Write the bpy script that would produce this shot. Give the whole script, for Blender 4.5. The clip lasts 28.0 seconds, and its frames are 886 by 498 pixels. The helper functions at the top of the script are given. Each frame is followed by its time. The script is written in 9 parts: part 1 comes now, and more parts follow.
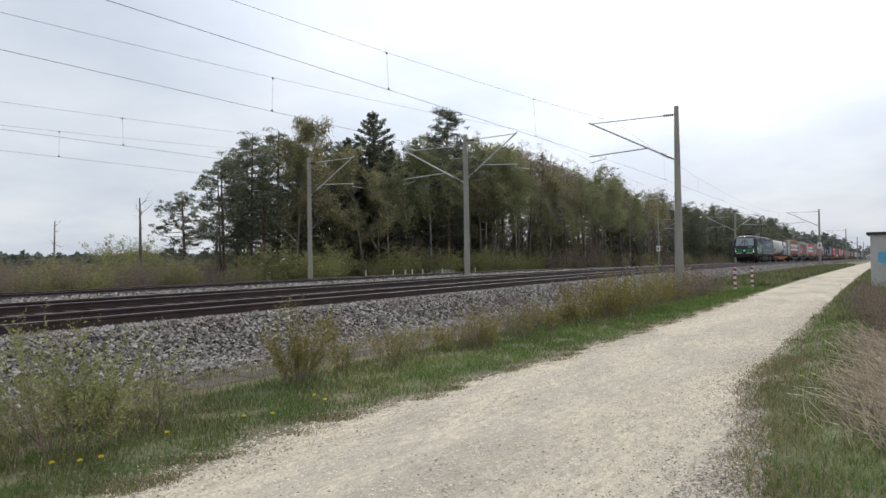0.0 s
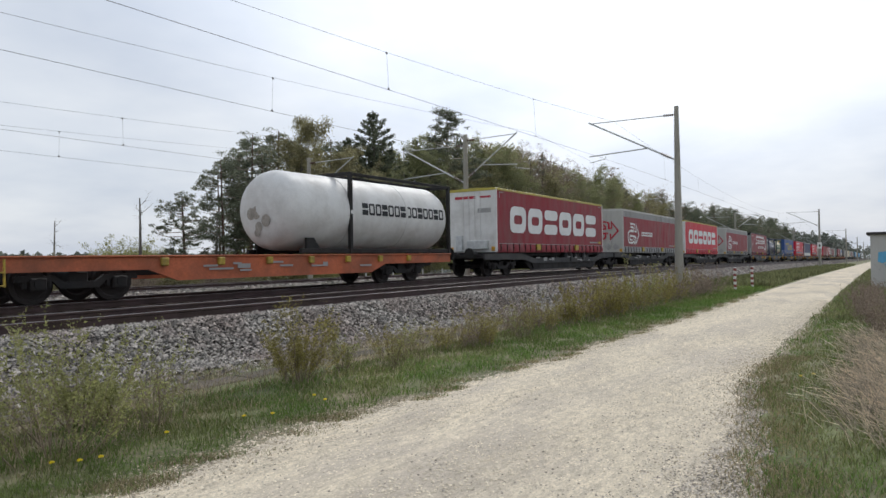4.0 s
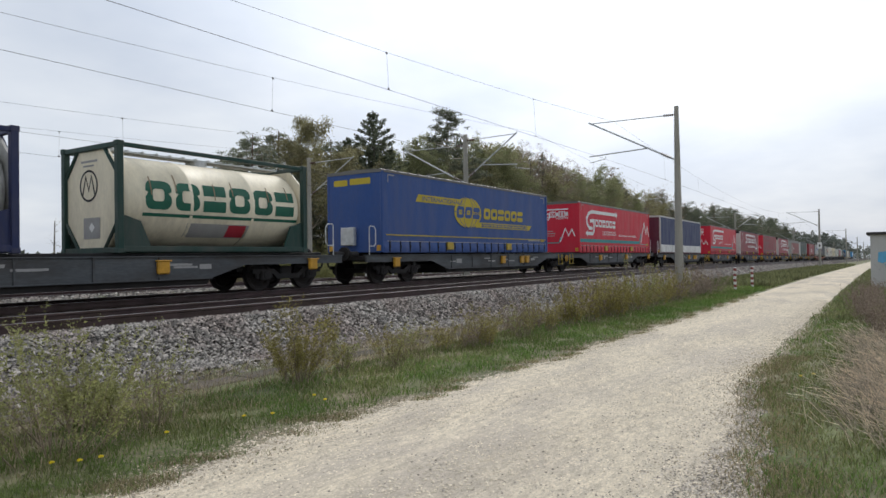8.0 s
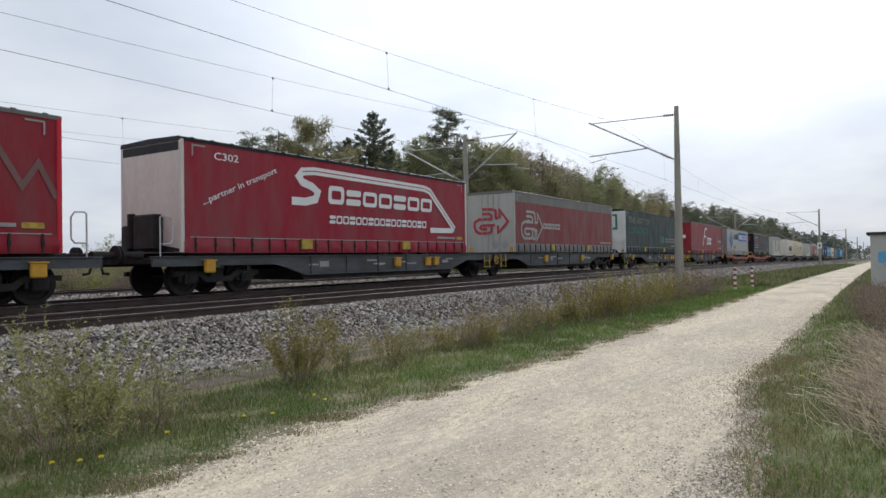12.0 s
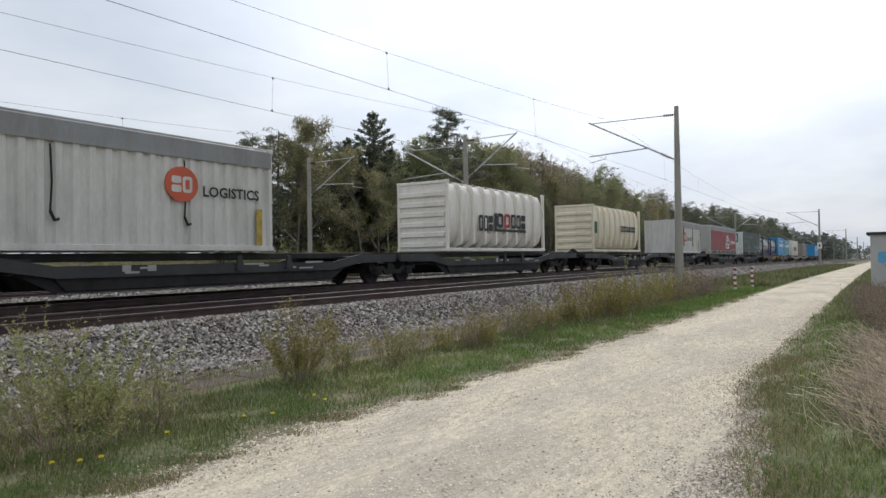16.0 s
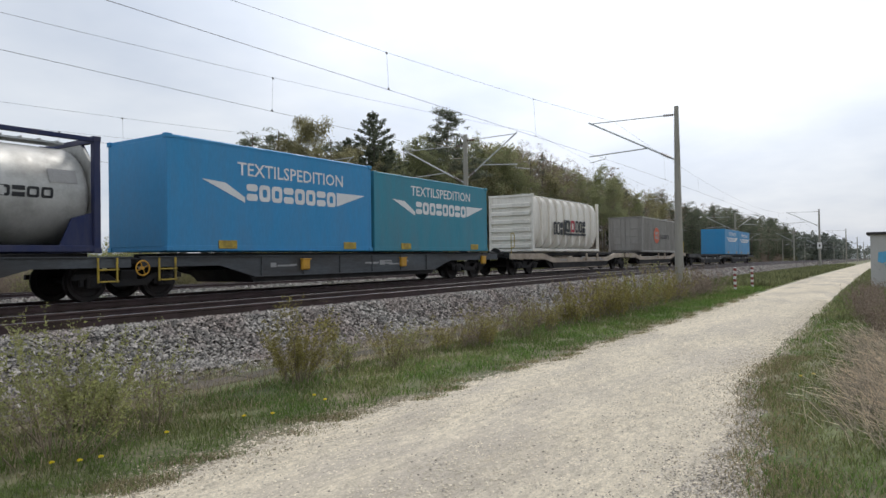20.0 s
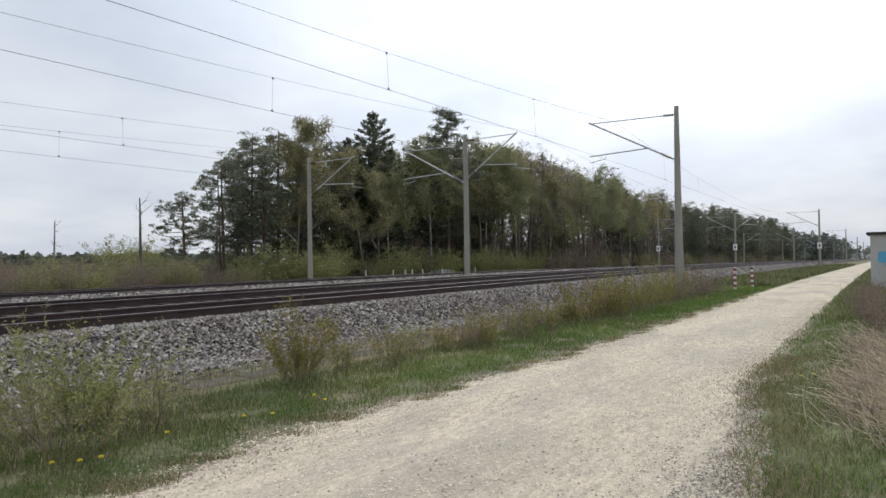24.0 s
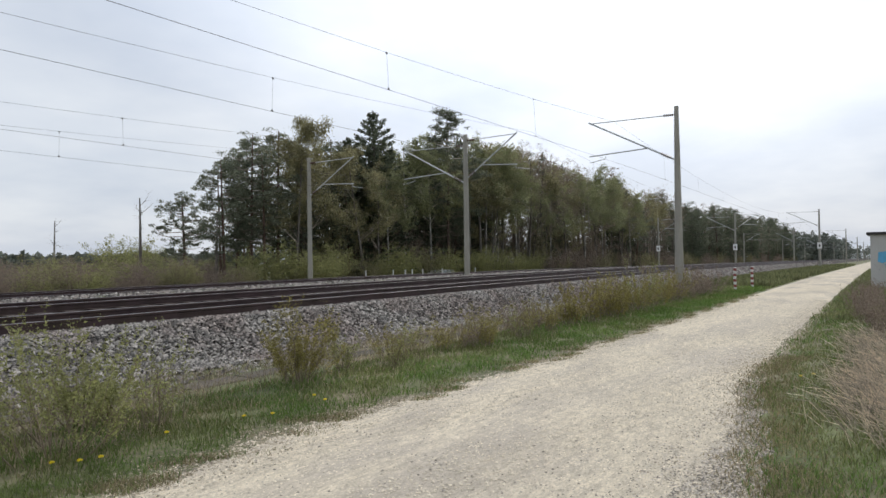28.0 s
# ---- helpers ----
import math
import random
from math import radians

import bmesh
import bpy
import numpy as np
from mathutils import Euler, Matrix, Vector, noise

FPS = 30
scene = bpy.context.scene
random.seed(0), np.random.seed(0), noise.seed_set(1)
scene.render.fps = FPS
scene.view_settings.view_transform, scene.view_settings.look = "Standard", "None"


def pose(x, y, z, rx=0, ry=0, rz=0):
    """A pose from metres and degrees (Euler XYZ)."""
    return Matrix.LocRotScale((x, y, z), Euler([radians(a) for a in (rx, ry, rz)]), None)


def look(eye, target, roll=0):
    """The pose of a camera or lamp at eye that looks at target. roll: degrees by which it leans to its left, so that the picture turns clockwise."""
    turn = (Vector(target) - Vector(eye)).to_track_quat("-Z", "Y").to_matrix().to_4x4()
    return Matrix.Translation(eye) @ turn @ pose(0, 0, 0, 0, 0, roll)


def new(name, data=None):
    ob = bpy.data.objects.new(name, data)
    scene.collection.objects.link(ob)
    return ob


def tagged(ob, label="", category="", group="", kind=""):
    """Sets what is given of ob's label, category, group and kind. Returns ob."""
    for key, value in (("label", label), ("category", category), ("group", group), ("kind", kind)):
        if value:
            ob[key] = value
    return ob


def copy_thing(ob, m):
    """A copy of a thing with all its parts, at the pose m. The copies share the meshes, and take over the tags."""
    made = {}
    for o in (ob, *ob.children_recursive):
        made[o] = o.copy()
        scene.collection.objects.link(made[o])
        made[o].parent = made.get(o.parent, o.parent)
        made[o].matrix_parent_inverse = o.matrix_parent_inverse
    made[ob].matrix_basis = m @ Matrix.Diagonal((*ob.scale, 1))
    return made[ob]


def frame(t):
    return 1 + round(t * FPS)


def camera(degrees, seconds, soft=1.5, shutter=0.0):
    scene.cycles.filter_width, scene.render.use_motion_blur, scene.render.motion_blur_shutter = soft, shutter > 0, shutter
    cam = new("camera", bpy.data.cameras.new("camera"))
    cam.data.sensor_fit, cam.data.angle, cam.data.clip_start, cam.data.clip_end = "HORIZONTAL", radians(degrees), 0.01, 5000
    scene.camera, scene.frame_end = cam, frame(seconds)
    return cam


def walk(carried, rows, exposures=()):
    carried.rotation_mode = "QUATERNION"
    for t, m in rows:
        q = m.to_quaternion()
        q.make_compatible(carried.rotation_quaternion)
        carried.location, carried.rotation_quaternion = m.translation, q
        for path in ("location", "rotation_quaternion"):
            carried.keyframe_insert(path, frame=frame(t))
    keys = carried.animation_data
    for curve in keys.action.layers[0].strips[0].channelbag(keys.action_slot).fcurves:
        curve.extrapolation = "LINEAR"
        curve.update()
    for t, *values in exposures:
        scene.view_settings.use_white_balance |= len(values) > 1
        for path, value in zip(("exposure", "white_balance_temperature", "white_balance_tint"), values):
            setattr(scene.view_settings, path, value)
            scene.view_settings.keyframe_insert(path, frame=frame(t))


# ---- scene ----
# Camera: stands still beside the gravel path
EYE = Vector((0.0, 0.0, 0.87))
YAW, PITCH = 0.995, 0.01214
AIM = Vector((math.sin(YAW) * math.cos(PITCH), math.cos(YAW) * math.cos(PITCH), math.sin(PITCH)))
cam = camera(66.1, 28.0, soft=1.5)
walk(cam, [(0.0, look(EYE, EYE + AIM, -0.867)), (28.0, look(EYE, EYE + AIM, -0.867))])
scene.view_settings.exposure = 0.0

# Light: bright overcast spring day, the sun veiled behind thin cloud beyond the line
SUN_EL, SUN_AZ = radians(42), radians(72)
SUN_DIR = Vector((math.sin(SUN_AZ) * math.cos(SUN_EL), math.cos(SUN_AZ) * math.cos(SUN_EL), math.sin(SUN_EL)))


def make_world():
    world = bpy.data.worlds.new("overcast_sky")
    scene.world = world
    world.use_nodes = True
    nt = world.node_tree
    nt.nodes.clear()
    N, L = nt.nodes.new, nt.links.new
    out, bg = N("ShaderNodeOutputWorld"), N("ShaderNodeBackground")
    sky = N("ShaderNodeTexSky")
    sky.sky_type, sky.sun_disc, sky.sun_elevation, sky.sun_rotation = "NISHITA", False, SUN_EL, SUN_AZ
    sky.air_density, sky.dust_density = 1.0, 3.0
    sky_dim = N("ShaderNodeVectorMath")
    sky_dim.operation = "SCALE"
    sky_dim.inputs["Scale"].default_value = 0.10
    L(sky.outputs[0], sky_dim.inputs[0])
    tc = N("ShaderNodeTexCoord")
    sep = N("ShaderNodeSeparateXYZ")
    L(tc.outputs["Generated"], sep.inputs[0])
    # cloud sheet, stretched towards the horizon
    up = N("ShaderNodeMath")
    up.operation = "MAXIMUM"
    up.inputs[1].default_value = 0.0
    L(sep.outputs[2], up.inputs[0])
    up2 = N("ShaderNodeMath")
    up2.operation = "ADD"
    up2.inputs[1].default_value = 0.22
    L(up.outputs[0], up2.inputs[0])
    div = N("ShaderNodeVectorMath")
    div.operation = "DIVIDE"
    comb = N("ShaderNodeCombineXYZ")
    for i in range(3):
        L(up2.outputs[0], comb.inputs[i])
    L(tc.outputs["Generated"], div.inputs[0])
    L(comb.outputs[0], div.inputs[1])
    noise_tex = N("ShaderNodeTexNoise")
    noise_tex.inputs["Scale"].default_value = 1.5
    noise_tex.inputs["Detail"].default_value = 5.0
    noise_tex.inputs["Roughness"].default_value = 0.5
    L(div.outputs[0], noise_tex.inputs["Vector"])
    ramp = N("ShaderNodeValToRGB")
    e = ramp.color_ramp.elements
    e[0].position, e[0].color = 0.3, (0.575, 0.645, 0.765, 1)
    e[1].position, e[1].color = 0.66, (0.79, 0.838, 0.905, 1)
    L(noise_tex.outputs["Fac"], ramp.inputs[0])
    # veiled sun brightens the cloud round it
    dot = N("ShaderNodeVectorMath")
    dot.operation = "DOT_PRODUCT"
    dot.inputs[1].default_value = SUN_DIR
    L(tc.outputs["Generated"], dot.inputs[0])
    glow = N("ShaderNodeMapRange")
    glow.interpolation_type = "SMOOTHSTEP"
    glow.inputs[1].default_value, glow.inputs[2].default_value = 0.70, 1.0
    glow.inputs[3].default_value, glow.inputs[4].default_value = 0.0, 0.75
    L(dot.outputs["Value"], glow.inputs[0])
    gain = N("ShaderNodeMath")
    gain.operation = "ADD"
    gain.inputs[1].default_value = 1.0
    L(glow.outputs[0], gain.inputs[0])
    lit = N("ShaderNodeVectorMath")
    lit.operation = "SCALE"
    L(ramp.outputs[0], lit.inputs[0])
    L(gain.outputs[0], lit.inputs["Scale"])
    mix = N("ShaderNodeMix")
    mix.data_type = "RGBA"
    mix.inputs[0].default_value = 0.86
    L(sky_dim.outputs[0], mix.inputs[6])
    L(lit.outputs[0], mix.inputs[7])
    L(mix.outputs[2], bg.inputs[0])
    bg.inputs[1].default_value = 1.0
    L(bg.outputs[0], out.inputs[0])


make_world()
sun_data = bpy.data.lights.new("sun", "SUN")
sun_data.energy, sun_data.angle, sun_data.color = 1.3, radians(16), (1.0, 0.96, 0.9)
sun = new("sun", sun_data)
sun.matrix_world = look(SUN_DIR * 100, (0, 0, 0))

# ---------------------------------------------------------------- materials
MATS = {}


def mat(name, rgb, rough=0.6, metal=0.0, var=0.18, scale=1.5, fine=0.08, fscale=30.0, bump=0.0, bscale=60.0,
        dirt=None, dirt_amount=0.0, dirt_scale=0.8, stretch=(1, 1, 1), random_tint=0.0, island=0.0, spec=0.4, coat=0.0, second=None, second_amount=0.5, second_scale=0.3):
    """A surface with broad and fine variation of its colour, stains and relief."""
    m = bpy.data.materials.new(name)
    m.use_nodes = True
    nt = m.node_tree
    N, L = nt.nodes.new, nt.links.new
    bsdf = nt.nodes["Principled BSDF"]
    bsdf.inputs["Roughness"].default_value = rough
    bsdf.inputs["Metallic"].default_value = metal
    bsdf.inputs["Specular IOR Level"].default_value = spec
    bsdf.inputs["Coat Weight"].default_value = coat
    tc = N("ShaderNodeTexCoord")
    mp = N("ShaderNodeMapping")
    mp.inputs["Scale"].default_value = stretch
    L(tc.outputs["Object"], mp.inputs[0])

    def noise_node(s, detail=4.0, rough_=0.55):
        n = N("ShaderNodeTexNoise")
        n.inputs["Scale"].default_value = s
        n.inputs["Detail"].default_value = detail
        n.inputs["Roughness"].default_value = rough_
        L(mp.outputs[0], n.inputs["Vector"])
        return n.outputs["Fac"]

    def remap(sock, a, b, lo=0.3, hi=0.7):
        r = N("ShaderNodeMapRange")
        r.inputs[1].default_value, r.inputs[2].default_value = lo, hi
        r.inputs[3].default_value, r.inputs[4].default_value = a, b
        L(sock, r.inputs[0])
        return r.outputs[0]

    col = N("ShaderNodeRGB")
    col.outputs[0].default_value = (*rgb, 1)
    sock = col.outputs[0]

    def blend(a, b, fac, mode="MIX"):
        x = N("ShaderNodeMix")
        x.data_type, x.blend_type = "RGBA", mode
        for s, i in ((fac, 0), (a, 6), (b, 7)):
            if isinstance(s, (float, int)):
                x.inputs[i].default_value = s
            elif isinstance(s, tuple):
                x.inputs[i].default_value = (*s, 1)
            else:
                L(s, x.inputs[i])
        return x.outputs[2]

    def scaled(a, fac):
        v = N("ShaderNodeVectorMath")
        v.operation = "SCALE"
        L(a, v.inputs[0])
        L(fac, v.inputs["Scale"])
        return v.outputs[0]

    if second:
        sock = blend(sock, second, remap(noise_node(second_scale, 6.0, 0.6), 0.0, 1.0, 0.62 - second_amount * 0.35, 0.72 - second_amount * 0.25))
    if var:
        sock = scaled(sock, remap(noise_node(scale), 1 - var, 1 + var))
    if fine:
        sock = scaled(sock, remap(noise_node(fscale, 3.0), 1 - fine, 1 + fine))
    if random_tint:
        oi = N("ShaderNodeObjectInfo")
        sock = scaled(sock, remap(oi.outputs["Random"], 1 - random_tint, 1 + random_tint, 0.0, 1.0))
    if island:
        g = N("ShaderNodeNewGeometry")
        sock = scaled(sock, remap(g.outputs["Random Per Island"], 1 - island, 1 + island, 0.0, 1.0))
    if dirt:
        fac = remap(noise_node(dirt_scale, 6.0, 0.65), 0.0, dirt_amount, 0.42, 0.7)
        sock = blend(sock, dirt, fac)
    L(sock, bsdf.inputs["Base Color"])
    if rough < 0.9:
        L(remap(noise_node(scale * 2.3), max(0.05, rough - 0.12), min(1.0, rough + 0.12)), bsdf.inputs["Roughness"])
    if bump:
        b = N("ShaderNodeBump")
        b.inputs["Strength"].default_value = bump
        b.inputs["Distance"].default_value = 0.02
        L(noise_node(bscale, 4.0), b.inputs["Height"])
        L(b.outputs[0], bsdf.inputs["Normal"])
    MATS[name] = m
    return m


def glow_mat(name, rgb, strength):
    m = bpy.data.materials.new(name)
    m.use_nodes = True
    b = m.node_tree.nodes["Principled BSDF"]
    b.inputs["Base Color"].default_value = (*rgb, 1)
    b.inputs["Emission Color"].default_value = (*rgb, 1)
    b.inputs["Emission Strength"].default_value = strength
    MATS[name] = m
    return m


def leaf_mat(name, rgb, island=0.35, through_light=0.3, rough=0.7, second=None, second_scale=1.2):
    """Leaves: each clump its own shade, a little light passes through."""
    m = mat(name, rgb, rough=rough, var=0.22, scale=0.25, fine=0.0, island=island, spec=0.2, second=second, second_scale=second_scale)
    nt = m.node_tree
    bsdf = nt.nodes["Principled BSDF"]
    bsdf.inputs["Subsurface Weight"].default_value = 0.0
    tr = nt.nodes.new("ShaderNodeBsdfTranslucent")
    src = bsdf.inputs["Base Color"].links[0].from_socket
    nt.links.new(src, tr.inputs[0])
    mx = nt.nodes.new("ShaderNodeMixShader")
    mx.inputs[0].default_value = through_light
    out = nt.nodes["Material Output"]
    nt.links.new(bsdf.outputs[0], mx.inputs[1])
    nt.links.new(tr.outputs[0], mx.inputs[2])
    nt.links.new(mx.outputs[0], out.inputs[0])
    return m


GRIME = (0.07, 0.06, 0.05)
M_RAIL = mat("rusty_rail_steel", (0.058, 0.034, 0.034), 0.55, 0.1, 0.25, 2.0, 0.15, 40, 0.2, 80, second=(0.05, 0.03, 0.024), second_scale=1.5)
M_RAILHEAD = mat("worn_rail_head", (0.25, 0.24, 0.245), 0.42, 0.6, 0.2, 2.0, 0.1, 50)
M_SLEEPER = mat("grey_concrete_sleeper", (0.085, 0.064, 0.054), 0.9, 0, 0.2, 2, 0.1, 40, 0.2, 60, dirt=(0.05, 0.036, 0.03), dirt_amount=0.8)
M_STONE = mat("ballast_stone", (0.25, 0.23, 0.205), 0.85, 0, 0.15, 3, 0.25, 60, 0.2, 90, island=0.85, second=(0.20, 0.165, 0.145), second_scale=0.7)
M_STONE_RUST = mat("rust_stained_stone", (0.115, 0.078, 0.064), 0.9, 0, 0.2, 3, 0.2, 60, 0.2, 90, island=0.6)
# rusty brown bed, its colour darkened to hold the shade between the stones
M_BALLAST = mat("shade_dark_ballast_bed", (0.062, 0.047, 0.042), 0.9, 0, 0.35, 9, 0.5, 28, 1.0, 26, second=(0.06, 0.046, 0.04), second_scale=0.5)
M_CONCRETE = mat("grey_mast_concrete", (0.37, 0.35, 0.305), 0.85, 0, 0.12, 1.2, 0.08, 50, 0.15, 70, dirt=(0.15, 0.14, 0.12), dirt_amount=0.5, stretch=(1, 1, 0.2))
M_GALV = mat("galvanised_steel", (0.52, 0.53, 0.53), 0.5, 0.25, 0.15, 6, 0.1, 60)
M_WIRE = mat("dark_copper_wire", (0.11, 0.10, 0.10), 0.6, 0.5, 0.1, 3)
M_INSUL = mat("brown_insulator", (0.12, 0.07, 0.05), 0.35, 0, 0.1, 8)
M_BLACK = mat("black_underframe_steel", (0.018, 0.017, 0.017), 0.75, 0.1, 0.3, 1.2, 0.2, 30, 0.1, 50, dirt=(0.042, 0.032, 0.027), dirt_amount=0.5)
M_WHEEL = mat("dusty_wheel_steel", (0.020, 0.018, 0.018), 0.75, 0.2, 0.3, 3, 0.2, 30, dirt=(0.05, 0.032, 0.024), dirt_amount=0.4)
M_RIM = mat("dusty_wheel_rim", (0.13, 0.125, 0.12), 0.6, 0.2, 0.2, 4, 0.1, 40)
M_RUBBER = mat("black_rubber", (0.018, 0.018, 0.018), 0.85, 0, 0.2, 4, 0.1, 40)
M_WAGON_GREY = mat("grey_wagon_paint", (0.078, 0.085, 0.092), 0.6, 0, 0.25, 0.8, 0.15, 14, dirt=(0.045, 0.036, 0.03), dirt_amount=0.9, dirt_scale=0.9, stretch=(0.5, 1, 2))
M_WAGON_DARK = mat("dark_wagon_paint", (0.032, 0.033, 0.035), 0.65, 0, 0.2, 0.8, 0.1, 20, dirt=GRIME, dirt_amount=0.6, dirt_scale=0.6)
M_WAGON_ORANGE = mat("orange_wagon_paint", (0.52, 0.135, 0.058), 0.65, 0, 0.2, 0.8, 0.12, 20, dirt=(0.14, 0.07, 0.045), dirt_amount=0.75, dirt_scale=0.7)
M_WAGON_CREAM = mat("dirty_cream_wagon_paint", (0.47, 0.385, 0.30), 0.65, 0, 0.2, 0.8, 0.12, 20, dirt=(0.17, 0.125, 0.09), dirt_amount=0.8, dirt_scale=0.7)
M_YELLOW = mat("worn_yellow_paint", (0.50, 0.35, 0.05), 0.6, 0, 0.15, 5, 0.1, 40, dirt=GRIME, dirt_amount=0.65, dirt_scale=4)
M_AMBER = mat("amber_plastic", (0.56, 0.29, 0.03), 0.5, 0, 0.15, 5, 0.1, 40)
M_WHITE = mat("worn_white_paint", (0.72, 0.71, 0.69), 0.55, 0, 0.06, 1.5, 0.05, 30, dirt=(0.35, 0.32, 0.28), dirt_amount=0.45, dirt_scale=1.2)
M_CLEANWHITE = mat("white_print", (0.78, 0.77, 0.76), 0.55, 0, 0.05, 2, 0.03, 30)


# ---------------------------------------------------------------- mesh building
class Shape:
    """Collects vertices and faces of one mesh."""

    def __init__(self):
        self.v, self.f, self.k = [], [], []
        self.slot = 0

    def add(self, verts, faces):
        n = len(self.v)
        self.v.extend(verts)
        self.f.extend([tuple(n + i for i in f) for f in faces])
        self.k.extend([self.slot] * len(faces))
        return self

    def box(self, x0, x1, y0, y1, z0, z1, c=0.0):
        if c <= 0:
            vs = [(x, y, z) for z in (z0, z1) for y in (y0, y1) for x in (x0, x1)]
            return self.add(vs, [(0, 2, 3, 1), (4, 5, 7, 6), (0, 1, 5, 4), (2, 6, 7, 3), (0, 4, 6, 2), (1, 3, 7, 5)])
        c = min(c, (x1 - x0) * 0.45, (y1 - y0) * 0.45, (z1 - z0) * 0.45)
        X, Y, Z = (x0, x1), (y0, y1), (z0, z1)
        vs, idx = [], {}
        for i in (0, 1):
            for j in (0, 1):
                for k in (0, 1):
                    sx, sy, sz = (1 - 2 * i) * c, (1 - 2 * j) * c, (1 - 2 * k) * c
                    for a, d in enumerate(((0, sy, sz), (sx, 0, sz), (sx, sy, 0))):
                        idx[i, j, k, a] = len(vs)
                        vs.append((X[i] + d[0], Y[j] + d[1], Z[k] + d[2]))
        fs = []
        for a in range(3):
            for s in (0, 1):
                key = lambda p, q: (s, p, q, a) if a == 0 else ((p, s, q, a) if a == 1 else (p, q, s, a))
                fs.append(tuple(idx[key(p, q)] for p, q in ((0, 0), (1, 0), (1, 1), (0, 1))))
        for i in (0, 1):
            for j in (0, 1):
                for k in (0, 1):
                    fs.append(tuple(idx[i, j, k, a] for a in range(3)))
        for i in (0, 1):
            for j in (0, 1):
                fs.append((idx[i, j, 0, 0], idx[i, j, 1, 0], idx[i, j, 1, 1], idx[i, j, 0, 1]))
                fs.append((idx[i, 0, j, 0], idx[i, 1, j, 0], idx[i, 1, j, 2], idx[i, 0, j, 2]))
                fs.append((idx[0, i, j, 1], idx[1, i, j, 1], idx[1, i, j, 2], idx[0, i, j, 2]))
        return self.add(vs, fs)

    def prism(self, prof, axis, lo, hi):
        """A flat outline, drawn out along an axis ('x': outline in y, z; 'y': in x, z; 'z': in x, y)."""
        def at(a, b, d):
            return {"x": (d, a, b), "y": (a, d, b), "z": (a, b, d)}[axis]
        n = len(prof)
        vs = [at(a, b, lo) for a, b in prof] + [at(a, b, hi) for a, b in prof]
        fs = [tuple(range(n)), tuple(range(2 * n - 1, n - 1, -1))]
        fs += [(i, (i + 1) % n, n + (i + 1) % n, n + i) for i in range(n)]
        return self.add(vs, fs)

    def cyl(self, p, q, r, r2=None, n=10, caps=True):
        p, q = Vector(p), Vector(q)
        r2 = r if r2 is None else r2
        d = (q - p).normalized()
        a = d.orthogonal().normalized()
        b = d.cross(a)
        vs = []
        for c, rr in ((p, r), (q, r2)):
            for i in range(n):
                t = 2 * math.pi * i / n
                vs.append(tuple(c + a * (rr * math.cos(t)) + b * (rr * math.sin(t))))
        fs = [(i, (i + 1) % n, n + (i + 1) % n, n + i) for i in range(n)]
        if caps:
            fs += [tuple(range(n - 1, -1, -1)), tuple(range(n, 2 * n))]
        return self.add(vs, fs)

    def tube(self, pts, r, n=6, taper=None):
        """A bent rod through the points."""
        pts = [Vector(p) for p in pts]
        rings, a = [], None
        for i, p in enumerate(pts):
            d = (pts[min(i + 1, len(pts) - 1)] - pts[max(i - 1, 0)]).normalized()
            a = d.orthogonal().normalized() if a is None else (a - d * a.dot(d)).normalized()
            b = d.cross(a)
            rr = r if taper is None else r + (taper - r) * i / (len(pts) - 1)
            rings.append([tuple(p + a * (rr * math.cos(2 * math.pi * k / n)) + b * (rr * math.sin(2 * math.pi * k / n))) for k in range(n)])
        vs = [v for ring in rings for v in ring]
        fs = [tuple(range(n - 1, -1, -1)), tuple(range(len(vs) - n, len(vs)))]
        for i in range(len(pts) - 1):
            fs += [(i * n + k, i * n + (k + 1) % n, (i + 1) * n + (k + 1) % n, (i + 1) * n + k) for k in range(n)]
        return self.add(vs, fs)

    def lathe(self, prof, centre, axis="y", n=20, squash=1.0):
        """A profile of (along, radius) turned about an axis."""
        vs, m = [], len(prof)
        cx, cy, cz = centre
        for i in range(n):
            t = 2 * math.pi * i / n
            for s, r in prof:
                u, w = r * math.cos(t), r * math.sin(t) * squash
                vs.append({"x": (cx + s, cy + u, cz + w), "y": (cx + u, cy + s, cz + w), "z": (cx + u, cy + w, cz + s)}[axis])
        fs = []
        for i in range(n):
            j = (i + 1) % n
            fs += [(i * m + k, j * m + k, j * m + k + 1, i * m + k + 1) for k in range(m - 1)]
        return self.add(vs, fs)

    def torus(self, centre, axis, R, r, n=16, k=6):
        prof = [(r * math.sin(2 * math.pi * i / k), R + r * math.cos(2 * math.pi * i / k)) for i in range(k + 1)]
        return self.lathe(prof, centre, axis, n)

    def poly(self, pts):
        return self.add([tuple(p) for p in pts], [tuple(range(len(pts)))])

    def mesh(self, name, mats, smooth=None):
        me = bpy.data.meshes.new(name)
        me.from_pydata(self.v, [], self.f)
        for m in mats if isinstance(mats, (list, tuple)) else [mats]:
            me.materials.append(m)
        if any(self.k):
            me.polygons.foreach_set("material_index", self.k)
        if smooth:
            me.shade_smooth()
            me.set_sharp_from_angle(angle=radians(smooth))
        me.update()
        return me


def part(name, sh, material, parent, label="", smooth=None):
    """Links a shape (or a mesh made before) as one mesh object under a thing or a part."""
    ob = new(name, sh.mesh(name, material, smooth) if isinstance(sh, Shape) else sh)
    ob.parent = parent
    if label:
        ob["label"] = label
    return ob


def thing(name, label, category, at=(0, 0, 0), group="", kind="", sh=None, material=None, smooth=None):
    ob = new(name, sh.mesh(name, material, smooth) if sh else None)
    ob.matrix_basis = at if isinstance(at, Matrix) else Matrix.Translation(at)
    return tagged(ob, label, category, group, kind)


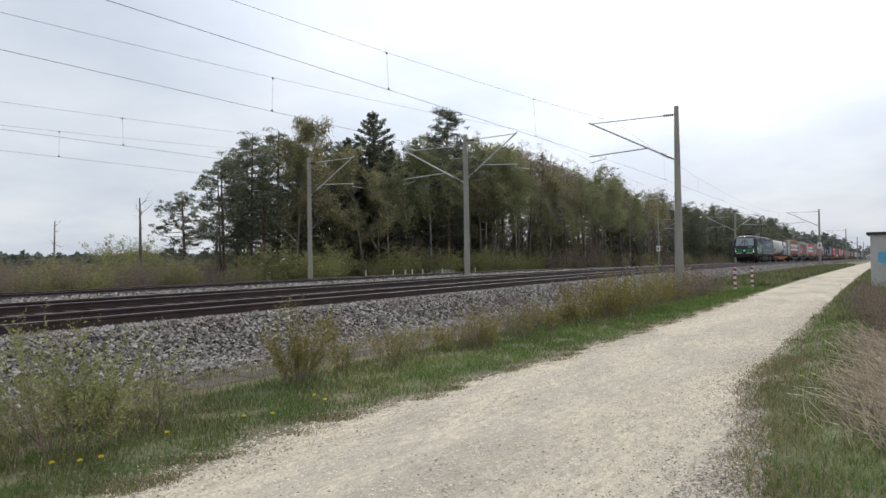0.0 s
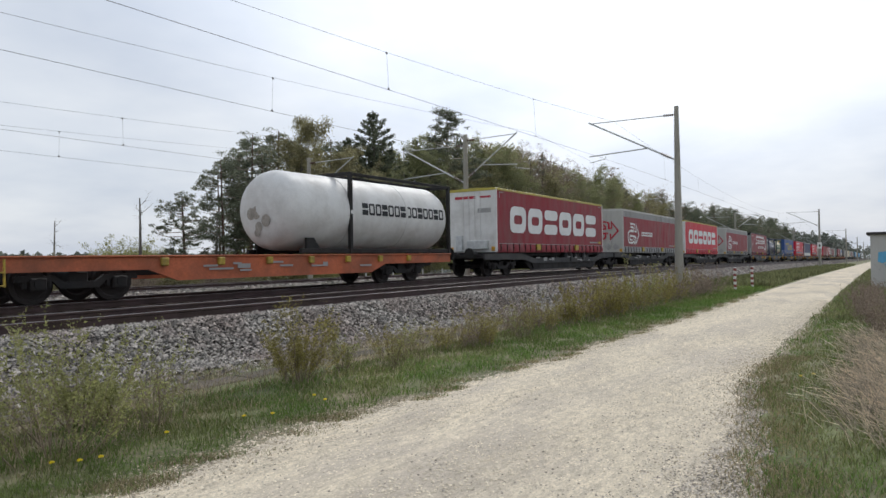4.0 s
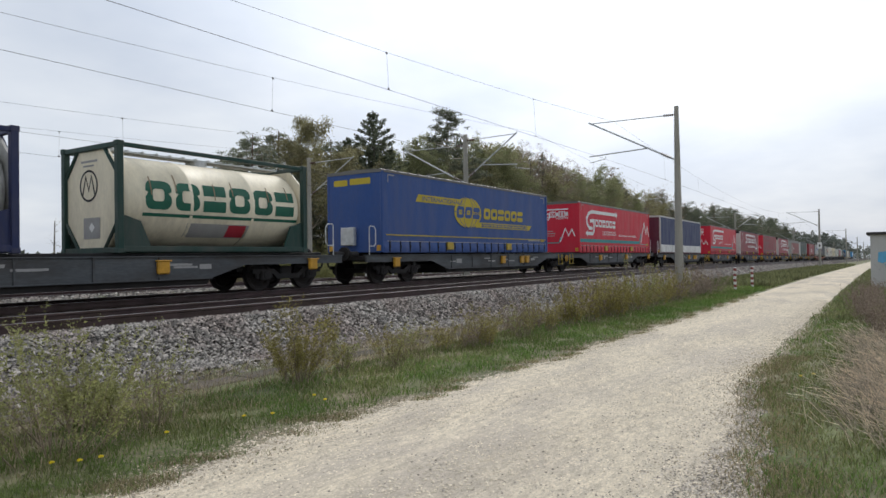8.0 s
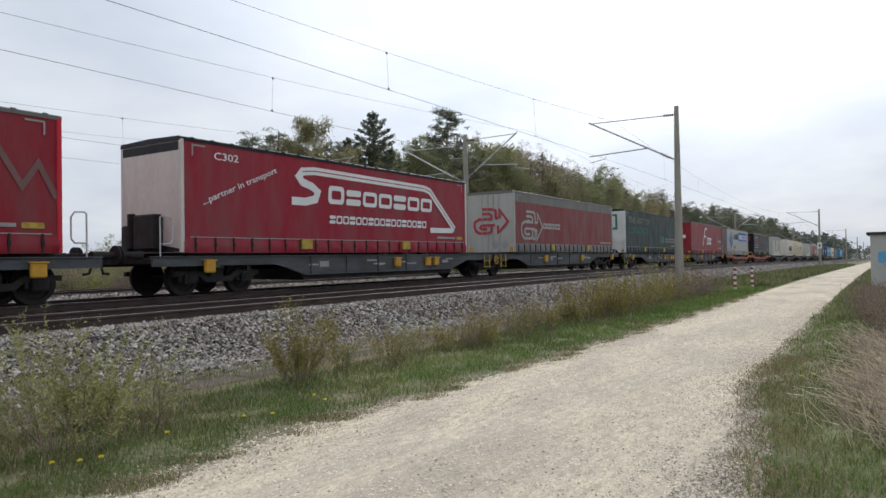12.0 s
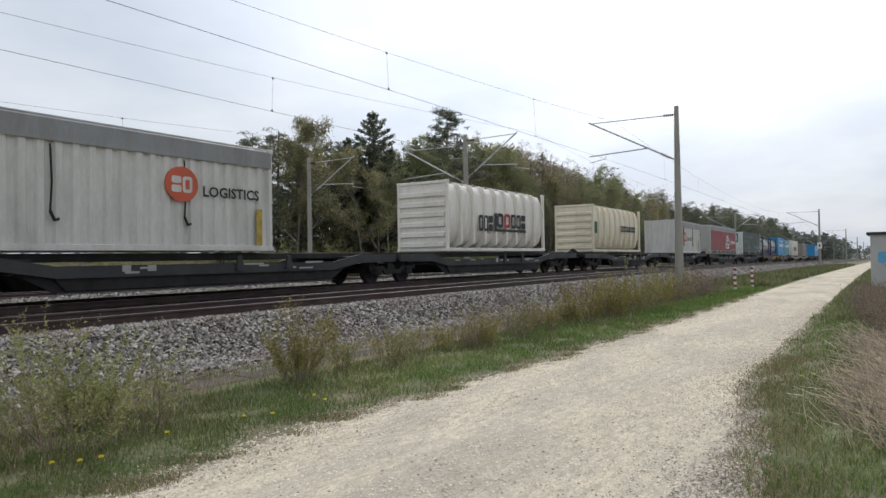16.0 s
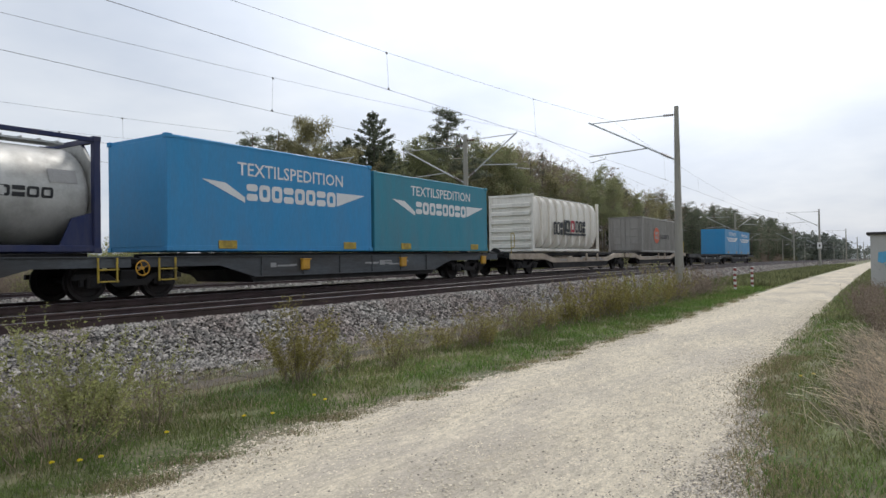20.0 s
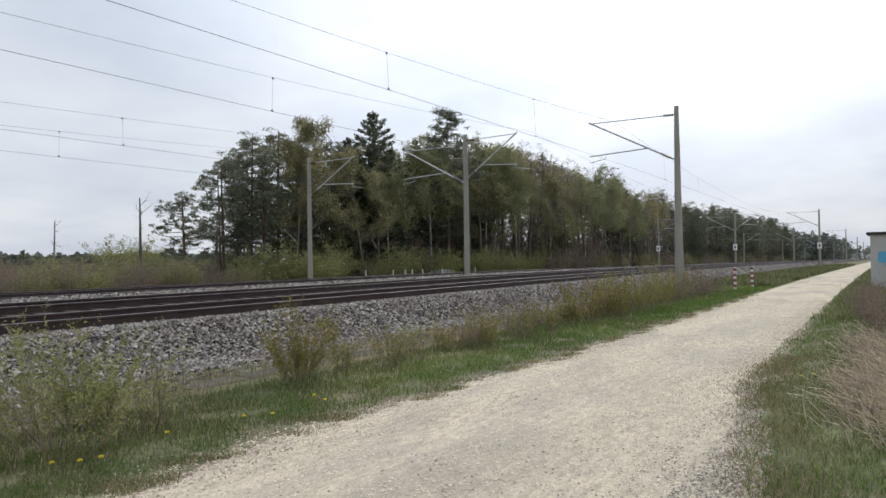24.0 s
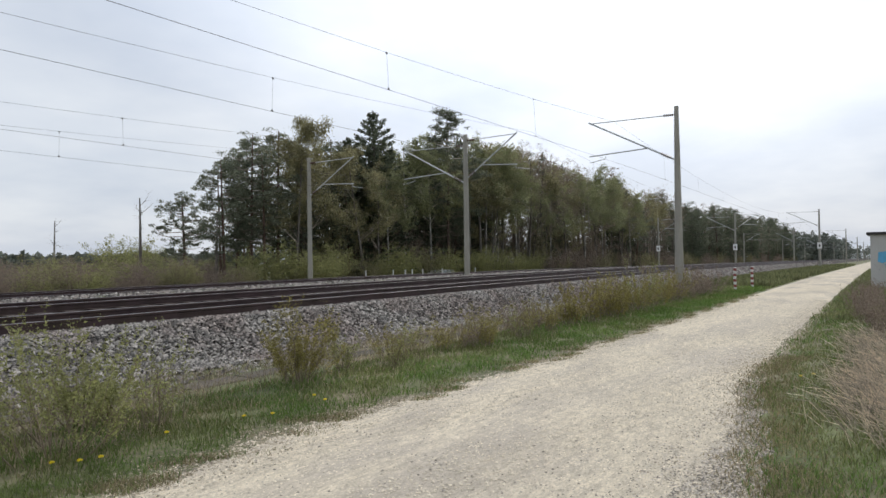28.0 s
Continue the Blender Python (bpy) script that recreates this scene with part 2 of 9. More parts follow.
def fast_mesh(name, verts, faces_n, corners, material):
    """A mesh of many alike faces from arrays: verts (n, 3), corners (m, faces_n)."""
    me = bpy.data.meshes.new(name)
    m = len(corners)
    me.vertices.add(len(verts))
    me.vertices.foreach_set("co", np.ascontiguousarray(verts, dtype=np.float32).ravel())
    me.loops.add(m * faces_n)
    me.loops.foreach_set("vertex_index", np.ascontiguousarray(corners, dtype=np.int32).ravel())
    me.polygons.add(m)
    me.polygons.foreach_set("loop_start", np.arange(0, m * faces_n, faces_n, dtype=np.int32))
    me.materials.append(material)
    me.update(calc_edges=True)
    return me


def write_text(text, height, bold=0.012):
    """Lettering in the built-in font as a mesh in x, z, its lower left corner at the origin; returns mesh and width."""
    cu = bpy.data.curves.new("lettering", "FONT")
    cu.body, cu.size, cu.extrude, cu.resolution_u = text, height / 0.72, 0.0, 2
    cu.offset = bold * height
    tmp = bpy.data.objects.new("lettering", cu)
    scene.collection.objects.link(tmp)
    me = bpy.data.meshes.new_from_object(tmp.evaluated_get(bpy.context.evaluated_depsgraph_get()))
    bpy.data.objects.remove(tmp)
    me.transform(Matrix.Rotation(math.pi / 2, 4, "X"))
    me.transform(Matrix.Translation((-min((v.co.x for v in me.vertices), default=0), 0, 0)))
    return me, (max(v.co.x for v in me.vertices) if me.vertices else 0)


# ---------------------------------------------------------------- the lie of the land
TRACK_1, TRACK_2, TRACK_3, TRACK_4 = 11.54, 15.85, 24.1, 28.4
LOW = -0.26          # the far pair of tracks lies a little lower


def grade(x):
    """The line falls gently away towards the vanishing point."""
    return -0.0044 * (math.sqrt((x - 40) ** 2 + 225) + (x - 40))


def grade_np(x):
    return -0.0044 * (np.sqrt((x - 40) ** 2 + 225) + (x - 40))


SECTION = [(-900, -1.0), (-60, -0.9), (-6, -0.55), (-1.2, -0.58), (0.6, -0.68), (1.3, -0.75), (3.0, -0.74), (4.4, -0.76), (5.2, -0.72), (6.4, -0.72),
           (8.0, -0.78), (9.0, -0.80), (9.35, -0.72), (10.25, -0.17), (10.6, -0.17), (13.7, -0.21), (17.6, -0.21), (18.6, -0.165), (20.8, -0.17), (21.9, -0.25), (22.5, -0.45), (31.0, -0.48), (33.0, -0.9), (36.5, -1.15), (39.0, -1.72),
           (60.0, -1.8), (200, -1.7), (900, -1.4)]


def ground_z(x, y):
    ys = [a for a, _ in SECTION]
    zs = [b for _, b in SECTION]
    return float(np.interp(y, ys, zs)) + grade(x)


def ground_np(x, y):
    return np.interp(y, [a for a, _ in SECTION], [b for _, b in SECTION]) + grade_np(x)


def path_edges(x):
    """The gravel path's two edges across the line, as y at x; worn and uneven."""
    left = 4.45 + 0.34 * math.exp(-((x - 4) / 6.0) ** 2) + (0.07 * math.sin(x * 1.7) + 0.05 * math.sin(x * 4.1 + 1) + 0.04 * math.sin(x * 9.3) + 0.03 * math.sin(x * 17.1 + 2)) * math.exp(-abs(x) / 22)
    right = 1.45 - 0.82 * math.exp(-((x - 3.5) / 3.6) ** 2) + (0.06 * math.sin(x * 1.3 + 2) + 0.04 * math.sin(x * 3.7) + 0.04 * math.sin(x * 8.9 + 1) + 0.03 * math.sin(x * 15.7)) * math.exp(-abs(x) / 22)
    return left, right


M_SOIL = mat("meadow_soil", (0.135, 0.148, 0.066), 0.95, 0, 0.3, 0.8, 0.35, 14, 0.6, 20, second=(0.195, 0.165, 0.10), second_scale=0.35)
M_PATH = mat("pale_limestone_gravel", (0.70, 0.605, 0.455), 0.95, 0, 0.12, 0.6, 0.20, 60, 0.45, 80, stretch=(0.35, 1, 1), second=(0.52, 0.45, 0.36), second_scale=0.9, second_amount=0.40, dirt=(0.33, 0.285, 0.225), dirt_amount=0.75, dirt_scale=16)
M_DUCT = mat("weathered_duct_concrete", (0.105, 0.083, 0.067), 0.9, 0, 0.25, 2, 0.3, 30, 0.2, 50, random_tint=0.25, dirt=(0.10, 0.10, 0.05), dirt_amount=0.7, dirt_scale=2)


def sheet(name, xs, ys, height, material, label, category):
    X, Y = np.meshgrid(xs, ys, indexing="ij")
    Z = height(X, Y)
    v = np.stack([X, Y, Z], -1).reshape(-1, 3)
    i, j = np.meshgrid(np.arange(len(xs) - 1), np.arange(len(ys) - 1), indexing="ij")
    a = (i * len(ys) + j).ravel()
    ob = new(name, fast_mesh(name, v, 4, np.stack([a, a + len(ys), a + len(ys) + 1, a + 1], -1), material))
    return tagged(ob, label, category, kind="structure")


XS = np.unique(np.concatenate([np.linspace(-2200, -60, 24), np.linspace(-60, 0, 16), np.linspace(0, 60, 121), np.linspace(60, 200, 50), np.linspace(200, 2600, 40)]))
YS = np.unique(np.concatenate([[a for a, _ in SECTION], np.linspace(-60, -6, 8), np.linspace(-6, 10.6, 60), np.linspace(-2600, -900, 5), np.linspace(900, 2600, 5), np.linspace(60, 900, 12)]))
rough_xy = lambda X, Y: 0.02 * np.sin(X * 2.1 + Y) * np.sin(Y * 1.7 - X * 0.3) * (np.abs(Y - 3) < 6) * np.exp(-np.abs(X) / 12)
sheet("ground", XS, YS, lambda X, Y: ground_np(X, Y) + rough_xy(X, Y), M_SOIL, "brown and green meadow soil beside the railway", "ground")


def path_rise(u):
    """Height of the gravel over the ground, u from one edge to the other."""
    return np.minimum(0.022, -0.014 + 0.28 * np.minimum(u, 1 - u)) + 0.02 * np.sin(np.pi * u)


def make_path():
    xs = np.unique(np.concatenate([np.linspace(-200, -4, 30), np.arange(-4, 30, 0.07), np.arange(30, 50, 0.12), np.linspace(50, 140, 140), np.linspace(140, 700, 60)]))
    v, f, n = [], [], 17
    for x in xs:
        l, r = path_edges(x)
        for k in range(n):
            y = r + (l - r) * k / (n - 1)
            v.append((x, y, ground_z(x, y) + float(rough_xy(x, y)) + path_rise(k / (n - 1)) + 0.004 * math.sin(x * 0.9 + k) * math.exp(-abs(x) / 9)))
    a = np.arange((len(xs) - 1) * n).reshape(-1, n)[:, :-1].ravel()
    me = fast_mesh("path", np.array(v), 4, np.stack([a, a + n, a + n + 1, a + 1], -1), M_PATH)
    tagged(new("gravel_path", me), "pale limestone gravel track with worn wheel marks", "path", kind="structure")


make_path()


# sheet under the loose stones; gap shade is painted into its dark colour
def shade_dark_ballast_bed(name, y0, y1, z0, label):
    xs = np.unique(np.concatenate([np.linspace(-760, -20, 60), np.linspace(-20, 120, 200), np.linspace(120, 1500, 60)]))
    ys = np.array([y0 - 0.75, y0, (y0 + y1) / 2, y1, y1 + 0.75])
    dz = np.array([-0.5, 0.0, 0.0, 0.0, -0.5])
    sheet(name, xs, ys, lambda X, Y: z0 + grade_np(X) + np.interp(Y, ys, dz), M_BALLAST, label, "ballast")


shade_dark_ballast_bed("ballast_near", 10.15, 17.9, -0.185, "brown ballast bed under two tracks, darkened for shade between the stones")
shade_dark_ballast_bed("ballast_far", 22.4, 30.2, LOW - 0.185, "brown ballast bed under the far tracks, darkened for shade between the stones")

RAIL_PROFILE = [(-0.07, -0.172), (0.07, -0.172), (0.07, -0.16), (0.012, -0.14), (0.012, -0.05), (0.036, -0.038), (0.036, -0.006), (0.026, -0.0004), (-0.026, -0.0004), (-0.036, -0.006), (-0.036, -0.038), (-0.012, -0.05), (-0.012, -0.14), (-0.07, -0.16)]


def swept(profile, stations, place):
    s = Shape()
    n = len(profile)
    vs = [place(x, a, b) for x in stations for a, b in profile]
    fs = [(i * n + k, (i + 1) * n + k, (i + 1) * n + (k + 1) % n, i * n + (k + 1) % n) for i in range(len(stations) - 1) for k in range(n)]
    return s.add(vs, fs)


STATIONS = [-760, -300, -60, 0] + list(range(10, 130, 5)) + [150, 180, 220, 300, 400, 600, 900, 1500]


def make_track(name, y, z):
    t = thing(name, "straight ballasted railway track with rusty rails", "railway track", (0, y, z), group="parallel railway tracks")
    for side in (-0.7525, 0.7525):
        r = part("rail", swept(RAIL_PROFILE, STATIONS, lambda x, a, b: (x, side + a, b + grade(x))), M_RAIL, t, "rusty brown rail with worn head", smooth=30)
        part("running_surface", swept([(-0.024, 0.0), (0.024, 0.0), (0.024, 0.0025), (-0.024, 0.0025)], STATIONS, lambda x, a, b: (x, side + a, b + grade(x))), M_RAILHEAD, r)
    return t


def make_sleepers(t, first, last):
    s = Shape()
    s.prism([(-1.3, -0.30), (1.3, -0.30), (1.3, -0.18), (1.15, -0.165), (-1.15, -0.165), (-1.3, -0.18)], "x", -0.13, 0.13)
    me = s.mesh("sleeper", M_SLEEPER)
    x = first
    while x < last:
        ob = part("sleeper", me, None, t)
        ob.matrix_basis = Matrix.Translation((x, 0, grade(x) + 0.006))
        x += 0.6


TRACKS = [make_track("railway_track", y, z) for y, z in ((TRACK_1, 0), (TRACK_2, 0), (TRACK_3, LOW), (TRACK_4, LOW))]
make_sleepers(TRACKS[0], 3.0, 50.0)
make_sleepers(TRACKS[1], 5.0, 50.0)


# ballast stones on the near shoulder and round the near rails
def stones(name, n, x0, x1, y0, y1, size, seed, label, zfun=None, material=None):
    rng = np.random.default_rng(seed)
    base = np.array([(-1.1, 0.1, 0), (0, -1.1, 0.1), (1.1, 0, -0.1), (0.1, 1.1, 0), (0.1, -0.2, -0.9), (-0.2, 0.25, 0.95)], float)
    quads = np.array([(0, 1, 5), (1, 2, 5), (2, 3, 5), (3, 0, 5)])
    u = rng.random(n)
    x = x0 + (x1 - x0) * u ** 1.7
    y = y0 + (y1 - y0) * rng.random(n)
    z = (zfun or ground_np)(x, y) + 0.006
    sz = size * (0.55 + 0.9 * rng.random(n) ** 2)
    jit = base[None] + rng.normal(0, 0.25, (n, 6, 3))
    jit *= sz[:, None, None] * np.array([1.0, 0.85, 0.85])
    ang, tip = rng.random(n) * 6.28, rng.normal(0, 0.4, n)
    ca, sa, ct, st = np.cos(ang), np.sin(ang), np.cos(tip), np.sin(tip)
    a, b, c = jit[..., 0], jit[..., 1], jit[..., 2]
    b, c = b * ct[:, None] - c * st[:, None], b * st[:, None] + c * ct[:, None]
    a, b = a * ca[:, None] - b * sa[:, None], a * sa[:, None] + b * ca[:, None]
    v = np.stack([a + x[:, None], b + y[:, None], c + z[:, None]], -1).reshape(-1, 3)
    f = (quads[None] + (np.arange(n) * 6)[:, None, None]).reshape(-1, 3)
    return tagged(new(name, fast_mesh(name, v, 3, f, material or M_STONE)), label, "ballast", kind="stuff")


shoulder = lambda x, y: np.maximum(ground_np(x, y), grade_np(x) + np.interp(y, [9.39, 9.4, 10.15], [-2.0, -0.685, -0.185])) + 0.012
stones("ballast_stones", 80000, 2.5, 60, 8.75, 10.42, 0.037, 5, "loose grey and white crushed stones on the embankment shoulder", shoulder)
stones("scattered_ballast", 2200, 2.5, 45, 8.0, 8.95, 0.042, 9, "scattered stones at the foot of the ballast")
stones("ballast_stones_far", 26000, 56, 170, 8.9, 10.4, 0.05, 31, "grey crushed stones along the distant embankment shoulder", shoulder)
stones("ballast_crest_stones", 16000, 3.0, 70, 10.30, 10.76, 0.040, 8, "rust-stained crushed stones along the crest beside the rail", lambda x, y: grade_np(x) - 0.212, M_STONE_RUST)
stones("ballast_stones_between_tracks", 17000, 5.0, 130, 17.6, 22.6, 0.05, 6, "pale crushed stones between the pairs of tracks", lambda x, y: grade_np(x) + np.interp(y, [17.4, 18.6, 20.8, 21.9, 22.6], [-0.17, -0.135, -0.14, -0.22, -0.42]))


# cable duct of concrete lids along the foot of the ballast
def make_duct():
    d = thing("cable_duct", "weathered concrete cable duct with flat lids sunk in grass", "cable duct", (0, 0, 0))
    me = Shape().box(-0.485, 0.485, -0.22, 0.22, -0.12, 0.0, 0.015).mesh("duct_lid", M_DUCT)
    rng = random.Random(3)
    x = -2.0
    while x < 60:
        ob = part("duct_lid", me, None, d)
        ob.matrix_basis = Matrix.Translation((x, 7.62, ground_z(x, 7.62) + 0.012 + rng.uniform(-0.008, 0.008))) @ Matrix.Rotation(rng.uniform(-0.012, 0.012), 4, "Z")
        x += 1.0


make_duct()

# ---------------------------------------------------------------- overhead line
MASTS_X = [-50.4, 33.6, 117.6, 201.6, 285.6, 369.6, 453.6]


def insulator(sh, p, q):
    p, q = Vector(p), Vector(q)
    for k in range(5):
        a = p + (q - p) * (k / 5 + 0.02)
        sh.cyl(a, a + (q - p) * 0.1, 0.075, 0.05, 8)


def bracket(mast, y_wire, z_wire, side, over=0.0):
    """A cantilever towards side (+1 or -1 in y) that carries messenger and contact wire at the distance y_wire."""
    part("top_stay", Shape().cyl((0, side * 0.12, 7.62 + z_wire), (0, y_wire + over, 7.67 + z_wire), 0.024, n=6), M_GALV, mast)
    part("diagonal_tube", Shape().cyl((0, side * 0.14, 5.47 + z_wire), (0, y_wire + over + side * 0.12, 7.73 + z_wire), 0.042, n=8), M_GALV, mast)
    s = Shape()
    a, b = Vector((0, side * 0.14, 5.47 + z_wire)), Vector((0, y_wire + over, 7.67 + z_wire))
    insulator(s, a + (b - a) * 0.04, a + (b - a) * 0.16)
    insulator(s, Vector((0, side * 0.15, 7.62 + z_wire)), Vector((0, side * 0.65, 7.63 + z_wire)))
    part("insulators", s, M_INSUL, mast)
    k = 0.3
    c = a + (b - a) * k
    part("registration_tube", Shape().cyl(c, (0, y_wire + over + side * 0.12, 5.98 + z_wire), 0.030, n=6), M_GALV, mast)
    part("steady_arm", Shape().tube([(0, y_wire + side * 0.0, 5.93 + z_wire), (0, y_wire + side * 0.02, 5.80 + z_wire), (0, y_wire + side * 0.85, 5.66 + z_wire)], 0.018, 5), M_GALV, mast)


def make_mast(x, y, base, top, r0, r1, arms, sign=False):
    m = thing("catenary_mast", "tapered grey concrete catenary mast with steel cantilevers", "catenary mast", (x, y, grade(x)), group="catenary masts along the railway")
    part("pole", Shape().lathe([(base, r0 * 0.98), (base + 0.02, r0), (top, r1), (top + 0.03, r1 * 0.6), (top + 0.03, 0)], (0, 0, 0), "z", 14), M_CONCRETE, m, smooth=40)
    part("foundation", Shape().box(-0.4, 0.4, -0.4, 0.4, base - 0.3, base + 0.12, 0.03), M_CONCRETE, m)
    for y_wire, z_wire, side, over in arms:
        bracket(m, y_wire, z_wire, side, over)
    if sign:
        part("sign_plate", Shape().box(-r0 - 0.05, -r0 - 0.02, -0.32, 0.32, 2.0, 2.95, 0.01), M_CLEANWHITE, m, "small white plate")
        part("plate_mark", Shape().box(-r0 - 0.056, -r0 - 0.051, -0.10, 0.10, 2.3, 2.65), M_BLACK, m)
    return m


for i, x in enumerate(MASTS_X):
    make_mast(x, 8.3, -0.9, 8.0, 0.215, 0.105, [(TRACK_1 + 0.3 - 8.3, 0, 1, 0.75)], sign=(i == 2))
    make_mast(x + 0.05, 20.2, -0.6, 7.95, 0.17, 0.13, [(TRACK_2 + 1.15 - 20.2, 0, -1, 0.0), (TRACK_3 - 0.3 - 20.2, LOW, 1, 0.65)], sign=(i == 2))
    make_mast(x - 0.1, 32.4, -1.0, 7.7, 0.17, 0.12, [(TRACK_4 + 0.2 - 32.4, LOW, -1, 0.0)], sign=(i == 2))


def make_wires(y, z, phase):
    t = thing("overhead_line", "contact wire hung by droppers from a sagging messenger wire", "overhead line", (0, y, z), group="overhead lines above the tracks")
    for i in range(len(MASTS_X) - 1):
        a, b = MASTS_X[i], MASTS_X[i + 1]
        zig = 0.25 if (i + phase) % 2 else -0.25
        n = 24
        pts_c, pts_m = [], []
        for k in range(n + 1):
            u = k / n
            x = a + (b - a) * u
            off = zig * (1 - 2 * u)
            pts_c.append((x, off, 5.56 + grade(x) - 0.05 * math.sin(math.pi * u)))
            pts_m.append((x, off * 0.6, 6.10 + 1.55 * (2 * u - 1) ** 2 + grade(x)))
        part("contact_wire", Shape().tube(pts_c, 0.006 if i < 3 else 0.014, 5), M_WIRE, t)
        part("messenger_wire", Shape().tube(pts_m, 0.0045 if i < 3 else 0.011, 5), M_WIRE, t)
        if i < 3:
            for k in range(1, 9):
                j = k * n / 9
                u = k / 9
                x = a + (b - a) * u
                off = zig * (1 - 2 * u)
                zc, zm = 5.56 + grade(x) - 0.05 * math.sin(math.pi * u), 6.10 + 1.55 * (2 * u - 1) ** 2 + grade(x)
                s = Shape().cyl((x, off * 0.6, zm), (x, off, zc), 0.0035, n=4).box(x - 0.03, x + 0.03, off - 0.012, off + 0.012, zc, zc + 0.05).box(x - 0.03, x + 0.03, off * 0.6 - 0.012, off * 0.6 + 0.012, zm - 0.04, zm + 0.01)
                part("dropper", s, M_WIRE, t)


for y, z, ph in ((TRACK_1, 0, 1), (TRACK_2, 0, 0), (TRACK_3, LOW, 1), (TRACK_4, LOW, 0)):
    make_wires(y, z, ph)

# ---------------------------------------------------------------- the goods train
SPEED = 28.06        # metres a second, towards -x
MOVERS = []          # (thing, x at 12 s of its origin)


def moving(ob, x12):
    MOVERS.append((ob, x12))
    return ob


def rr(x0, x1, z0, z1, r, n=3, skew=0.0):
    """A rectangle with rounded corners, leaning by skew."""
    r = min(r, (x1 - x0) * 0.49, (z1 - z0) * 0.49)
    pts = []
    for cx, cz, a in ((x1 - r, z0 + r, -90), (x1 - r, z1 - r, 0), (x0 + r, z1 - r, 90), (x0 + r, z0 + r, 180)):
        for k in range(n + 1):
            t = radians(a + 90 * k / n)
            pts.append((cx + r * math.cos(t), cz + r * math.sin(t)))
    return [(x + skew * (z - z0), z) for x, z in pts]


def split_block(a, b, lo, hi, t, kind):
    """Plain pieces that stand for one character of a brand: a ring, or a block cut in two."""
    g = min(b - a, hi - lo) * 0.09
    if kind == 0:
        return None
    if kind == 1:
        m = (lo + hi) / 2
        return [rr(a, b, lo, m - g, t * 0.7, 3), rr(a, b, m + g, hi, t * 0.7, 3)]
    m = (a + b) / 2
    return [rr(a, m - g, lo, hi, t * 0.7, 3), rr(m + g, b, lo, hi, t * 0.7, 3)]


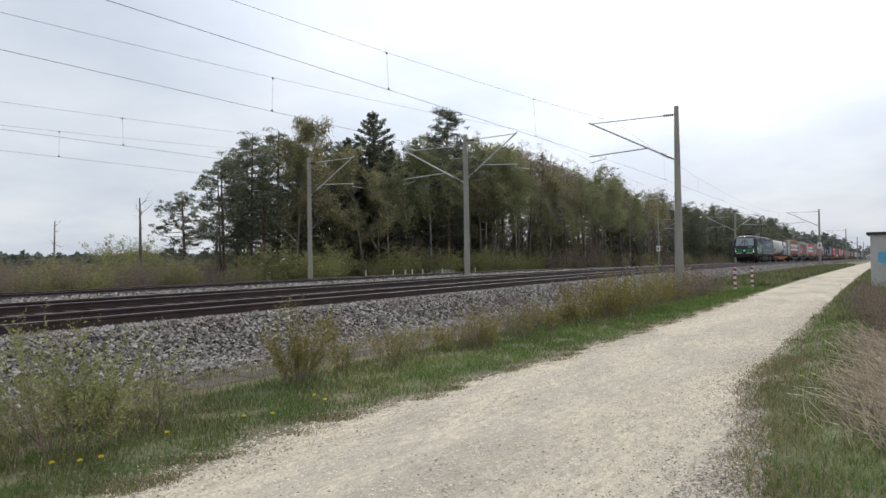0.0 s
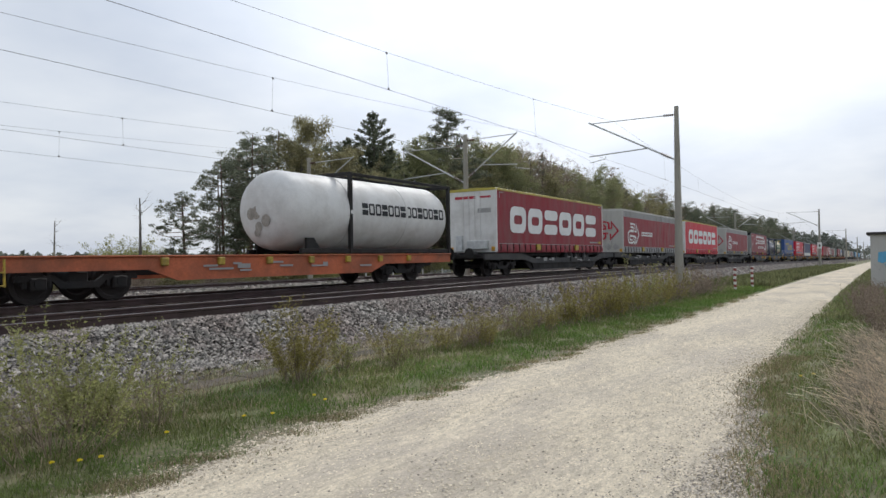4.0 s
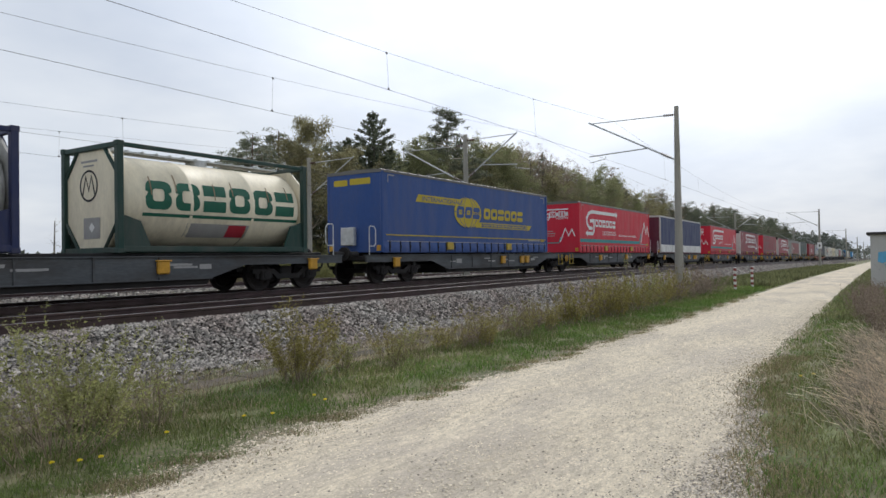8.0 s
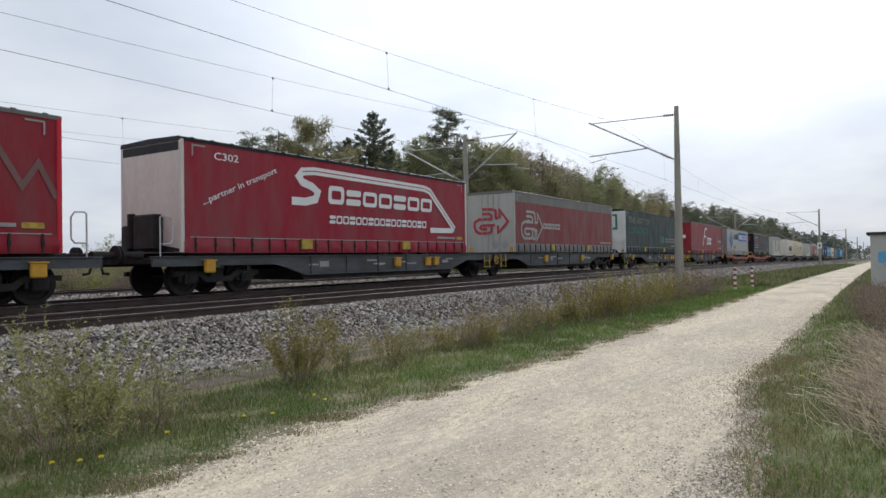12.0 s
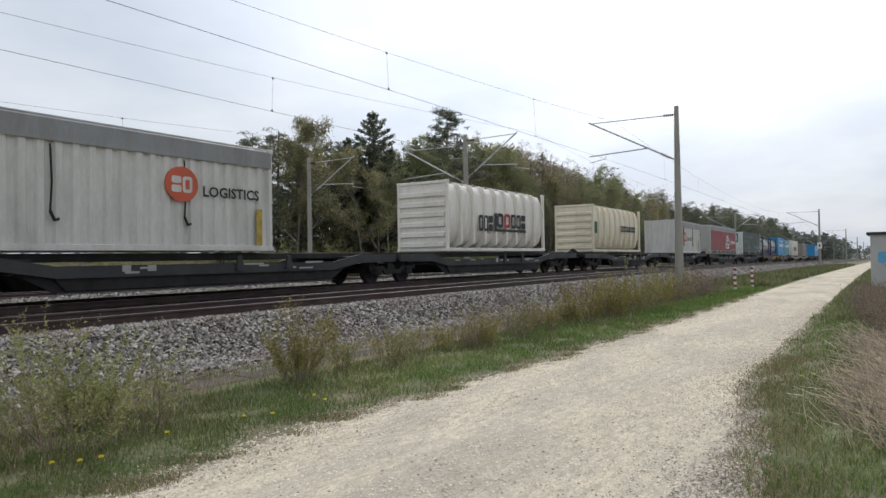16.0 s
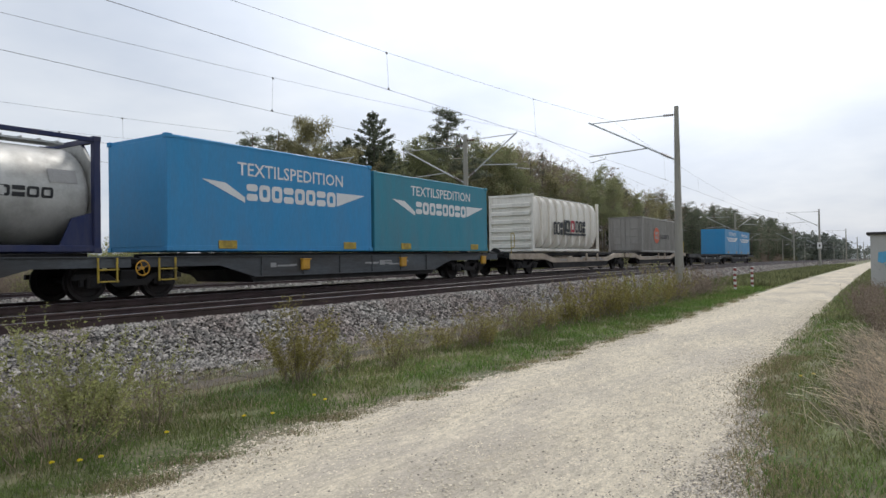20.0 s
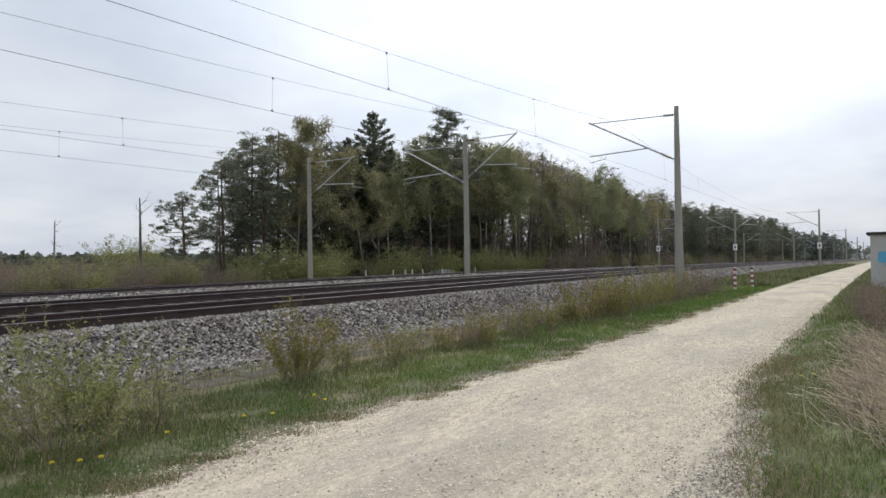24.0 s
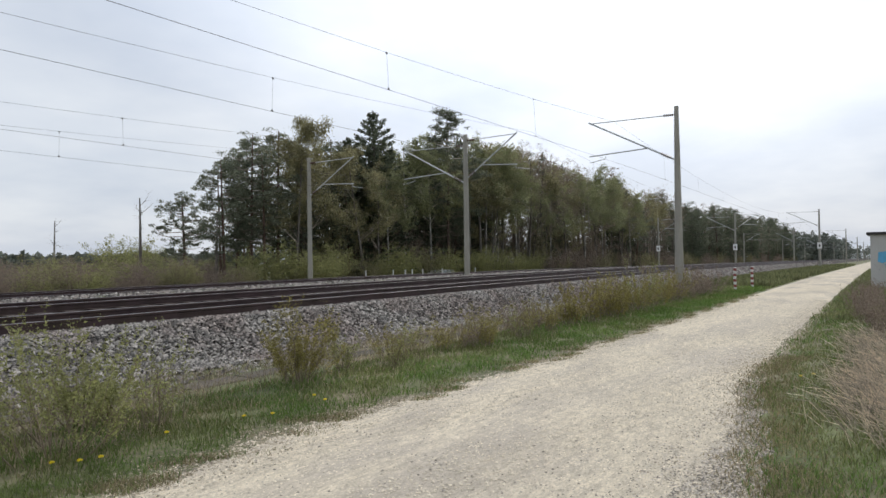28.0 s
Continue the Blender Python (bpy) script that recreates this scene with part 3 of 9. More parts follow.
class Decals:
    """Flat painted shapes on the near side (x, z) and on the leading end (y, z) of a thing."""

    def __init__(self, parent, half, end=0.0):
        self.p, self.y, self.e, self.lift = parent, -half, end, 0.0

    def layer(self, n):
        self.lift = 0.003 * n
        return self

    def side(self, name, outlines, material, label=""):
        if len(outlines) > 1 and name in ("stencil_bar", "label_plate", "warning_diamond", "corner_mark", "block_emblem", "globe_line", "wing_emblem"):
            return [self.side(name, [o], material, label) for o in outlines][0]
        s = Shape()
        for o in outlines:
            s.prism(o, "y", self.y - 0.005 - self.lift, self.y - 0.002)
        return part(name, s, material, self.p, label)

    def front(self, name, outlines, material, label=""):
        if len(outlines) > 1 and name in ("stencil_bar", "label_plate", "warning_diamond", "corner_mark", "block_emblem", "globe_line", "wing_emblem"):
            return [self.front(name, [o], material, label) for o in outlines][0]
        s = Shape()
        for o in outlines:
            s.prism(o, "x", self.e - 0.005 - self.lift, self.e - 0.002)
        return part(name, s, material, self.p, label)

    def text(self, words, x, z, h, material, width=None, rise=0.0, on_end=False, name="lettering", bold=0.015):
        me, w = write_text(words, h, bold)
        me.materials.clear()
        me.materials.append(material)
        kx = (width / w) if width and w else 1.0
        ob = part(name, me, None, self.p)
        if on_end:
            m = Matrix.Translation((self.e - 0.006 - self.lift, x, z)) @ Matrix.Rotation(-math.pi / 2, 4, "Z")
        else:
            m = Matrix.Translation((x, self.y - 0.006 - self.lift, z)) @ Matrix.Rotation(-rise, 4, "Y")
        me.transform(m @ Matrix.Diagonal((kx, 1, 1, 1)))
        return ob

    def ring_bars(self, name, x0, x1, z0, z1, n, material, skew=0.12, stroke=0.30, on_end=False, label="", rise=0.0, uneven=None):
        """A word that is not spelled out: a row of plain rounded loops."""
        s = Shape()
        pitch = (x1 - x0) / n
        for i in range(n):
            a, b = x0 + i * pitch, x0 + (i + 1) * pitch - pitch * 0.12
            lo = z0 + rise * (i + 0.5) / n
            hi = lo + (z1 - z0) * (1.0 if not uneven else uneven[i % len(uneven)])
            t = min((b - a), (hi - lo)) * stroke
            lean = lambda pts: [(x + skew * (z - z0), z) for x, z in pts]
            if on_end:
                P = lambda c: (self.e - 0.005 - self.lift, c[0], c[1])
            else:
                P = lambda c: (c[0], self.y - 0.005 - self.lift, c[1])
            pieces = split_block(a, b, lo, hi, t, (0, 0, 1)[(i + n) % 3])
            if pieces:
                for o in pieces:
                    o = lean(o)
                    s.add([P(c) for c in o], [tuple(range(len(o)))])
                continue
            o, q = lean(rr(a, b, lo, hi, t * 0.9, 3)), lean(rr(a + t, b - t, lo + t, hi - t, t * 0.4, 3))
            k = len(o)
            s.add([P(c) for c in o] + [P(c) for c in q], [(j, (j + 1) % k, k + (j + 1) % k, k + j) for j in range(k)])
        return part(name, s, material, self.p, label)

    def stroke(self, name, pts, w, material, on_end=False, label="", closed=False):
        """A painted band that follows a line."""
        s = Shape()
        self._stroke(s, pts, w, on_end, closed)
        return part(name, s, material, self.p, label)

    def _stroke(self, s, pts, w, on_end=False, closed=False):
        P = [Vector(q) for q in pts]
        n = len(P)
        left, right = [], []
        for i in range(n):
            d1 = (P[i] - P[i - 1]).normalized() if i or closed else (P[1] - P[0]).normalized()
            d2 = (P[(i + 1) % n] - P[i]).normalized() if i < n - 1 or closed else d1
            nrm = Vector((-(d1 + d2).y, (d1 + d2).x))
            nrm = nrm.normalized() if nrm.length > 1e-6 else Vector((-d1.y, d1.x))
            k = min(1.8, 1 / max(0.3, nrm.dot(Vector((-d1.y, d1.x)))))
            left.append(P[i] + nrm * w / 2 * k)
            right.append(P[i] - nrm * w / 2 * k)
        y = (self.e if on_end else self.y) - 0.005 - self.lift
        vs = [((y, c.x, c.y) if on_end else (c.x, y, c.y)) for c in left + right]
        m = n if closed else n - 1
        s.add(vs, [(i, (i + 1) % n, n + (i + 1) % n, n + i) for i in range(m)])


# --- running gear
def wheel_mesh():
    s = Shape()
    s.lathe([(-0.068, 0.0), (-0.068, 0.10), (-0.03, 0.12), (-0.02, 0.33), (-0.065, 0.37), (-0.067, 0.455), (0.04, 0.462), (0.045, 0.488), (0.07, 0.488), (0.07, 0.37), (0.02, 0.33), (0.03, 0.12), (0.068, 0.1), (0.068, 0)], (0, 0, 0), "y", 28)
    return s.mesh("wheel", M_WHEEL, 35)


WHEEL = wheel_mesh()
AXLE = Shape().cyl((0, -0.7, 0), (0, 0.7, 0), 0.08, n=10).mesh("axle", M_WHEEL)


def bogie_meshes():
    frame = Shape()
    for sy in (-1, 1):
        y0, y1 = (sy * 1.02 - 0.05, sy * 1.02 + 0.05)
        frame.prism([(-1.35, 0.5), (-1.35, 0.62), (-0.55, 0.62), (-0.35, 0.48), (0.35, 0.48), (0.55, 0.62), (1.35, 0.62), (1.35, 0.5), (0.6, 0.5), (0.42, 0.33), (-0.42, 0.33), (-0.6, 0.5)], "y", y0, y1)
        for sx in (-0.9, 0.9):
            frame.box(sx - 0.17, sx + 0.17, sy * 1.04 - 0.1, sy * 1.04 + 0.1, 0.3, 0.58, 0.03)
            frame.cyl((sx - 0.25, sy * 1.02, 0.36), (sx - 0.25, sy * 1.02, 0.52), 0.055, n=8)
            frame.cyl((sx + 0.25, sy * 1.02, 0.36), (sx + 0.25, sy * 1.02, 0.52), 0.055, n=8)
    frame.box(-0.22, 0.22, -1.0, 1.0, 0.45, 0.7, 0.03)
    box = Shape().cyl((0, -1.16, 0), (0, -1.02, 0), 0.11, n=12)
    return frame.mesh("bogie_frame", M_BLACK), box.mesh("axle_box", M_BLACK)


BOGIE_FRAME, AXLE_BOX = bogie_meshes()


def make_bogie(parent, x, base=1.8):
    b = part("bogie", BOGIE_FRAME, None, parent, "black cast-steel bogie")
    b.matrix_basis = Matrix.Translation((x, 0, 0))
    for sx in (-base / 2, base / 2):
        for sy in (-0.75, 0.75):
            w = part("wheel", WHEEL, None, b)
            w.matrix_basis = Matrix.Translation((sx, sy, 0.462)) @ (Matrix.Rotation(math.pi, 4, "Z") if sy > 0 else Matrix())
        a = part("axle", AXLE, None, b)
        a.matrix_basis = Matrix.Translation((sx, 0, 0.462))
        for turn in (0.0, math.pi):
            a = part("axle_box", AXLE_BOX, None, b)
            a.matrix_basis = Matrix.Translation((sx, 0, 0.462)) @ Matrix.Rotation(turn, 4, "Z")
    return b


BUFFER = {}


def make_buffers(parent, x, out):
    if out not in BUFFER:
        s = Shape()
        s.cyl((0, 0, 0), (out * 0.36, 0, 0), 0.1, 0.09, 12).cyl((out * 0.3, 0, 0), (out * 0.56, 0, 0), 0.075, n=12).lathe([(out * 0.56, 0.23), (out * 0.60, 0.23), (out * 0.62, 0.0)], (0, 0, 0), "x", 16).lathe([(out * 0.56, 0.0), (out * 0.56, 0.23)], (0, 0, 0), "x", 16)
        BUFFER[out] = s.mesh("buffer", M_BLACK, 40)
    for sy in (-0.875, 0.875):
        b = part("buffer", BUFFER[out], None, parent)
        b.matrix_basis = Matrix.Translation((x, sy, 1.04))
    part("coupling_hook", Shape().box(min(x, x + out * 0.4), max(x, x + out * 0.4), -0.06, 0.06, 0.95, 1.1, 0.02).tube([(x + out * 0.35, 0, 1.0), (x + out * 0.5, 0, 0.8), (x + out * 0.45, 0, 0.62), (x + out * 0.3, 0, 0.6)], 0.035, 6), M_BLACK, parent)


def unit_beams(parent, x0, x1, paint, shallow_l, shallow_r, deep=0.45, low=False):
    """Side beams of one wagon half: shallow over the bogies, deep in the middle."""
    for sy in (-1, 1):
        y0, y1 = sorted((sy * 1.24, sy * 1.31))
        prof = [(x0, 0.99), (x0, 0.76), (x0 + shallow_l, 0.76), (x0 + shallow_l + 1.1, deep), (x1 - shallow_r - 1.1, deep), (x1 - shallow_r, 0.76), (x1, 0.76), (x1, 0.99)]
        if low:
            # the beam dips between the bogies, with a web set back below it
            xa, xb = x0 + shallow_l, x1 - shallow_r
            ends = Shape().prism([(x0, 1.03), (x0, 0.76), (xa - 0.2, 0.74), (xa + 1.0, 0.55), (xa + 1.0, 0.80), (xa - 0.3, 1.03)], "y", y0, y1)
            ends.prism([(xa + 1.0, 0.80), (xa + 1.0, 0.55), (xb - 1.0, 0.55), (xb - 1.0, 0.80)], "y", y0, y1)
            ends.prism([(x1, 1.03), (xb + 0.3, 1.03), (xb - 1.0, 0.80), (xb - 1.0, 0.55), (xb + 0.2, 0.74), (x1, 0.76)], "y", y0, y1)
            b = part("side_beam", ends, paint, parent)
            w0, w1 = sorted((sy * 1.10, sy * 1.16))
            # unless orange, the web is black to paint in the shade below the beam
            part("lower_web", Shape().prism([(xa + 0.2, 0.66), (xa + 1.0, 0.24), (xb - 1.0, 0.24), (xb - 0.2, 0.66)], "y", w0, w1), paint if paint is M_WAGON_ORANGE else M_BLACK, b)
            part("lower_flange", Shape().box(xa + 1.0, xb - 1.0, *sorted((sy * 1.08, sy * 1.26)), 0.22, 0.25), paint, b)
            if sy < 0:
                for x in (xa + (xb - xa) * 0.55, xa + (xb - xa) * 0.72):
                    part("guide_post", Shape().prism([(x - 0.16, 0.62), (x - 0.1, 1.0), (x + 0.02, 1.02), (x + 0.1, 0.62)], "y", -1.38, -1.31), paint, b)
            continue
        b = part("side_beam", Shape().prism(prof, "y", y0, y1), paint, parent)
        f0, f1 = sorted((sy * 1.16, sy * 1.36))
        part("top_flange", Shape().box(x0, x1, f0, f1, 0.985, 1.01, 0.005), paint, b)
        part("bottom_flange", Shape().box(x0 + shallow_l + 1.1, x1 - shallow_r - 1.1, f0, f1, deep - 0.03, deep, 0.005), paint, b)
        if sy < 0:
            rib = Shape().box(-0.02, 0.02, -1.345, -1.31, deep, 0.985).mesh("stiffener", paint)
            x = x0 + shallow_l + 1.4
            while x < x1 - shallow_r - 1.3:
                part("stiffener", rib, None, b).matrix_basis = Matrix.Translation((x, 0, 0))
                x += 1.62
    # floor trough between the beams
    part("pocket", Shape().prism([(x0 + shallow_l + 0.9, 0.62), (x0 + shallow_l + 1.2, 0.28), (x1 - shallow_r - 1.2, 0.28), (x1 - shallow_r - 0.9, 0.62)], "y", -1.22, 1.22), M_BLACK, parent)
    # dark box added so that no sky shows between load and beam
    part("load_bearer", Shape().box(x0 + 1.2, x1 - 0.8, -0.95, 0.95, 0.9, 1.09, 0.02), M_BLACK, parent)
    for a, b in ((x0, x0 + shallow_l + 0.5), (x1 - shallow_r - 0.5, x1)):
        part("end_platform", Shape().box(a, b, -1.24, 1.24, 0.82, 0.97, 0.02), M_BLACK, parent)


def fittings(parent, x0, x1, sl, sr, rng, boxes):
    plate = Shape().box(-0.20, 0.20, -1.32, -1.315, -0.09, 0.09).mesh("label_plate", M_PRINT_GREY)
    bar = Shape().box(-0.30, 0.30, -1.322, -1.314, -0.025, 0.025).mesh("stencil_bar", M_PRINT_GREY)
    mid0, mid1 = x0 + sl + 1.3, x1 - sr - 1.3
    for k in range(10):
        x = rng.uniform(mid0, mid1)
        if k < 2:
            o = part("label_plate", plate, None, parent)
            o.matrix_basis = Matrix.Translation((x, 0, 0.74)) @ Matrix.Diagonal((rng.uniform(0.5, 1.1), 1, rng.uniform(0.6, 1.1), 1))
        else:
            o = part("stencil_bar", bar, None, parent)
            o.matrix_basis = Matrix.Translation((x, 0, rng.uniform(0.62, 0.85))) @ Matrix.Diagonal((rng.uniform(0.4, 1.3), 1, 1, 1))
    for x in boxes:
        part("lashing_box", Shape().box(x - 0.16, x + 0.16, -1.43, -1.31, 0.58, 0.90, 0.03).box(x - 0.19, x + 0.19, -1.45, -1.33, 0.88, 0.915, 0.01), M_AMBER, parent, "orange painted box on the beam")


def ladder(parent, x):
    s = Shape()
    for dx in (-0.22, 0.22):
        s.box(x + dx - 0.02, x + dx + 0.02, -1.40, -1.36, 0.42, 0.98, 0.005)
    for z in (0.44, 0.70):
        s.box(x - 0.22, x + 0.22, -1.46, -1.34, z, z + 0.03, 0.005)
    part("step_ladder", s, M_YELLOW, parent, "worn yellow shunter's steps")


def handwheel(parent, x, y=-1.38):
    s = Shape().torus((x, y, 0.74), "y", 0.17, 0.018, 18, 6).cyl((x, y - 0.02, 0.74), (x, y + 0.08, 0.74), 0.035, n=8)
    for k in range(4):
        t = k * math.pi / 2 + 0.4
        s.cyl((x, y, 0.74), (x + 0.16 * math.cos(t), y, 0.74 + 0.16 * math.sin(t)), 0.012, n=5)
    part("brake_handwheel", s, M_AMBER, parent)


def hand_loop(parent, x, d, paint=None):
    z1 = 1.95
    pts = [(x, -1.2, 0.95), (x, -1.2, z1), (x + d * 0.05, -1.2, z1 + 0.04), (x + d * 0.26, -1.2, z1 + 0.03), (x + d * 0.34, -1.2, z1 - 0.08), (x + d * 0.34, -1.2, z1 - 0.55), (x + d * 0.26, -1.2, z1 - 0.64), (x, -1.2, z1 - 0.64)]
    part("handrail", Shape().tube(pts, 0.02, 6), paint or M_GALV, parent)


def make_double_wagon(length, paint, label, seed, joint=None, loops=None):
    """An articulated pocket wagon: two halves on three bogies. Origin at its leading end, on the rail."""
    w = thing("container_wagon", label, "freight wagon", group="wagons of the goods train")
    rng = random.Random(seed)
    j = joint or length / 2
    low = paint is not M_WAGON_GREY
    unit_beams(w, 0.62, j - 0.15, paint, 3.9, 2.2, low=low)
    unit_beams(w, j + 0.15, length - 0.62, paint, 2.2, 3.9, low=low)
    for x in (2.72, j, length - 2.72):
        make_bogie(w, x)
    make_buffers(w, 0.62, -1)
    make_buffers(w, length - 0.62, 1)
    fittings(w, 0.62, j - 0.15, 3.9, 2.2, rng, () if low else (2.2, 10.2, 12.1, 12.65))
    fittings(w, j + 0.15, length - 0.62, 2.2, 3.9, rng, () if low else (j + 5.4, j + 10.3, length - 2.0))
    if not low:
        ladder(w, j - 0.75)
        ladder(w, j + 0.75)
        handwheel(w, j + 0.1)
    if loops:
        hand_loop(w, 0.9, 1, loops)
        hand_loop(w, length - 0.9, -1, loops)
    part("joint_cover", Shape().box(j - 0.5, j + 0.5, -0.6, 0.6, 0.75, 1.0, 0.04), M_BLACK, w)
    return w


# --- loads
def prints(name, rgb, rough=0.5, dirt=0.45, dirt_rgb=(0.12, 0.10, 0.09), var=0.1):
    return mat(name, rgb, rough, 0, var, 0.7, 0.05, 14, 0.12, 9, dirt=dirt_rgb, dirt_amount=dirt * 1.25, dirt_scale=0.7, stretch=(1.5, 1, 0.4), spec=0.22)


M_RED = prints("red_tarpaulin", (0.29, 0.018, 0.032))
M_CRIMSON = prints("crimson_tarpaulin", (0.33, 0.016, 0.036))
M_BRIGHTRED = prints("bright_red_tarpaulin", (0.64, 0.024, 0.05), dirt=0.25)
M_DULLRED = prints("dusty_red_tarpaulin", (0.24, 0.035, 0.04), dirt=0.5, dirt_rgb=(0.16, 0.12, 0.11))
M_SILVER = prints("silver_grey_tarpaulin", (0.31, 0.31, 0.305), dirt=0.6)
M_DULLSILVER = prints("grimy_silver_tarpaulin", (0.20, 0.192, 0.18), dirt=0.6)
M_PALE = prints("pale_grey_tarpaulin", (0.46, 0.45, 0.42), dirt=0.45, dirt_rgb=(0.22, 0.2, 0.17))
M_BLUE = prints("blue_tarpaulin", (0.035, 0.085, 0.27), dirt=0.3)
M_NAVY = prints("faded_navy_tarpaulin", (0.018, 0.032, 0.11), dirt=0.15)
M_MAROON = prints("maroon_end_wall", (0.11, 0.025, 0.045))
M_BLACKTARP = prints("black_tarpaulin", (0.011, 0.012, 0.015), dirt=0.15, dirt_rgb=(0.05, 0.045, 0.04))
M_DARKGREEN = prints("dark_green_tarpaulin", (0.014, 0.034, 0.030), dirt=0.15)
M_CYAN = prints("cyan_blue_container_paint", (0.05, 0.29, 0.56), dirt=0.25)
M_TEAL = prints("teal_container_paint", (0.05, 0.27, 0.36), dirt=0.3)
M_CREAM = prints("cream_tank_paint", (0.87, 0.785, 0.60), dirt=0.42, dirt_rgb=(0.2, 0.17, 0.12))
M_OFFWHITE = prints("off_white_container_paint", (0.88, 0.83, 0.745), dirt=0.38, dirt_rgb=(0.25, 0.21, 0.15))
M_GREYBOX = prints("warm_grey_container_paint", (0.34, 0.32, 0.29), dirt=0.5)
M_LIGHTBOX = prints("light_grey_container_paint", (0.69, 0.665, 0.61), dirt=0.4, dirt_rgb=(0.2, 0.18, 0.15))
M_STEEL = mat("dull_stainless_steel", (0.50, 0.495, 0.47), 0.5, 0.3, 0.12, 1.0, 0.06, 20, dirt=(0.17, 0.155, 0.135), dirt_amount=0.7, dirt_scale=1.1)
M_FRAMEBLUE = prints("dark_blue_frame_paint", (0.025, 0.035, 0.10))
M_FRAMEGREEN = prints("dark_green_frame_paint", (0.018, 0.055, 0.045))
M_TANKBLUE = prints("slate_blue_cladding", (0.07, 0.08, 0.14), rough=0.4)
M_PRINT_GREY = mat("grey_print", (0.34, 0.33, 0.32), 0.6, 0, 0.12, 2)
M_PRINT_DUST = mat("dusty_beige_print", (0.25, 0.235, 0.21), 0.7, 0, 0.15, 2)
M_PRINT_GHOST = mat("faded_print", (0.20, 0.10, 0.095), 0.6, 0, 0.12, 2)
M_PRINT_BLACK = mat("black_print", (0.02, 0.02, 0.022), 0.6, 0, 0.1, 2)
M_PRINT_BLUE = mat("blue_print", (0.03, 0.14, 0.42), 0.6, 0, 0.1, 2)
M_PRINT_GREEN = mat("green_print", (0.03, 0.20, 0.135), 0.6, 0, 0.1, 2)
M_PRINT_DKGREEN = mat("bottle_green_print", (0.01, 0.10, 0.06), 0.6, 0, 0.1, 2)
M_PRINT_YELLOW = mat("mustard_print", (0.50, 0.38, 0.03), 0.6, 0, 0.12, 2)
M_PRINT_TEAL = mat("teal_print", (0.04, 0.26, 0.26), 0.6, 0, 0.1, 2)
M_PRINT_PINK = mat("faded_magenta_print", (0.24, 0.055, 0.12), 0.6, 0, 0.12, 2)
M_PRINT_RED = mat("red_print", (0.42, 0.03, 0.05), 0.6, 0, 0.1, 2)
M_PRINT_ORANGE = mat("orange_print", (0.55, 0.11, 0.05), 0.6, 0, 0.1, 2)
M_ROOF = prints("grey_roof_edge", (0.17, 0.165, 0.155))
M_ROOFLIGHT = prints("white_roof_edge", (0.55, 0.54, 0.51))
M_ROOFBROWN = prints("straw_coloured_roof_edge", (0.27, 0.215, 0.13), dirt=0.6)
M_ROOFYELLOW = prints("yellow_roof_edge", (0.50, 0.42, 0.09))

TL = 13.68           # length of a semi-trailer body
ZB, ZT = 1.13, 4.0


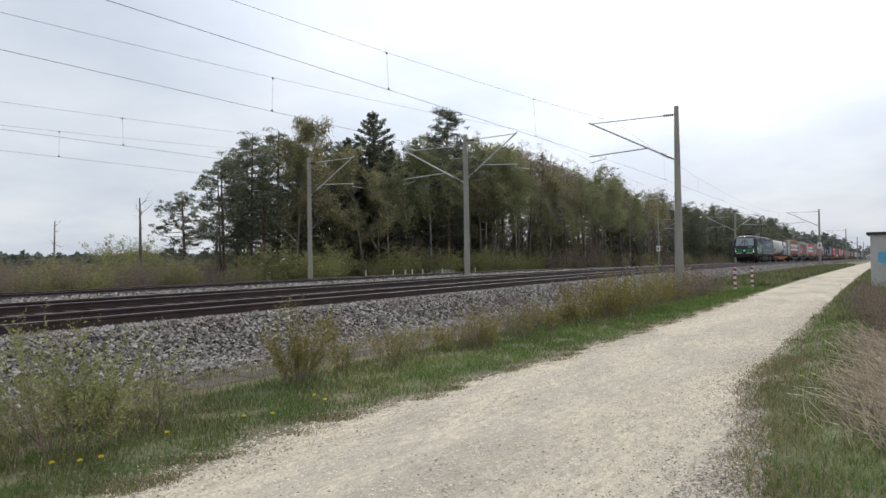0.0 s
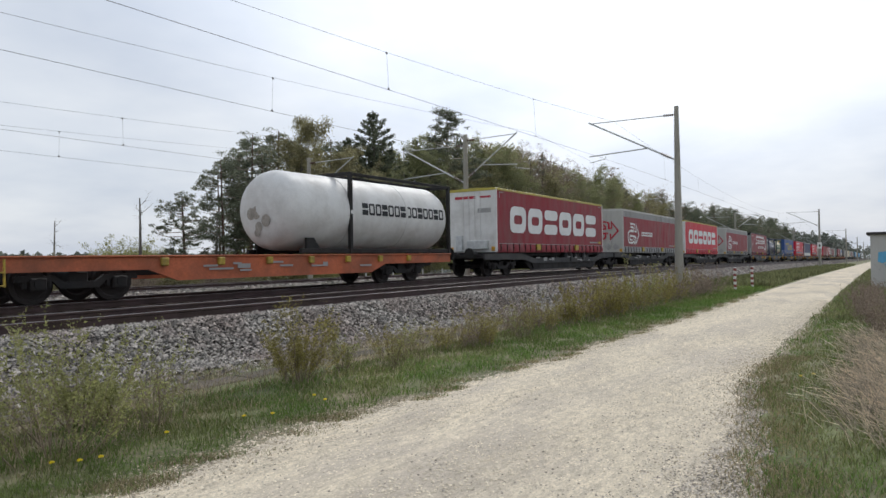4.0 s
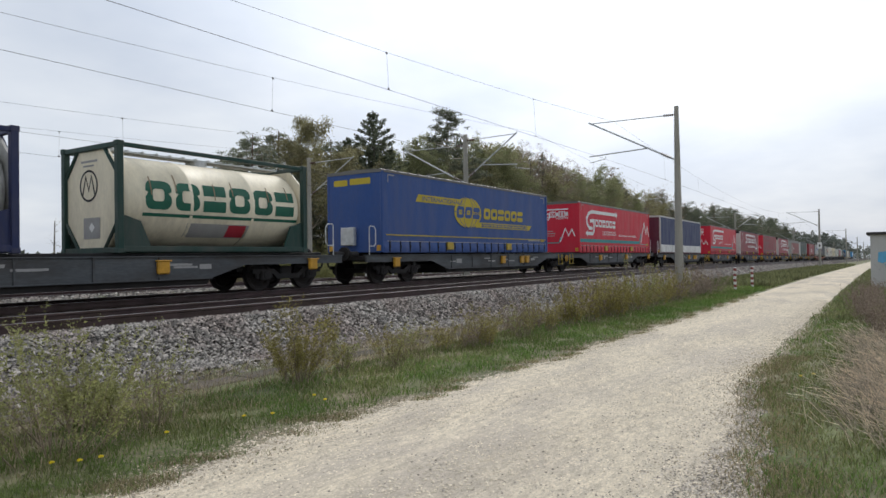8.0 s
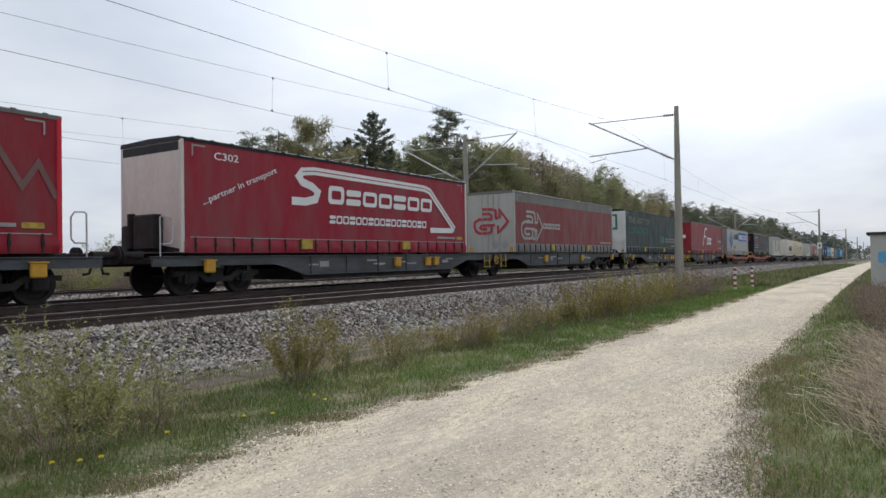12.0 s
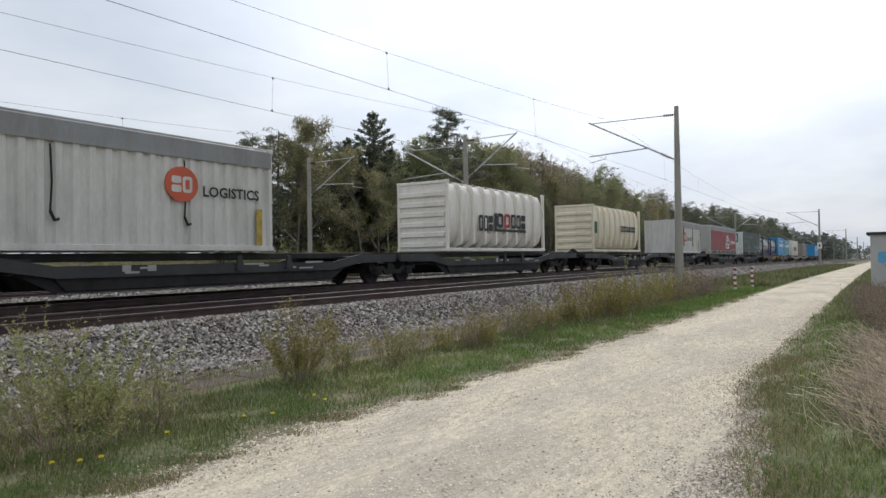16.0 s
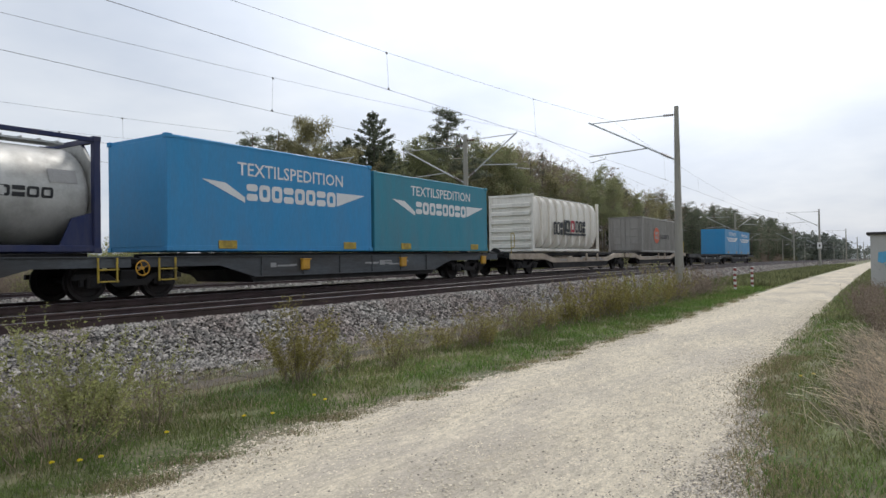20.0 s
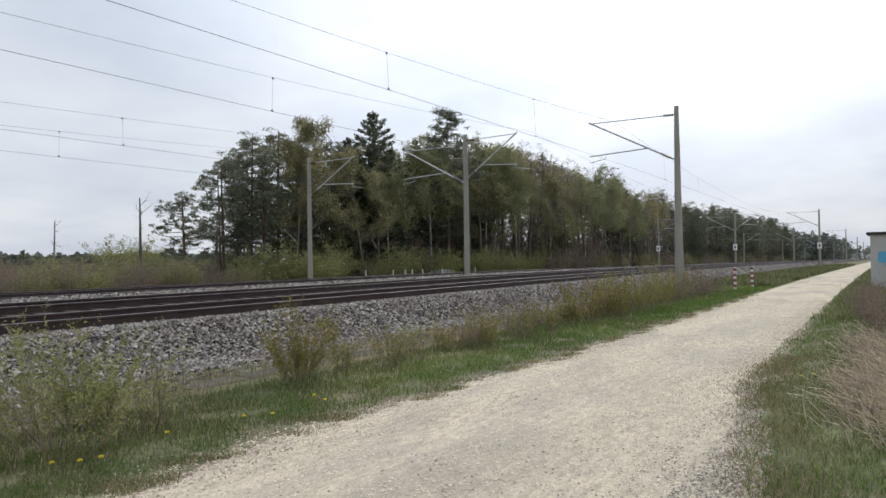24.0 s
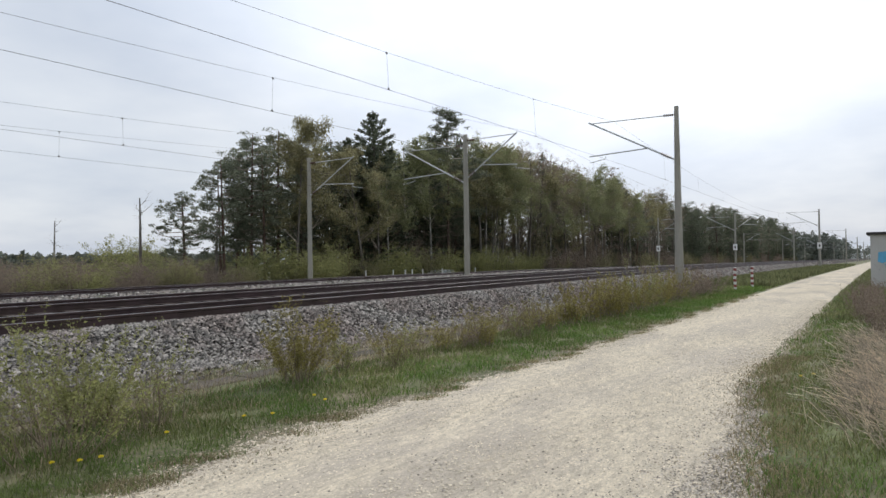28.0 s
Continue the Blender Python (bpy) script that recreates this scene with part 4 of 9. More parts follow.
def make_trailer(name, label, curtain, end, roof, rail=None, band=None, straps=True, seed=1, equipment=False, top=ZT, plates=(4.3, 9.35), rail_h=0.36, skirt=True):
    """A curtain-sided semi-trailer without tractor, standing in a pocket wagon. Origin at its leading end."""
    t = thing(name, label, "semi-trailer", group="semi-trailers on the goods train")
    hw = 1.26
    rail = rail or curtain
    rng = random.Random(seed)
    zr = ZB + rail_h
    # curtains, gently wavy between the posts
    for sy in (-1, 1):
        s = Shape()
        n, rows = 46, 6
        vs = []
        for i in range(n + 1):
            x = 0.09 + (TL - 0.18) * i / n
            for k in range(rows + 1):
                u = k / rows
                wave = 0.012 * math.sin(i * 1.9 + seed) * math.sin(math.pi * u) + 0.006 * math.sin(i * 0.7 + k)
                vs.append((x, sy * (hw - 0.014 + 0.5 * wave * (1 if sy < 0 else 0)), zr + (top - 0.1 - zr) * u))
        m = rows + 1
        s.add(vs, [(i * m + k, (i + 1) * m + k, (i + 1) * m + k + 1, i * m + k + 1) for i in range(n) for k in range(rows)])
        if band and sy < 0:
            s.k = [1 if (f % rows) >= rows - band[1] else 0 for f in range(n * rows)]
        part("curtain", s, [curtain, band[0]] if band else curtain, t, smooth=60)
    part("cargo_box", Shape().box(0.1, TL - 0.1, -hw + 0.06, hw - 0.06, ZB + 0.02, top - 0.12), M_BLACK, t)
    part("front_wall", Shape().box(0.0, 0.08, -hw + 0.01, hw - 0.01, ZB - 0.03, top - 0.1, 0.012), end, t)
    part("rear_door", Shape().box(TL - 0.08, TL, -hw + 0.01, hw - 0.01, ZB - 0.03, top - 0.1, 0.012), end, t)
    corner = Shape().box(-0.015, 0.09, -0.05, 0.05, ZB - 0.03, top - 0.06, 0.015).mesh("corner_post", roof if roof is M_ROOFLIGHT else end)
    for x in (0.0, TL - 0.075):
        for y in (-hw + 0.03, hw - 0.03):
            part("corner_post", corner, None, t).matrix_basis = Matrix.Translation((x, y, 0))
    s = Shape()
    s.prism([(-hw - 0.005, top - 0.1), (-hw - 0.005, top - 0.02), (-hw + 0.06, top + 0.01), (0, top + 0.045), (hw - 0.06, top + 0.01), (hw + 0.005, top - 0.02), (hw + 0.005, top - 0.1)], "x", -0.02, TL + 0.02)
    part("roof", s, roof, t)
    lumps = Shape()
    x = 0.3
    while x < TL:
        lumps.box(x, x + 0.10, -hw - 0.010, -hw + 0.05, top - 0.06, top + 0.016, 0.008)
        x += 0.62
    part("roof_runners", lumps, roof, t)
    for sy in (-1, 1):
        y0, y1 = sorted((sy * (hw - 0.06), sy * (hw + 0.004)))
        part("side_rail", Shape().box(0.05, TL - 0.05, y0, y1, ZB - 0.05, ZB + 0.1, 0.015), rail, t)
        # the loose lower edge bellies out between its straps
        s = Shape()
        n, rows = 110, 4
        vs = []
        for i in range(n + 1):
            x = 0.06 + (TL - 0.12) * i / n
            belly = 0.0 if not skirt else abs(math.sin(math.pi * (x - 0.4) * 21 / (TL - 0.8)))
            for k in range(rows + 1):
                u = k / rows
                vs.append((x, sy * (hw - 0.012 + 0.055 * belly * math.sin(math.pi * min(1, u + 0.12)) * rng.uniform(0.6, 1.1) + 0.012 * (1 - u)), ZB + 0.02 + (zr - ZB - 0.02) * u - 0.03 * belly * (1 - u)))
        m = rows + 1
        s.add(vs, [(i * m + k, (i + 1) * m + k, (i + 1) * m + k + 1, i * m + k + 1) for i in range(n) for k in range(rows)])
        part("curtain_skirt", s, rail, t, smooth=60)
    part("white_line", Shape().box(0.25, TL - 0.2, -hw - 0.012, -hw - 0.004, zr - 0.012, zr + 0.012), M_PRINT_GREY, t)
    if straps:
        st = Shape().box(-0.022, 0.022, -hw - 0.028, -hw - 0.002, ZB - 0.02, zr, 0.004).box(-0.035, 0.035, -hw - 0.045, -hw - 0.01, ZB + 0.12, ZB + 0.22, 0.008).mesh("buckle_strap", M_BLACK)
        k = 22
        for i in range(k):
            part("buckle_strap", st, None, t).matrix_basis = Matrix.Translation((0.4 + (TL - 0.8) * i / (k - 1) + rng.uniform(-0.03, 0.03), 0, 0))
    for x in plates:
        part("lifting_plate", Shape().box(x - 0.22, x + 0.22, -hw - 0.085, -hw - 0.006, ZB + 0.06, ZB + 0.36, 0.01), M_YELLOW, t, "yellow lifting marker")
    # chassis and axles hang in the wagon's pocket
    part("chassis", Shape().box(1.0, TL - 0.3, -0.55, -0.4, 0.85, 1.12, 0.01).box(1.0, TL - 0.3, 0.4, 0.55, 0.85, 1.12, 0.01), M_BLACK, t)
    tyre = Shape().lathe([(-0.19, 0.28), (-0.19, 0.46), (-0.15, 0.5), (0.15, 0.5), (0.19, 0.46), (0.19, 0.28)], (0, 0, 0), "y", 20)
    rim = Shape().lathe([(-0.12, 0.0), (-0.14, 0.1), (-0.06, 0.12), (-0.05, 0.26), (-0.18, 0.28)], (0, 0, 0), "y", 16)
    tm, rm = tyre.mesh("tyre", M_RUBBER, 40), rim.mesh("rim", M_RIM, 40)
    for x in (TL - 5.3, TL - 4.0, TL - 2.7):
        for sy in (-1.02, 1.02):
            wv = part("tyre", tm, None, t)
            wv.matrix_basis = Matrix.Translation((x, sy, 0.84)) @ (Matrix() if sy < 0 else Matrix.Rotation(math.pi, 4, "Z"))
            part("rim", rm, None, wv)
    s = Shape()
    for sy in (-0.8, 0.8):
        s.box(2.4, 2.55, sy - 0.06, sy + 0.06, 0.5, 1.1, 0.01).box(2.32, 2.63, sy - 0.12, sy + 0.12, 0.46, 0.5, 0.01)
    part("landing_leg", s, M_RIM, t)
    if equipment:
        part("end_equipment", Shape().box(-0.28, 0.0, -0.55, 0.35, ZB + 0.05, ZB + 0.95, 0.04).cyl((-0.15, 0.6, ZB + 0.1), (-0.15, 0.6, ZB + 1.0), 0.1, n=10).box(-0.2, 0.0, 0.7, 1.0, ZB - 0.1, ZB + 0.7, 0.04), M_BLACK, t, "black cable and pallet gear on the end wall")
    else:
        s = Shape()
        for yy in (-1.1, 1.1):
            s.box(-0.03, 0.0, yy - 0.09, yy + 0.09, ZB + 0.02, ZB + 0.22, 0.01)
        part("tail_lamp", s, M_AMBER, t)
        bars = Shape()
        for yy in (-0.45, -0.15, 0.15, 0.45):
            bars.cyl((-0.025, yy, ZB), (-0.025, yy, top - 0.15), 0.017, n=6)
        if end is not M_BRIGHTRED and end is not M_BLUE and end is not M_BLACKTARP:
            part("door_bars", bars, end, t)
    return t, Decals(t, hw)


def loop_arrow(d, x0, z0, w, h, material, on_end=False):
    """A looped band that ends in an arrow head, as a plain emblem."""
    s = Shape()
    k = 0.085 * h
    def S(pts):
        d._stroke(s, [(x0 + a * w, z0 + b * h) for a, b in pts], k, on_end)
        d.lift += 0.002
    S([(0.25, 0.98), (0.55, 0.98), (0.62, 0.93), (0.64, 0.80), (0.64, 0.62), (0.74, 0.62)])
    S([(0.25, 0.82), (0.46, 0.82), (0.52, 0.76), (0.52, 0.62), (0.16, 0.62), (0.05, 0.52), (0.03, 0.35), (0.06, 0.18), (0.16, 0.06), (0.45, 0.06), (0.52, 0.14), (0.52, 0.36)])
    S([(0.25, 0.66), (0.42, 0.66)])
    S([(0.62, 0.38), (0.24, 0.40), (0.18, 0.36), (0.18, 0.24), (0.24, 0.2), (0.40, 0.2)])
    S([(0.74, 0.62), (0.74, 0.95), (0.97, 0.48), (0.70, 0.02), (0.70, 0.34), (0.62, 0.34), (0.62, 0.04), (0.52, 0.06)])
    d.lift = 0.0
    part("emblem", s, material, d.p, "looped arrow emblem")


def paper(d, seed):
    """Small bars and plates of unreadable stencilling."""
    rng = random.Random(seed)
    d.side("stencil_bar", [rr(TL - 2.2, TL - 0.9, 1.62, 1.70, 0.01)], M_PRINT_GREY)
    d.side("label_plate", [rr(TL - 0.8, TL - 0.35, 1.60, 1.72, 0.02)], M_YELLOW)
    d.side("corner_mark", [[(0.32, 3.55), (0.36, 3.55), (0.36, 3.80), (0.72, 3.80), (0.72, 3.84), (0.32, 3.84)]], M_PRINT_GREY)
    d.side("corner_mark", [[(TL - 0.32, 3.55), (TL - 0.36, 3.55), (TL - 0.36, 3.80), (TL - 0.72, 3.80), (TL - 0.72, 3.84), (TL - 0.32, 3.84)]], M_PRINT_GREY)


def end_badges(d, m):
    d.front("warning_diamond", [[(-0.25, 1.72), (0.0, 1.47), (-0.25, 1.25), (-0.5, 1.47)], [(-0.75, 1.72), (-0.5, 1.47), (-0.75, 1.25), (-1.0, 1.47)]], M_PRINT_GREY)


def trailer_red_white(x12, seed):
    t, d = make_trailer("semi_trailer", "red curtain-sided semi-trailer with large white lettering and white end", M_BRIGHTRED if seed == 3 else M_RED, M_WHITE, M_ROOFYELLOW, straps=True, seed=seed)
    d.ring_bars("brand_print", 1.3, 12.7, 2.0, 3.25, 6, M_CLEANWHITE, 0.06, 0.33)
    d.front("brand_print", [rr(-0.2, 0.9, 3.55, 3.68, 0.04), rr(-1.0, -0.4, 3.57, 3.66, 0.03)], M_PRINT_RED)
    d.front("door_panel", [rr(-1.0, -0.3, 2.9, 3.1, 0.02)], M_PRINT_GREY)
    part("end_equipment", Shape().box(-0.2, 0.0, -0.9, 0.2, ZB + 0.1, ZB + 0.5, 0.03).box(-0.16, 0.0, 0.45, 0.8, ZB, ZB + 0.75, 0.03), M_GALV, t)
    paper(d, seed)
    return moving(t, x12)


def trailer_silver_red(x12, seed, emblem_x=0.95, word=(4.1, 6.85), dull=False):
    t, d = make_trailer("semi_trailer", "silver and red curtain-sided semi-trailer with a looped white arrow emblem", M_DULLRED if dull else M_RED, M_PALE, M_ROOF if dull else M_ROOFLIGHT, rail=M_DULLSILVER if dull else M_SILVER, band=(M_DULLSILVER if dull else M_SILVER, 1.0), seed=seed)
    ew = 2.55
    loop_arrow(d, emblem_x, 1.68, ew, 1.42, M_CLEANWHITE if not dull else M_PALE)
    d.ring_bars("brand_print", word[0], word[1], 2.28, 2.58, 6, M_CLEANWHITE if not dull else M_PALE, 0.1, 0.28)
    # the emblem on the end, in red
    s_d = Decals(t, 1.26)
    s_d.e = -0.03
    if seed == 25:
        loop_arrow_end(s_d, M_PRINT_RED, 0.35, (0.9, 3.2))
        s_d.front("stencil_bar", [rr(-0.25, 0.35, 3.5, 3.6, 0.02), rr(-0.3, 0.3, 2.95, 3.1, 0.02)], M_PRINT_RED)
        part("end_equipment", Shape().box(-0.2, 0.0, 0.1, 0.55, 1.2, 1.85, 0.03).cyl((-0.12, -0.3, 1.3), (-0.12, -0.25, 1.9), 0.09, n=8), M_GALV, t)
    else:
        loop_arrow_end(s_d, M_PRINT_RED)
    end_badges(d, None)
    paper(d, seed)
    return moving(t, x12)


def loop_arrow_end(d, material, size=1.0, corner=(0.95, 1.95)):
    s = Shape()
    k = 0.12 * size
    def S(pts):
        d._stroke(s, [(corner[0] - a * 1.95 * size, corner[1] + b * 1.25 * size) for a, b in pts], k, True)
        d.lift += 0.002
    S([(0.25, 0.98), (0.55, 0.98), (0.64, 0.90), (0.64, 0.62), (0.74, 0.62)])
    S([(0.25, 0.80), (0.46, 0.80), (0.52, 0.72), (0.52, 0.60), (0.16, 0.60), (0.05, 0.5), (0.03, 0.33), (0.08, 0.14), (0.18, 0.06), (0.45, 0.06), (0.52, 0.14), (0.52, 0.36)])
    S([(0.62, 0.36), (0.24, 0.36), (0.2, 0.28), (0.24, 0.22), (0.40, 0.22)])
    S([(0.74, 0.62), (0.74, 0.95), (0.97, 0.48), (0.70, 0.05), (0.70, 0.34)])
    part("emblem", s, material, d.p, "looped red arrow emblem")


def trailer_road_brand(x12, code, seed, end_dark=False, curtain=None):
    t, d = make_trailer("semi_trailer", "dark red curtain-sided semi-trailer with white lettering framed by a road line", curtain or M_RED, M_LIGHTBOX if end_dark else M_SILVER, M_BLACKTARP, seed=seed, equipment=True)
    # black band that deepens the roof cap over the end wall
    d.front("grime_band", [rr(-1.2, 1.2, 3.66, 3.88, 0.03)], M_BLACKTARP)
    d.front("grime_patch", [[(-1.2, 1.12), (1.2, 1.12), (1.2, 1.3), (0.3, 1.22), (-0.6, 1.28), (-1.2, 1.2)]], M_BLACKTARP)
    road = [(3.75, 2.62), (4.3, 2.62), (4.75, 2.72), (4.85, 2.95), (4.6, 3.1), (4.2, 3.2), (4.05, 3.36), (4.2, 3.52), (4.7, 3.58), (10.6, 3.50), (11.0, 3.42), (12.0, 2.95 - 0.35), (12.75, 2.0), (12.6, 1.95), (11.0, 1.93)]
    d.stroke("road_line", road[:13], 0.24, M_CLEANWHITE, label="white road-shaped frame line")
    d.layer(1)
    d.stroke("road_line", road[13:], 0.20, M_CLEANWHITE)
    d.layer(2)
    d.stroke("road_dashes", road[7:13], 0.03, M_PRINT_RED)
    d.ring_bars("brand_print", 5.3, 11.2, 2.62, 3.12, 7, M_CLEANWHITE, 0.06, 0.26, uneven=(1.15, 1, 1, 1, 1, 1, 1))
    d.ring_bars("brand_print", 5.35, 10.75, 2.0, 2.26, 17, M_CLEANWHITE, 0.08, 0.22)
    d.layer(0)
    d.text("...partner in transport", 0.66, 2.32, 0.17, M_CLEANWHITE, width=2.75, rise=0.40)
    d.text(code, 1.0, 3.52, 0.2, M_CLEANWHITE, width=0.8)
    paper(d, seed)
    return moving(t, x12)


def trailer_mountains(x12, seed, faded=False):
    ink = M_PRINT_GHOST if faded else M_CLEANWHITE
    t, d = make_trailer("semi_trailer", ("sun-faded" if faded else "bright red") + " curtain-sided semi-trailer with a white peak emblem" + (" and ghosted print" if faded else ""),
                        M_RED if faded else M_BRIGHTRED, M_BRIGHTRED, M_ROOF, seed=seed)
    big = [(6.3, 3.5), (2.0, 3.5), (1.5, 3.38), (1.2, 3.1), (1.25, 2.75), (1.6, 2.52), (2.1, 2.52)]
    d.stroke("emblem_line", big, 0.2, ink)
    d.layer(1)
    d.stroke("emblem_line", [(1.7, 2.95), (2.35, 2.98), (2.35, 2.4), (2.15, 2.2), (1.25, 2.2)], 0.2, ink)
    d.layer(2)
    d.side("emblem_arrow", [[(6.3, 3.30), (6.62, 3.5), (6.3, 3.70)], [(1.3, 2.02), (1.0, 2.2), (1.3, 2.38)]], ink)
    d.layer(0)
    d.ring_bars("brand_print", 2.55, 6.3, 2.62, 3.08, 6, ink, 0.0, 0.26)
    d.text("LOGISTICS", 3.85, 2.16, 0.25, ink, width=2.4)
    if not faded:
        d.text("we move mountains", 6.85, 2.13, 0.16, ink, width=3.75)
    d.side("stripe", [[(0.15, 1.68), (11.35, 1.68), (11.75, 2.35), (11.6, 2.42), (11.25, 1.88), (0.15, 1.88)]], M_PRINT_TEAL if not faded else M_PRINT_GHOST)
    d.stroke("peak_emblem", [(11.6, 1.75), (12.45, 3.2), (12.9, 2.45), (13.22, 2.95), (13.58, 2.25)], 0.13, ink, label="peak-shaped zigzag line")
    # the same print, small, on the end wall
    d.e = -0.001
    small = lambda pts: [(0.98 - (x - 1.0) * 0.30, 3.02 + (z - 2.2) * 0.44) for x, z in pts]
    for k, line in enumerate((big, [(1.7, 2.95), (2.35, 2.98), (2.35, 2.4), (2.15, 2.2), (1.25, 2.2)])):
        d.layer(k)
        d.stroke("emblem_line", small(line), 0.075, M_CLEANWHITE, on_end=True)
    d.layer(0)
    d.ring_bars("brand_print", 0.54, -0.62, 3.21, 3.41, 6, M_CLEANWHITE, 0.0, 0.26, on_end=True)
    d.text("LOGISTICS", 0.13, 3.02, 0.11, M_CLEANWHITE, width=0.75, on_end=True)
    d.stroke("peak_emblem", [(-0.10, 1.72), (-0.42, 2.48), (-0.62, 2.05), (-0.82, 2.42), (-1.0, 2.02)], 0.07, M_CLEANWHITE, on_end=True)
    d.stroke("stripe", [(0.98, 1.66), (-0.02, 1.66), (-0.14, 1.98)], 0.06, M_PRINT_TEAL, on_end=True)
    d.front("stencil_bar", [rr(0.35, 0.95, 2.32, 2.36, 0.01), rr(0.2, 0.95, 2.18, 2.23, 0.01), rr(0.25, 0.95, 2.05, 2.09, 0.01)], M_PRINT_GREY)
    paper(d, seed)
    return moving(t, x12)


def trailer_blue(x12):
    t, d = make_trailer("semi_trailer", "blue curtain-sided semi-trailer with yellow globe emblem and bands", M_BLUE, M_BLUE, M_ROOF, seed=21, equipment=False)
    d.side("yellow_band", [[(2.0, 2.98), (5.3, 2.98), (6.6, 2.98), (6.4, 3.26), (2.2, 3.26)], [(6.4, 2.14), (11.6, 2.14), (11.85, 2.37), (6.4, 2.37)]], M_PRINT_YELLOW)
    d.layer(1)
    d.side("globe_emblem", [[(5.8 + 1.1 * math.cos(2 * math.pi * k / 28), 2.74 + 0.64 * math.sin(2 * math.pi * k / 28)) for k in range(28)]], M_PRINT_YELLOW, "yellow globe emblem")
    d.layer(2)
    for r in (0.35, 0.7):
        d.stroke("globe_line", [(5.8 + 1.1 * r * math.cos(2 * math.pi * k / 24), 2.74 + 0.63 * math.sin(2 * math.pi * k / 24)) for k in range(24)], 0.025, M_BLUE, closed=True)
    d.stroke("globe_line", [(4.7, 2.74), (6.9, 2.74)], 0.025, M_BLUE)
    d.layer(3)
    d.ring_bars("brand_print", 4.85, 6.8, 2.5, 2.98, 3, M_BLUE, 0.15, 0.3)
    d.layer(0)
    d.ring_bars("brand_print", 7.1, 10.95, 2.52, 3.0, 6, M_PRINT_YELLOW, 0.1, 0.3)
    d.layer(1)
    d.text("INTERNATIONALE", 2.45, 3.04, 0.17, M_BLUE, width=2.9)
    d.ring_bars("brand_print", 6.9, 11.4, 2.18, 2.33, 20, M_BLUE, 0.0, 0.25)
    d.layer(0)
    d.side("yellow_line", [rr(0.2, 13.5, 1.69, 1.73, 0.01)], M_PRINT_YELLOW)
    d.front("brand_print", [rr(0.3, 0.95, 3.5, 3.72, 0.04), rr(-0.75, 0.2, 3.52, 3.74, 0.04)], M_PRINT_YELLOW)
    part("end_equipment", Shape().box(-0.2, 0.0, -0.1, 0.5, 1.35, 2.0, 0.03), M_GALV, t)
    paper(d, 21)
    return moving(t, x12)


def trailer_navy(x12):
    t, d = make_trailer("semi_trailer", "faded navy curtain-sided semi-trailer with white drop sides and maroon end", M_NAVY, M_MAROON, M_ROOFLIGHT, rail=M_MAROON, straps=False, seed=22, plates=(), skirt=False)
    board = []
    for a, b in ((0.12, 3.38), (3.46, 6.72), (6.80, 10.12), (10.2, 13.56)):
        part("drop_side", Shape().box(a, b, -1.29, -1.255, 1.18, 1.76, 0.012), M_WHITE, t, "white aluminium drop side")
    part("end_equipment", Shape().box(-0.14, 0.0, 0.35, 0.9, 1.35, 1.5, 0.02).box(-0.14, 0.0, 0.35, 0.9, 1.65, 1.85, 0.02).box(-0.14, 0.0, 0.35, 0.9, 2.0, 2.15, 0.02), M_GALV, t)
    d.front("stencil_bar", [rr(-0.2, 0.4, 2.7, 2.82, 0.02)], M_PRINT_YELLOW)
    return moving(t, x12)


def trailer_green_words(x12, lines, seed):
    t, d = make_trailer("semi_trailer", "dark green curtain-sided semi-trailer with slogan lettering", M_DARKGREEN, M_WHITE, M_BLACKTARP, seed=seed)
    for z, words in lines:
        for w, ink, x0, x1 in words:
            d.text(w, x0, z, 0.45, ink, width=x1 - x0, bold=0.0)
    d.side("emblem", [rr(8.7, 9.1, 1.85, 2.35, 0.02), rr(9.2, 9.6, 1.85, 2.35, 0.02)], M_PRINT_GREEN)
    d.ring_bars("brand_print", 9.9, 13.4, 1.92, 2.25, 8, M_PRINT_DUST, 0, 0.24)
    d.e = -0.03
    d.front("emblem", [rr(-0.75, 0.75, 2.65, 3.7, 0.04)], M_PRINT_GREEN)
    d.layer(1)
    d.front("emblem", [rr(-0.6, -0.35, 2.8, 3.55, 0.02), rr(-0.2, 0.2, 3.2, 3.55, 0.02), rr(0.35, 0.6, 2.8, 3.55, 0.02), rr(-0.2, 0.2, 2.8, 3.05, 0.02)], M_WHITE)
    d.layer(0)
    d.front("stencil_bar", [rr(-0.4, 0.4, 2.33, 2.40, 0.02)], M_PRINT_BLACK)
    paper(d, seed)
    return moving(t, x12)


def trailer_script(x12):
    t, d = make_trailer("semi_trailer", "red curtain-sided semi-trailer with a pale script emblem", M_RED, M_RED, M_ROOF, seed=31)
    d.stroke("script_emblem", [(4.9, 1.9), (5.6, 3.3), (5.9, 3.55), (6.5, 3.5)], 0.16, M_CLEANWHITE)
    d.stroke("script_emblem", [(5.2, 2.7), (6.3, 2.8)], 0.13, M_CLEANWHITE)
    d.ring_bars("brand_print", 6.4, 8.4, 2.0, 2.7, 3, M_CLEANWHITE, 0.2, 0.24)
    d.front("brand_print", [rr(-0.8, 0.2, 2.5, 2.8, 0.05)], M_CLEANWHITE)
    d.side("stencil_bar", [rr(11.8, 13.3, 2.3, 2.5, 0.03), rr(12.4, 13.4, 1.75, 1.8, 0.02)], M_PRINT_GREY)
    paper(d, 31)
    return moving(t, x12)


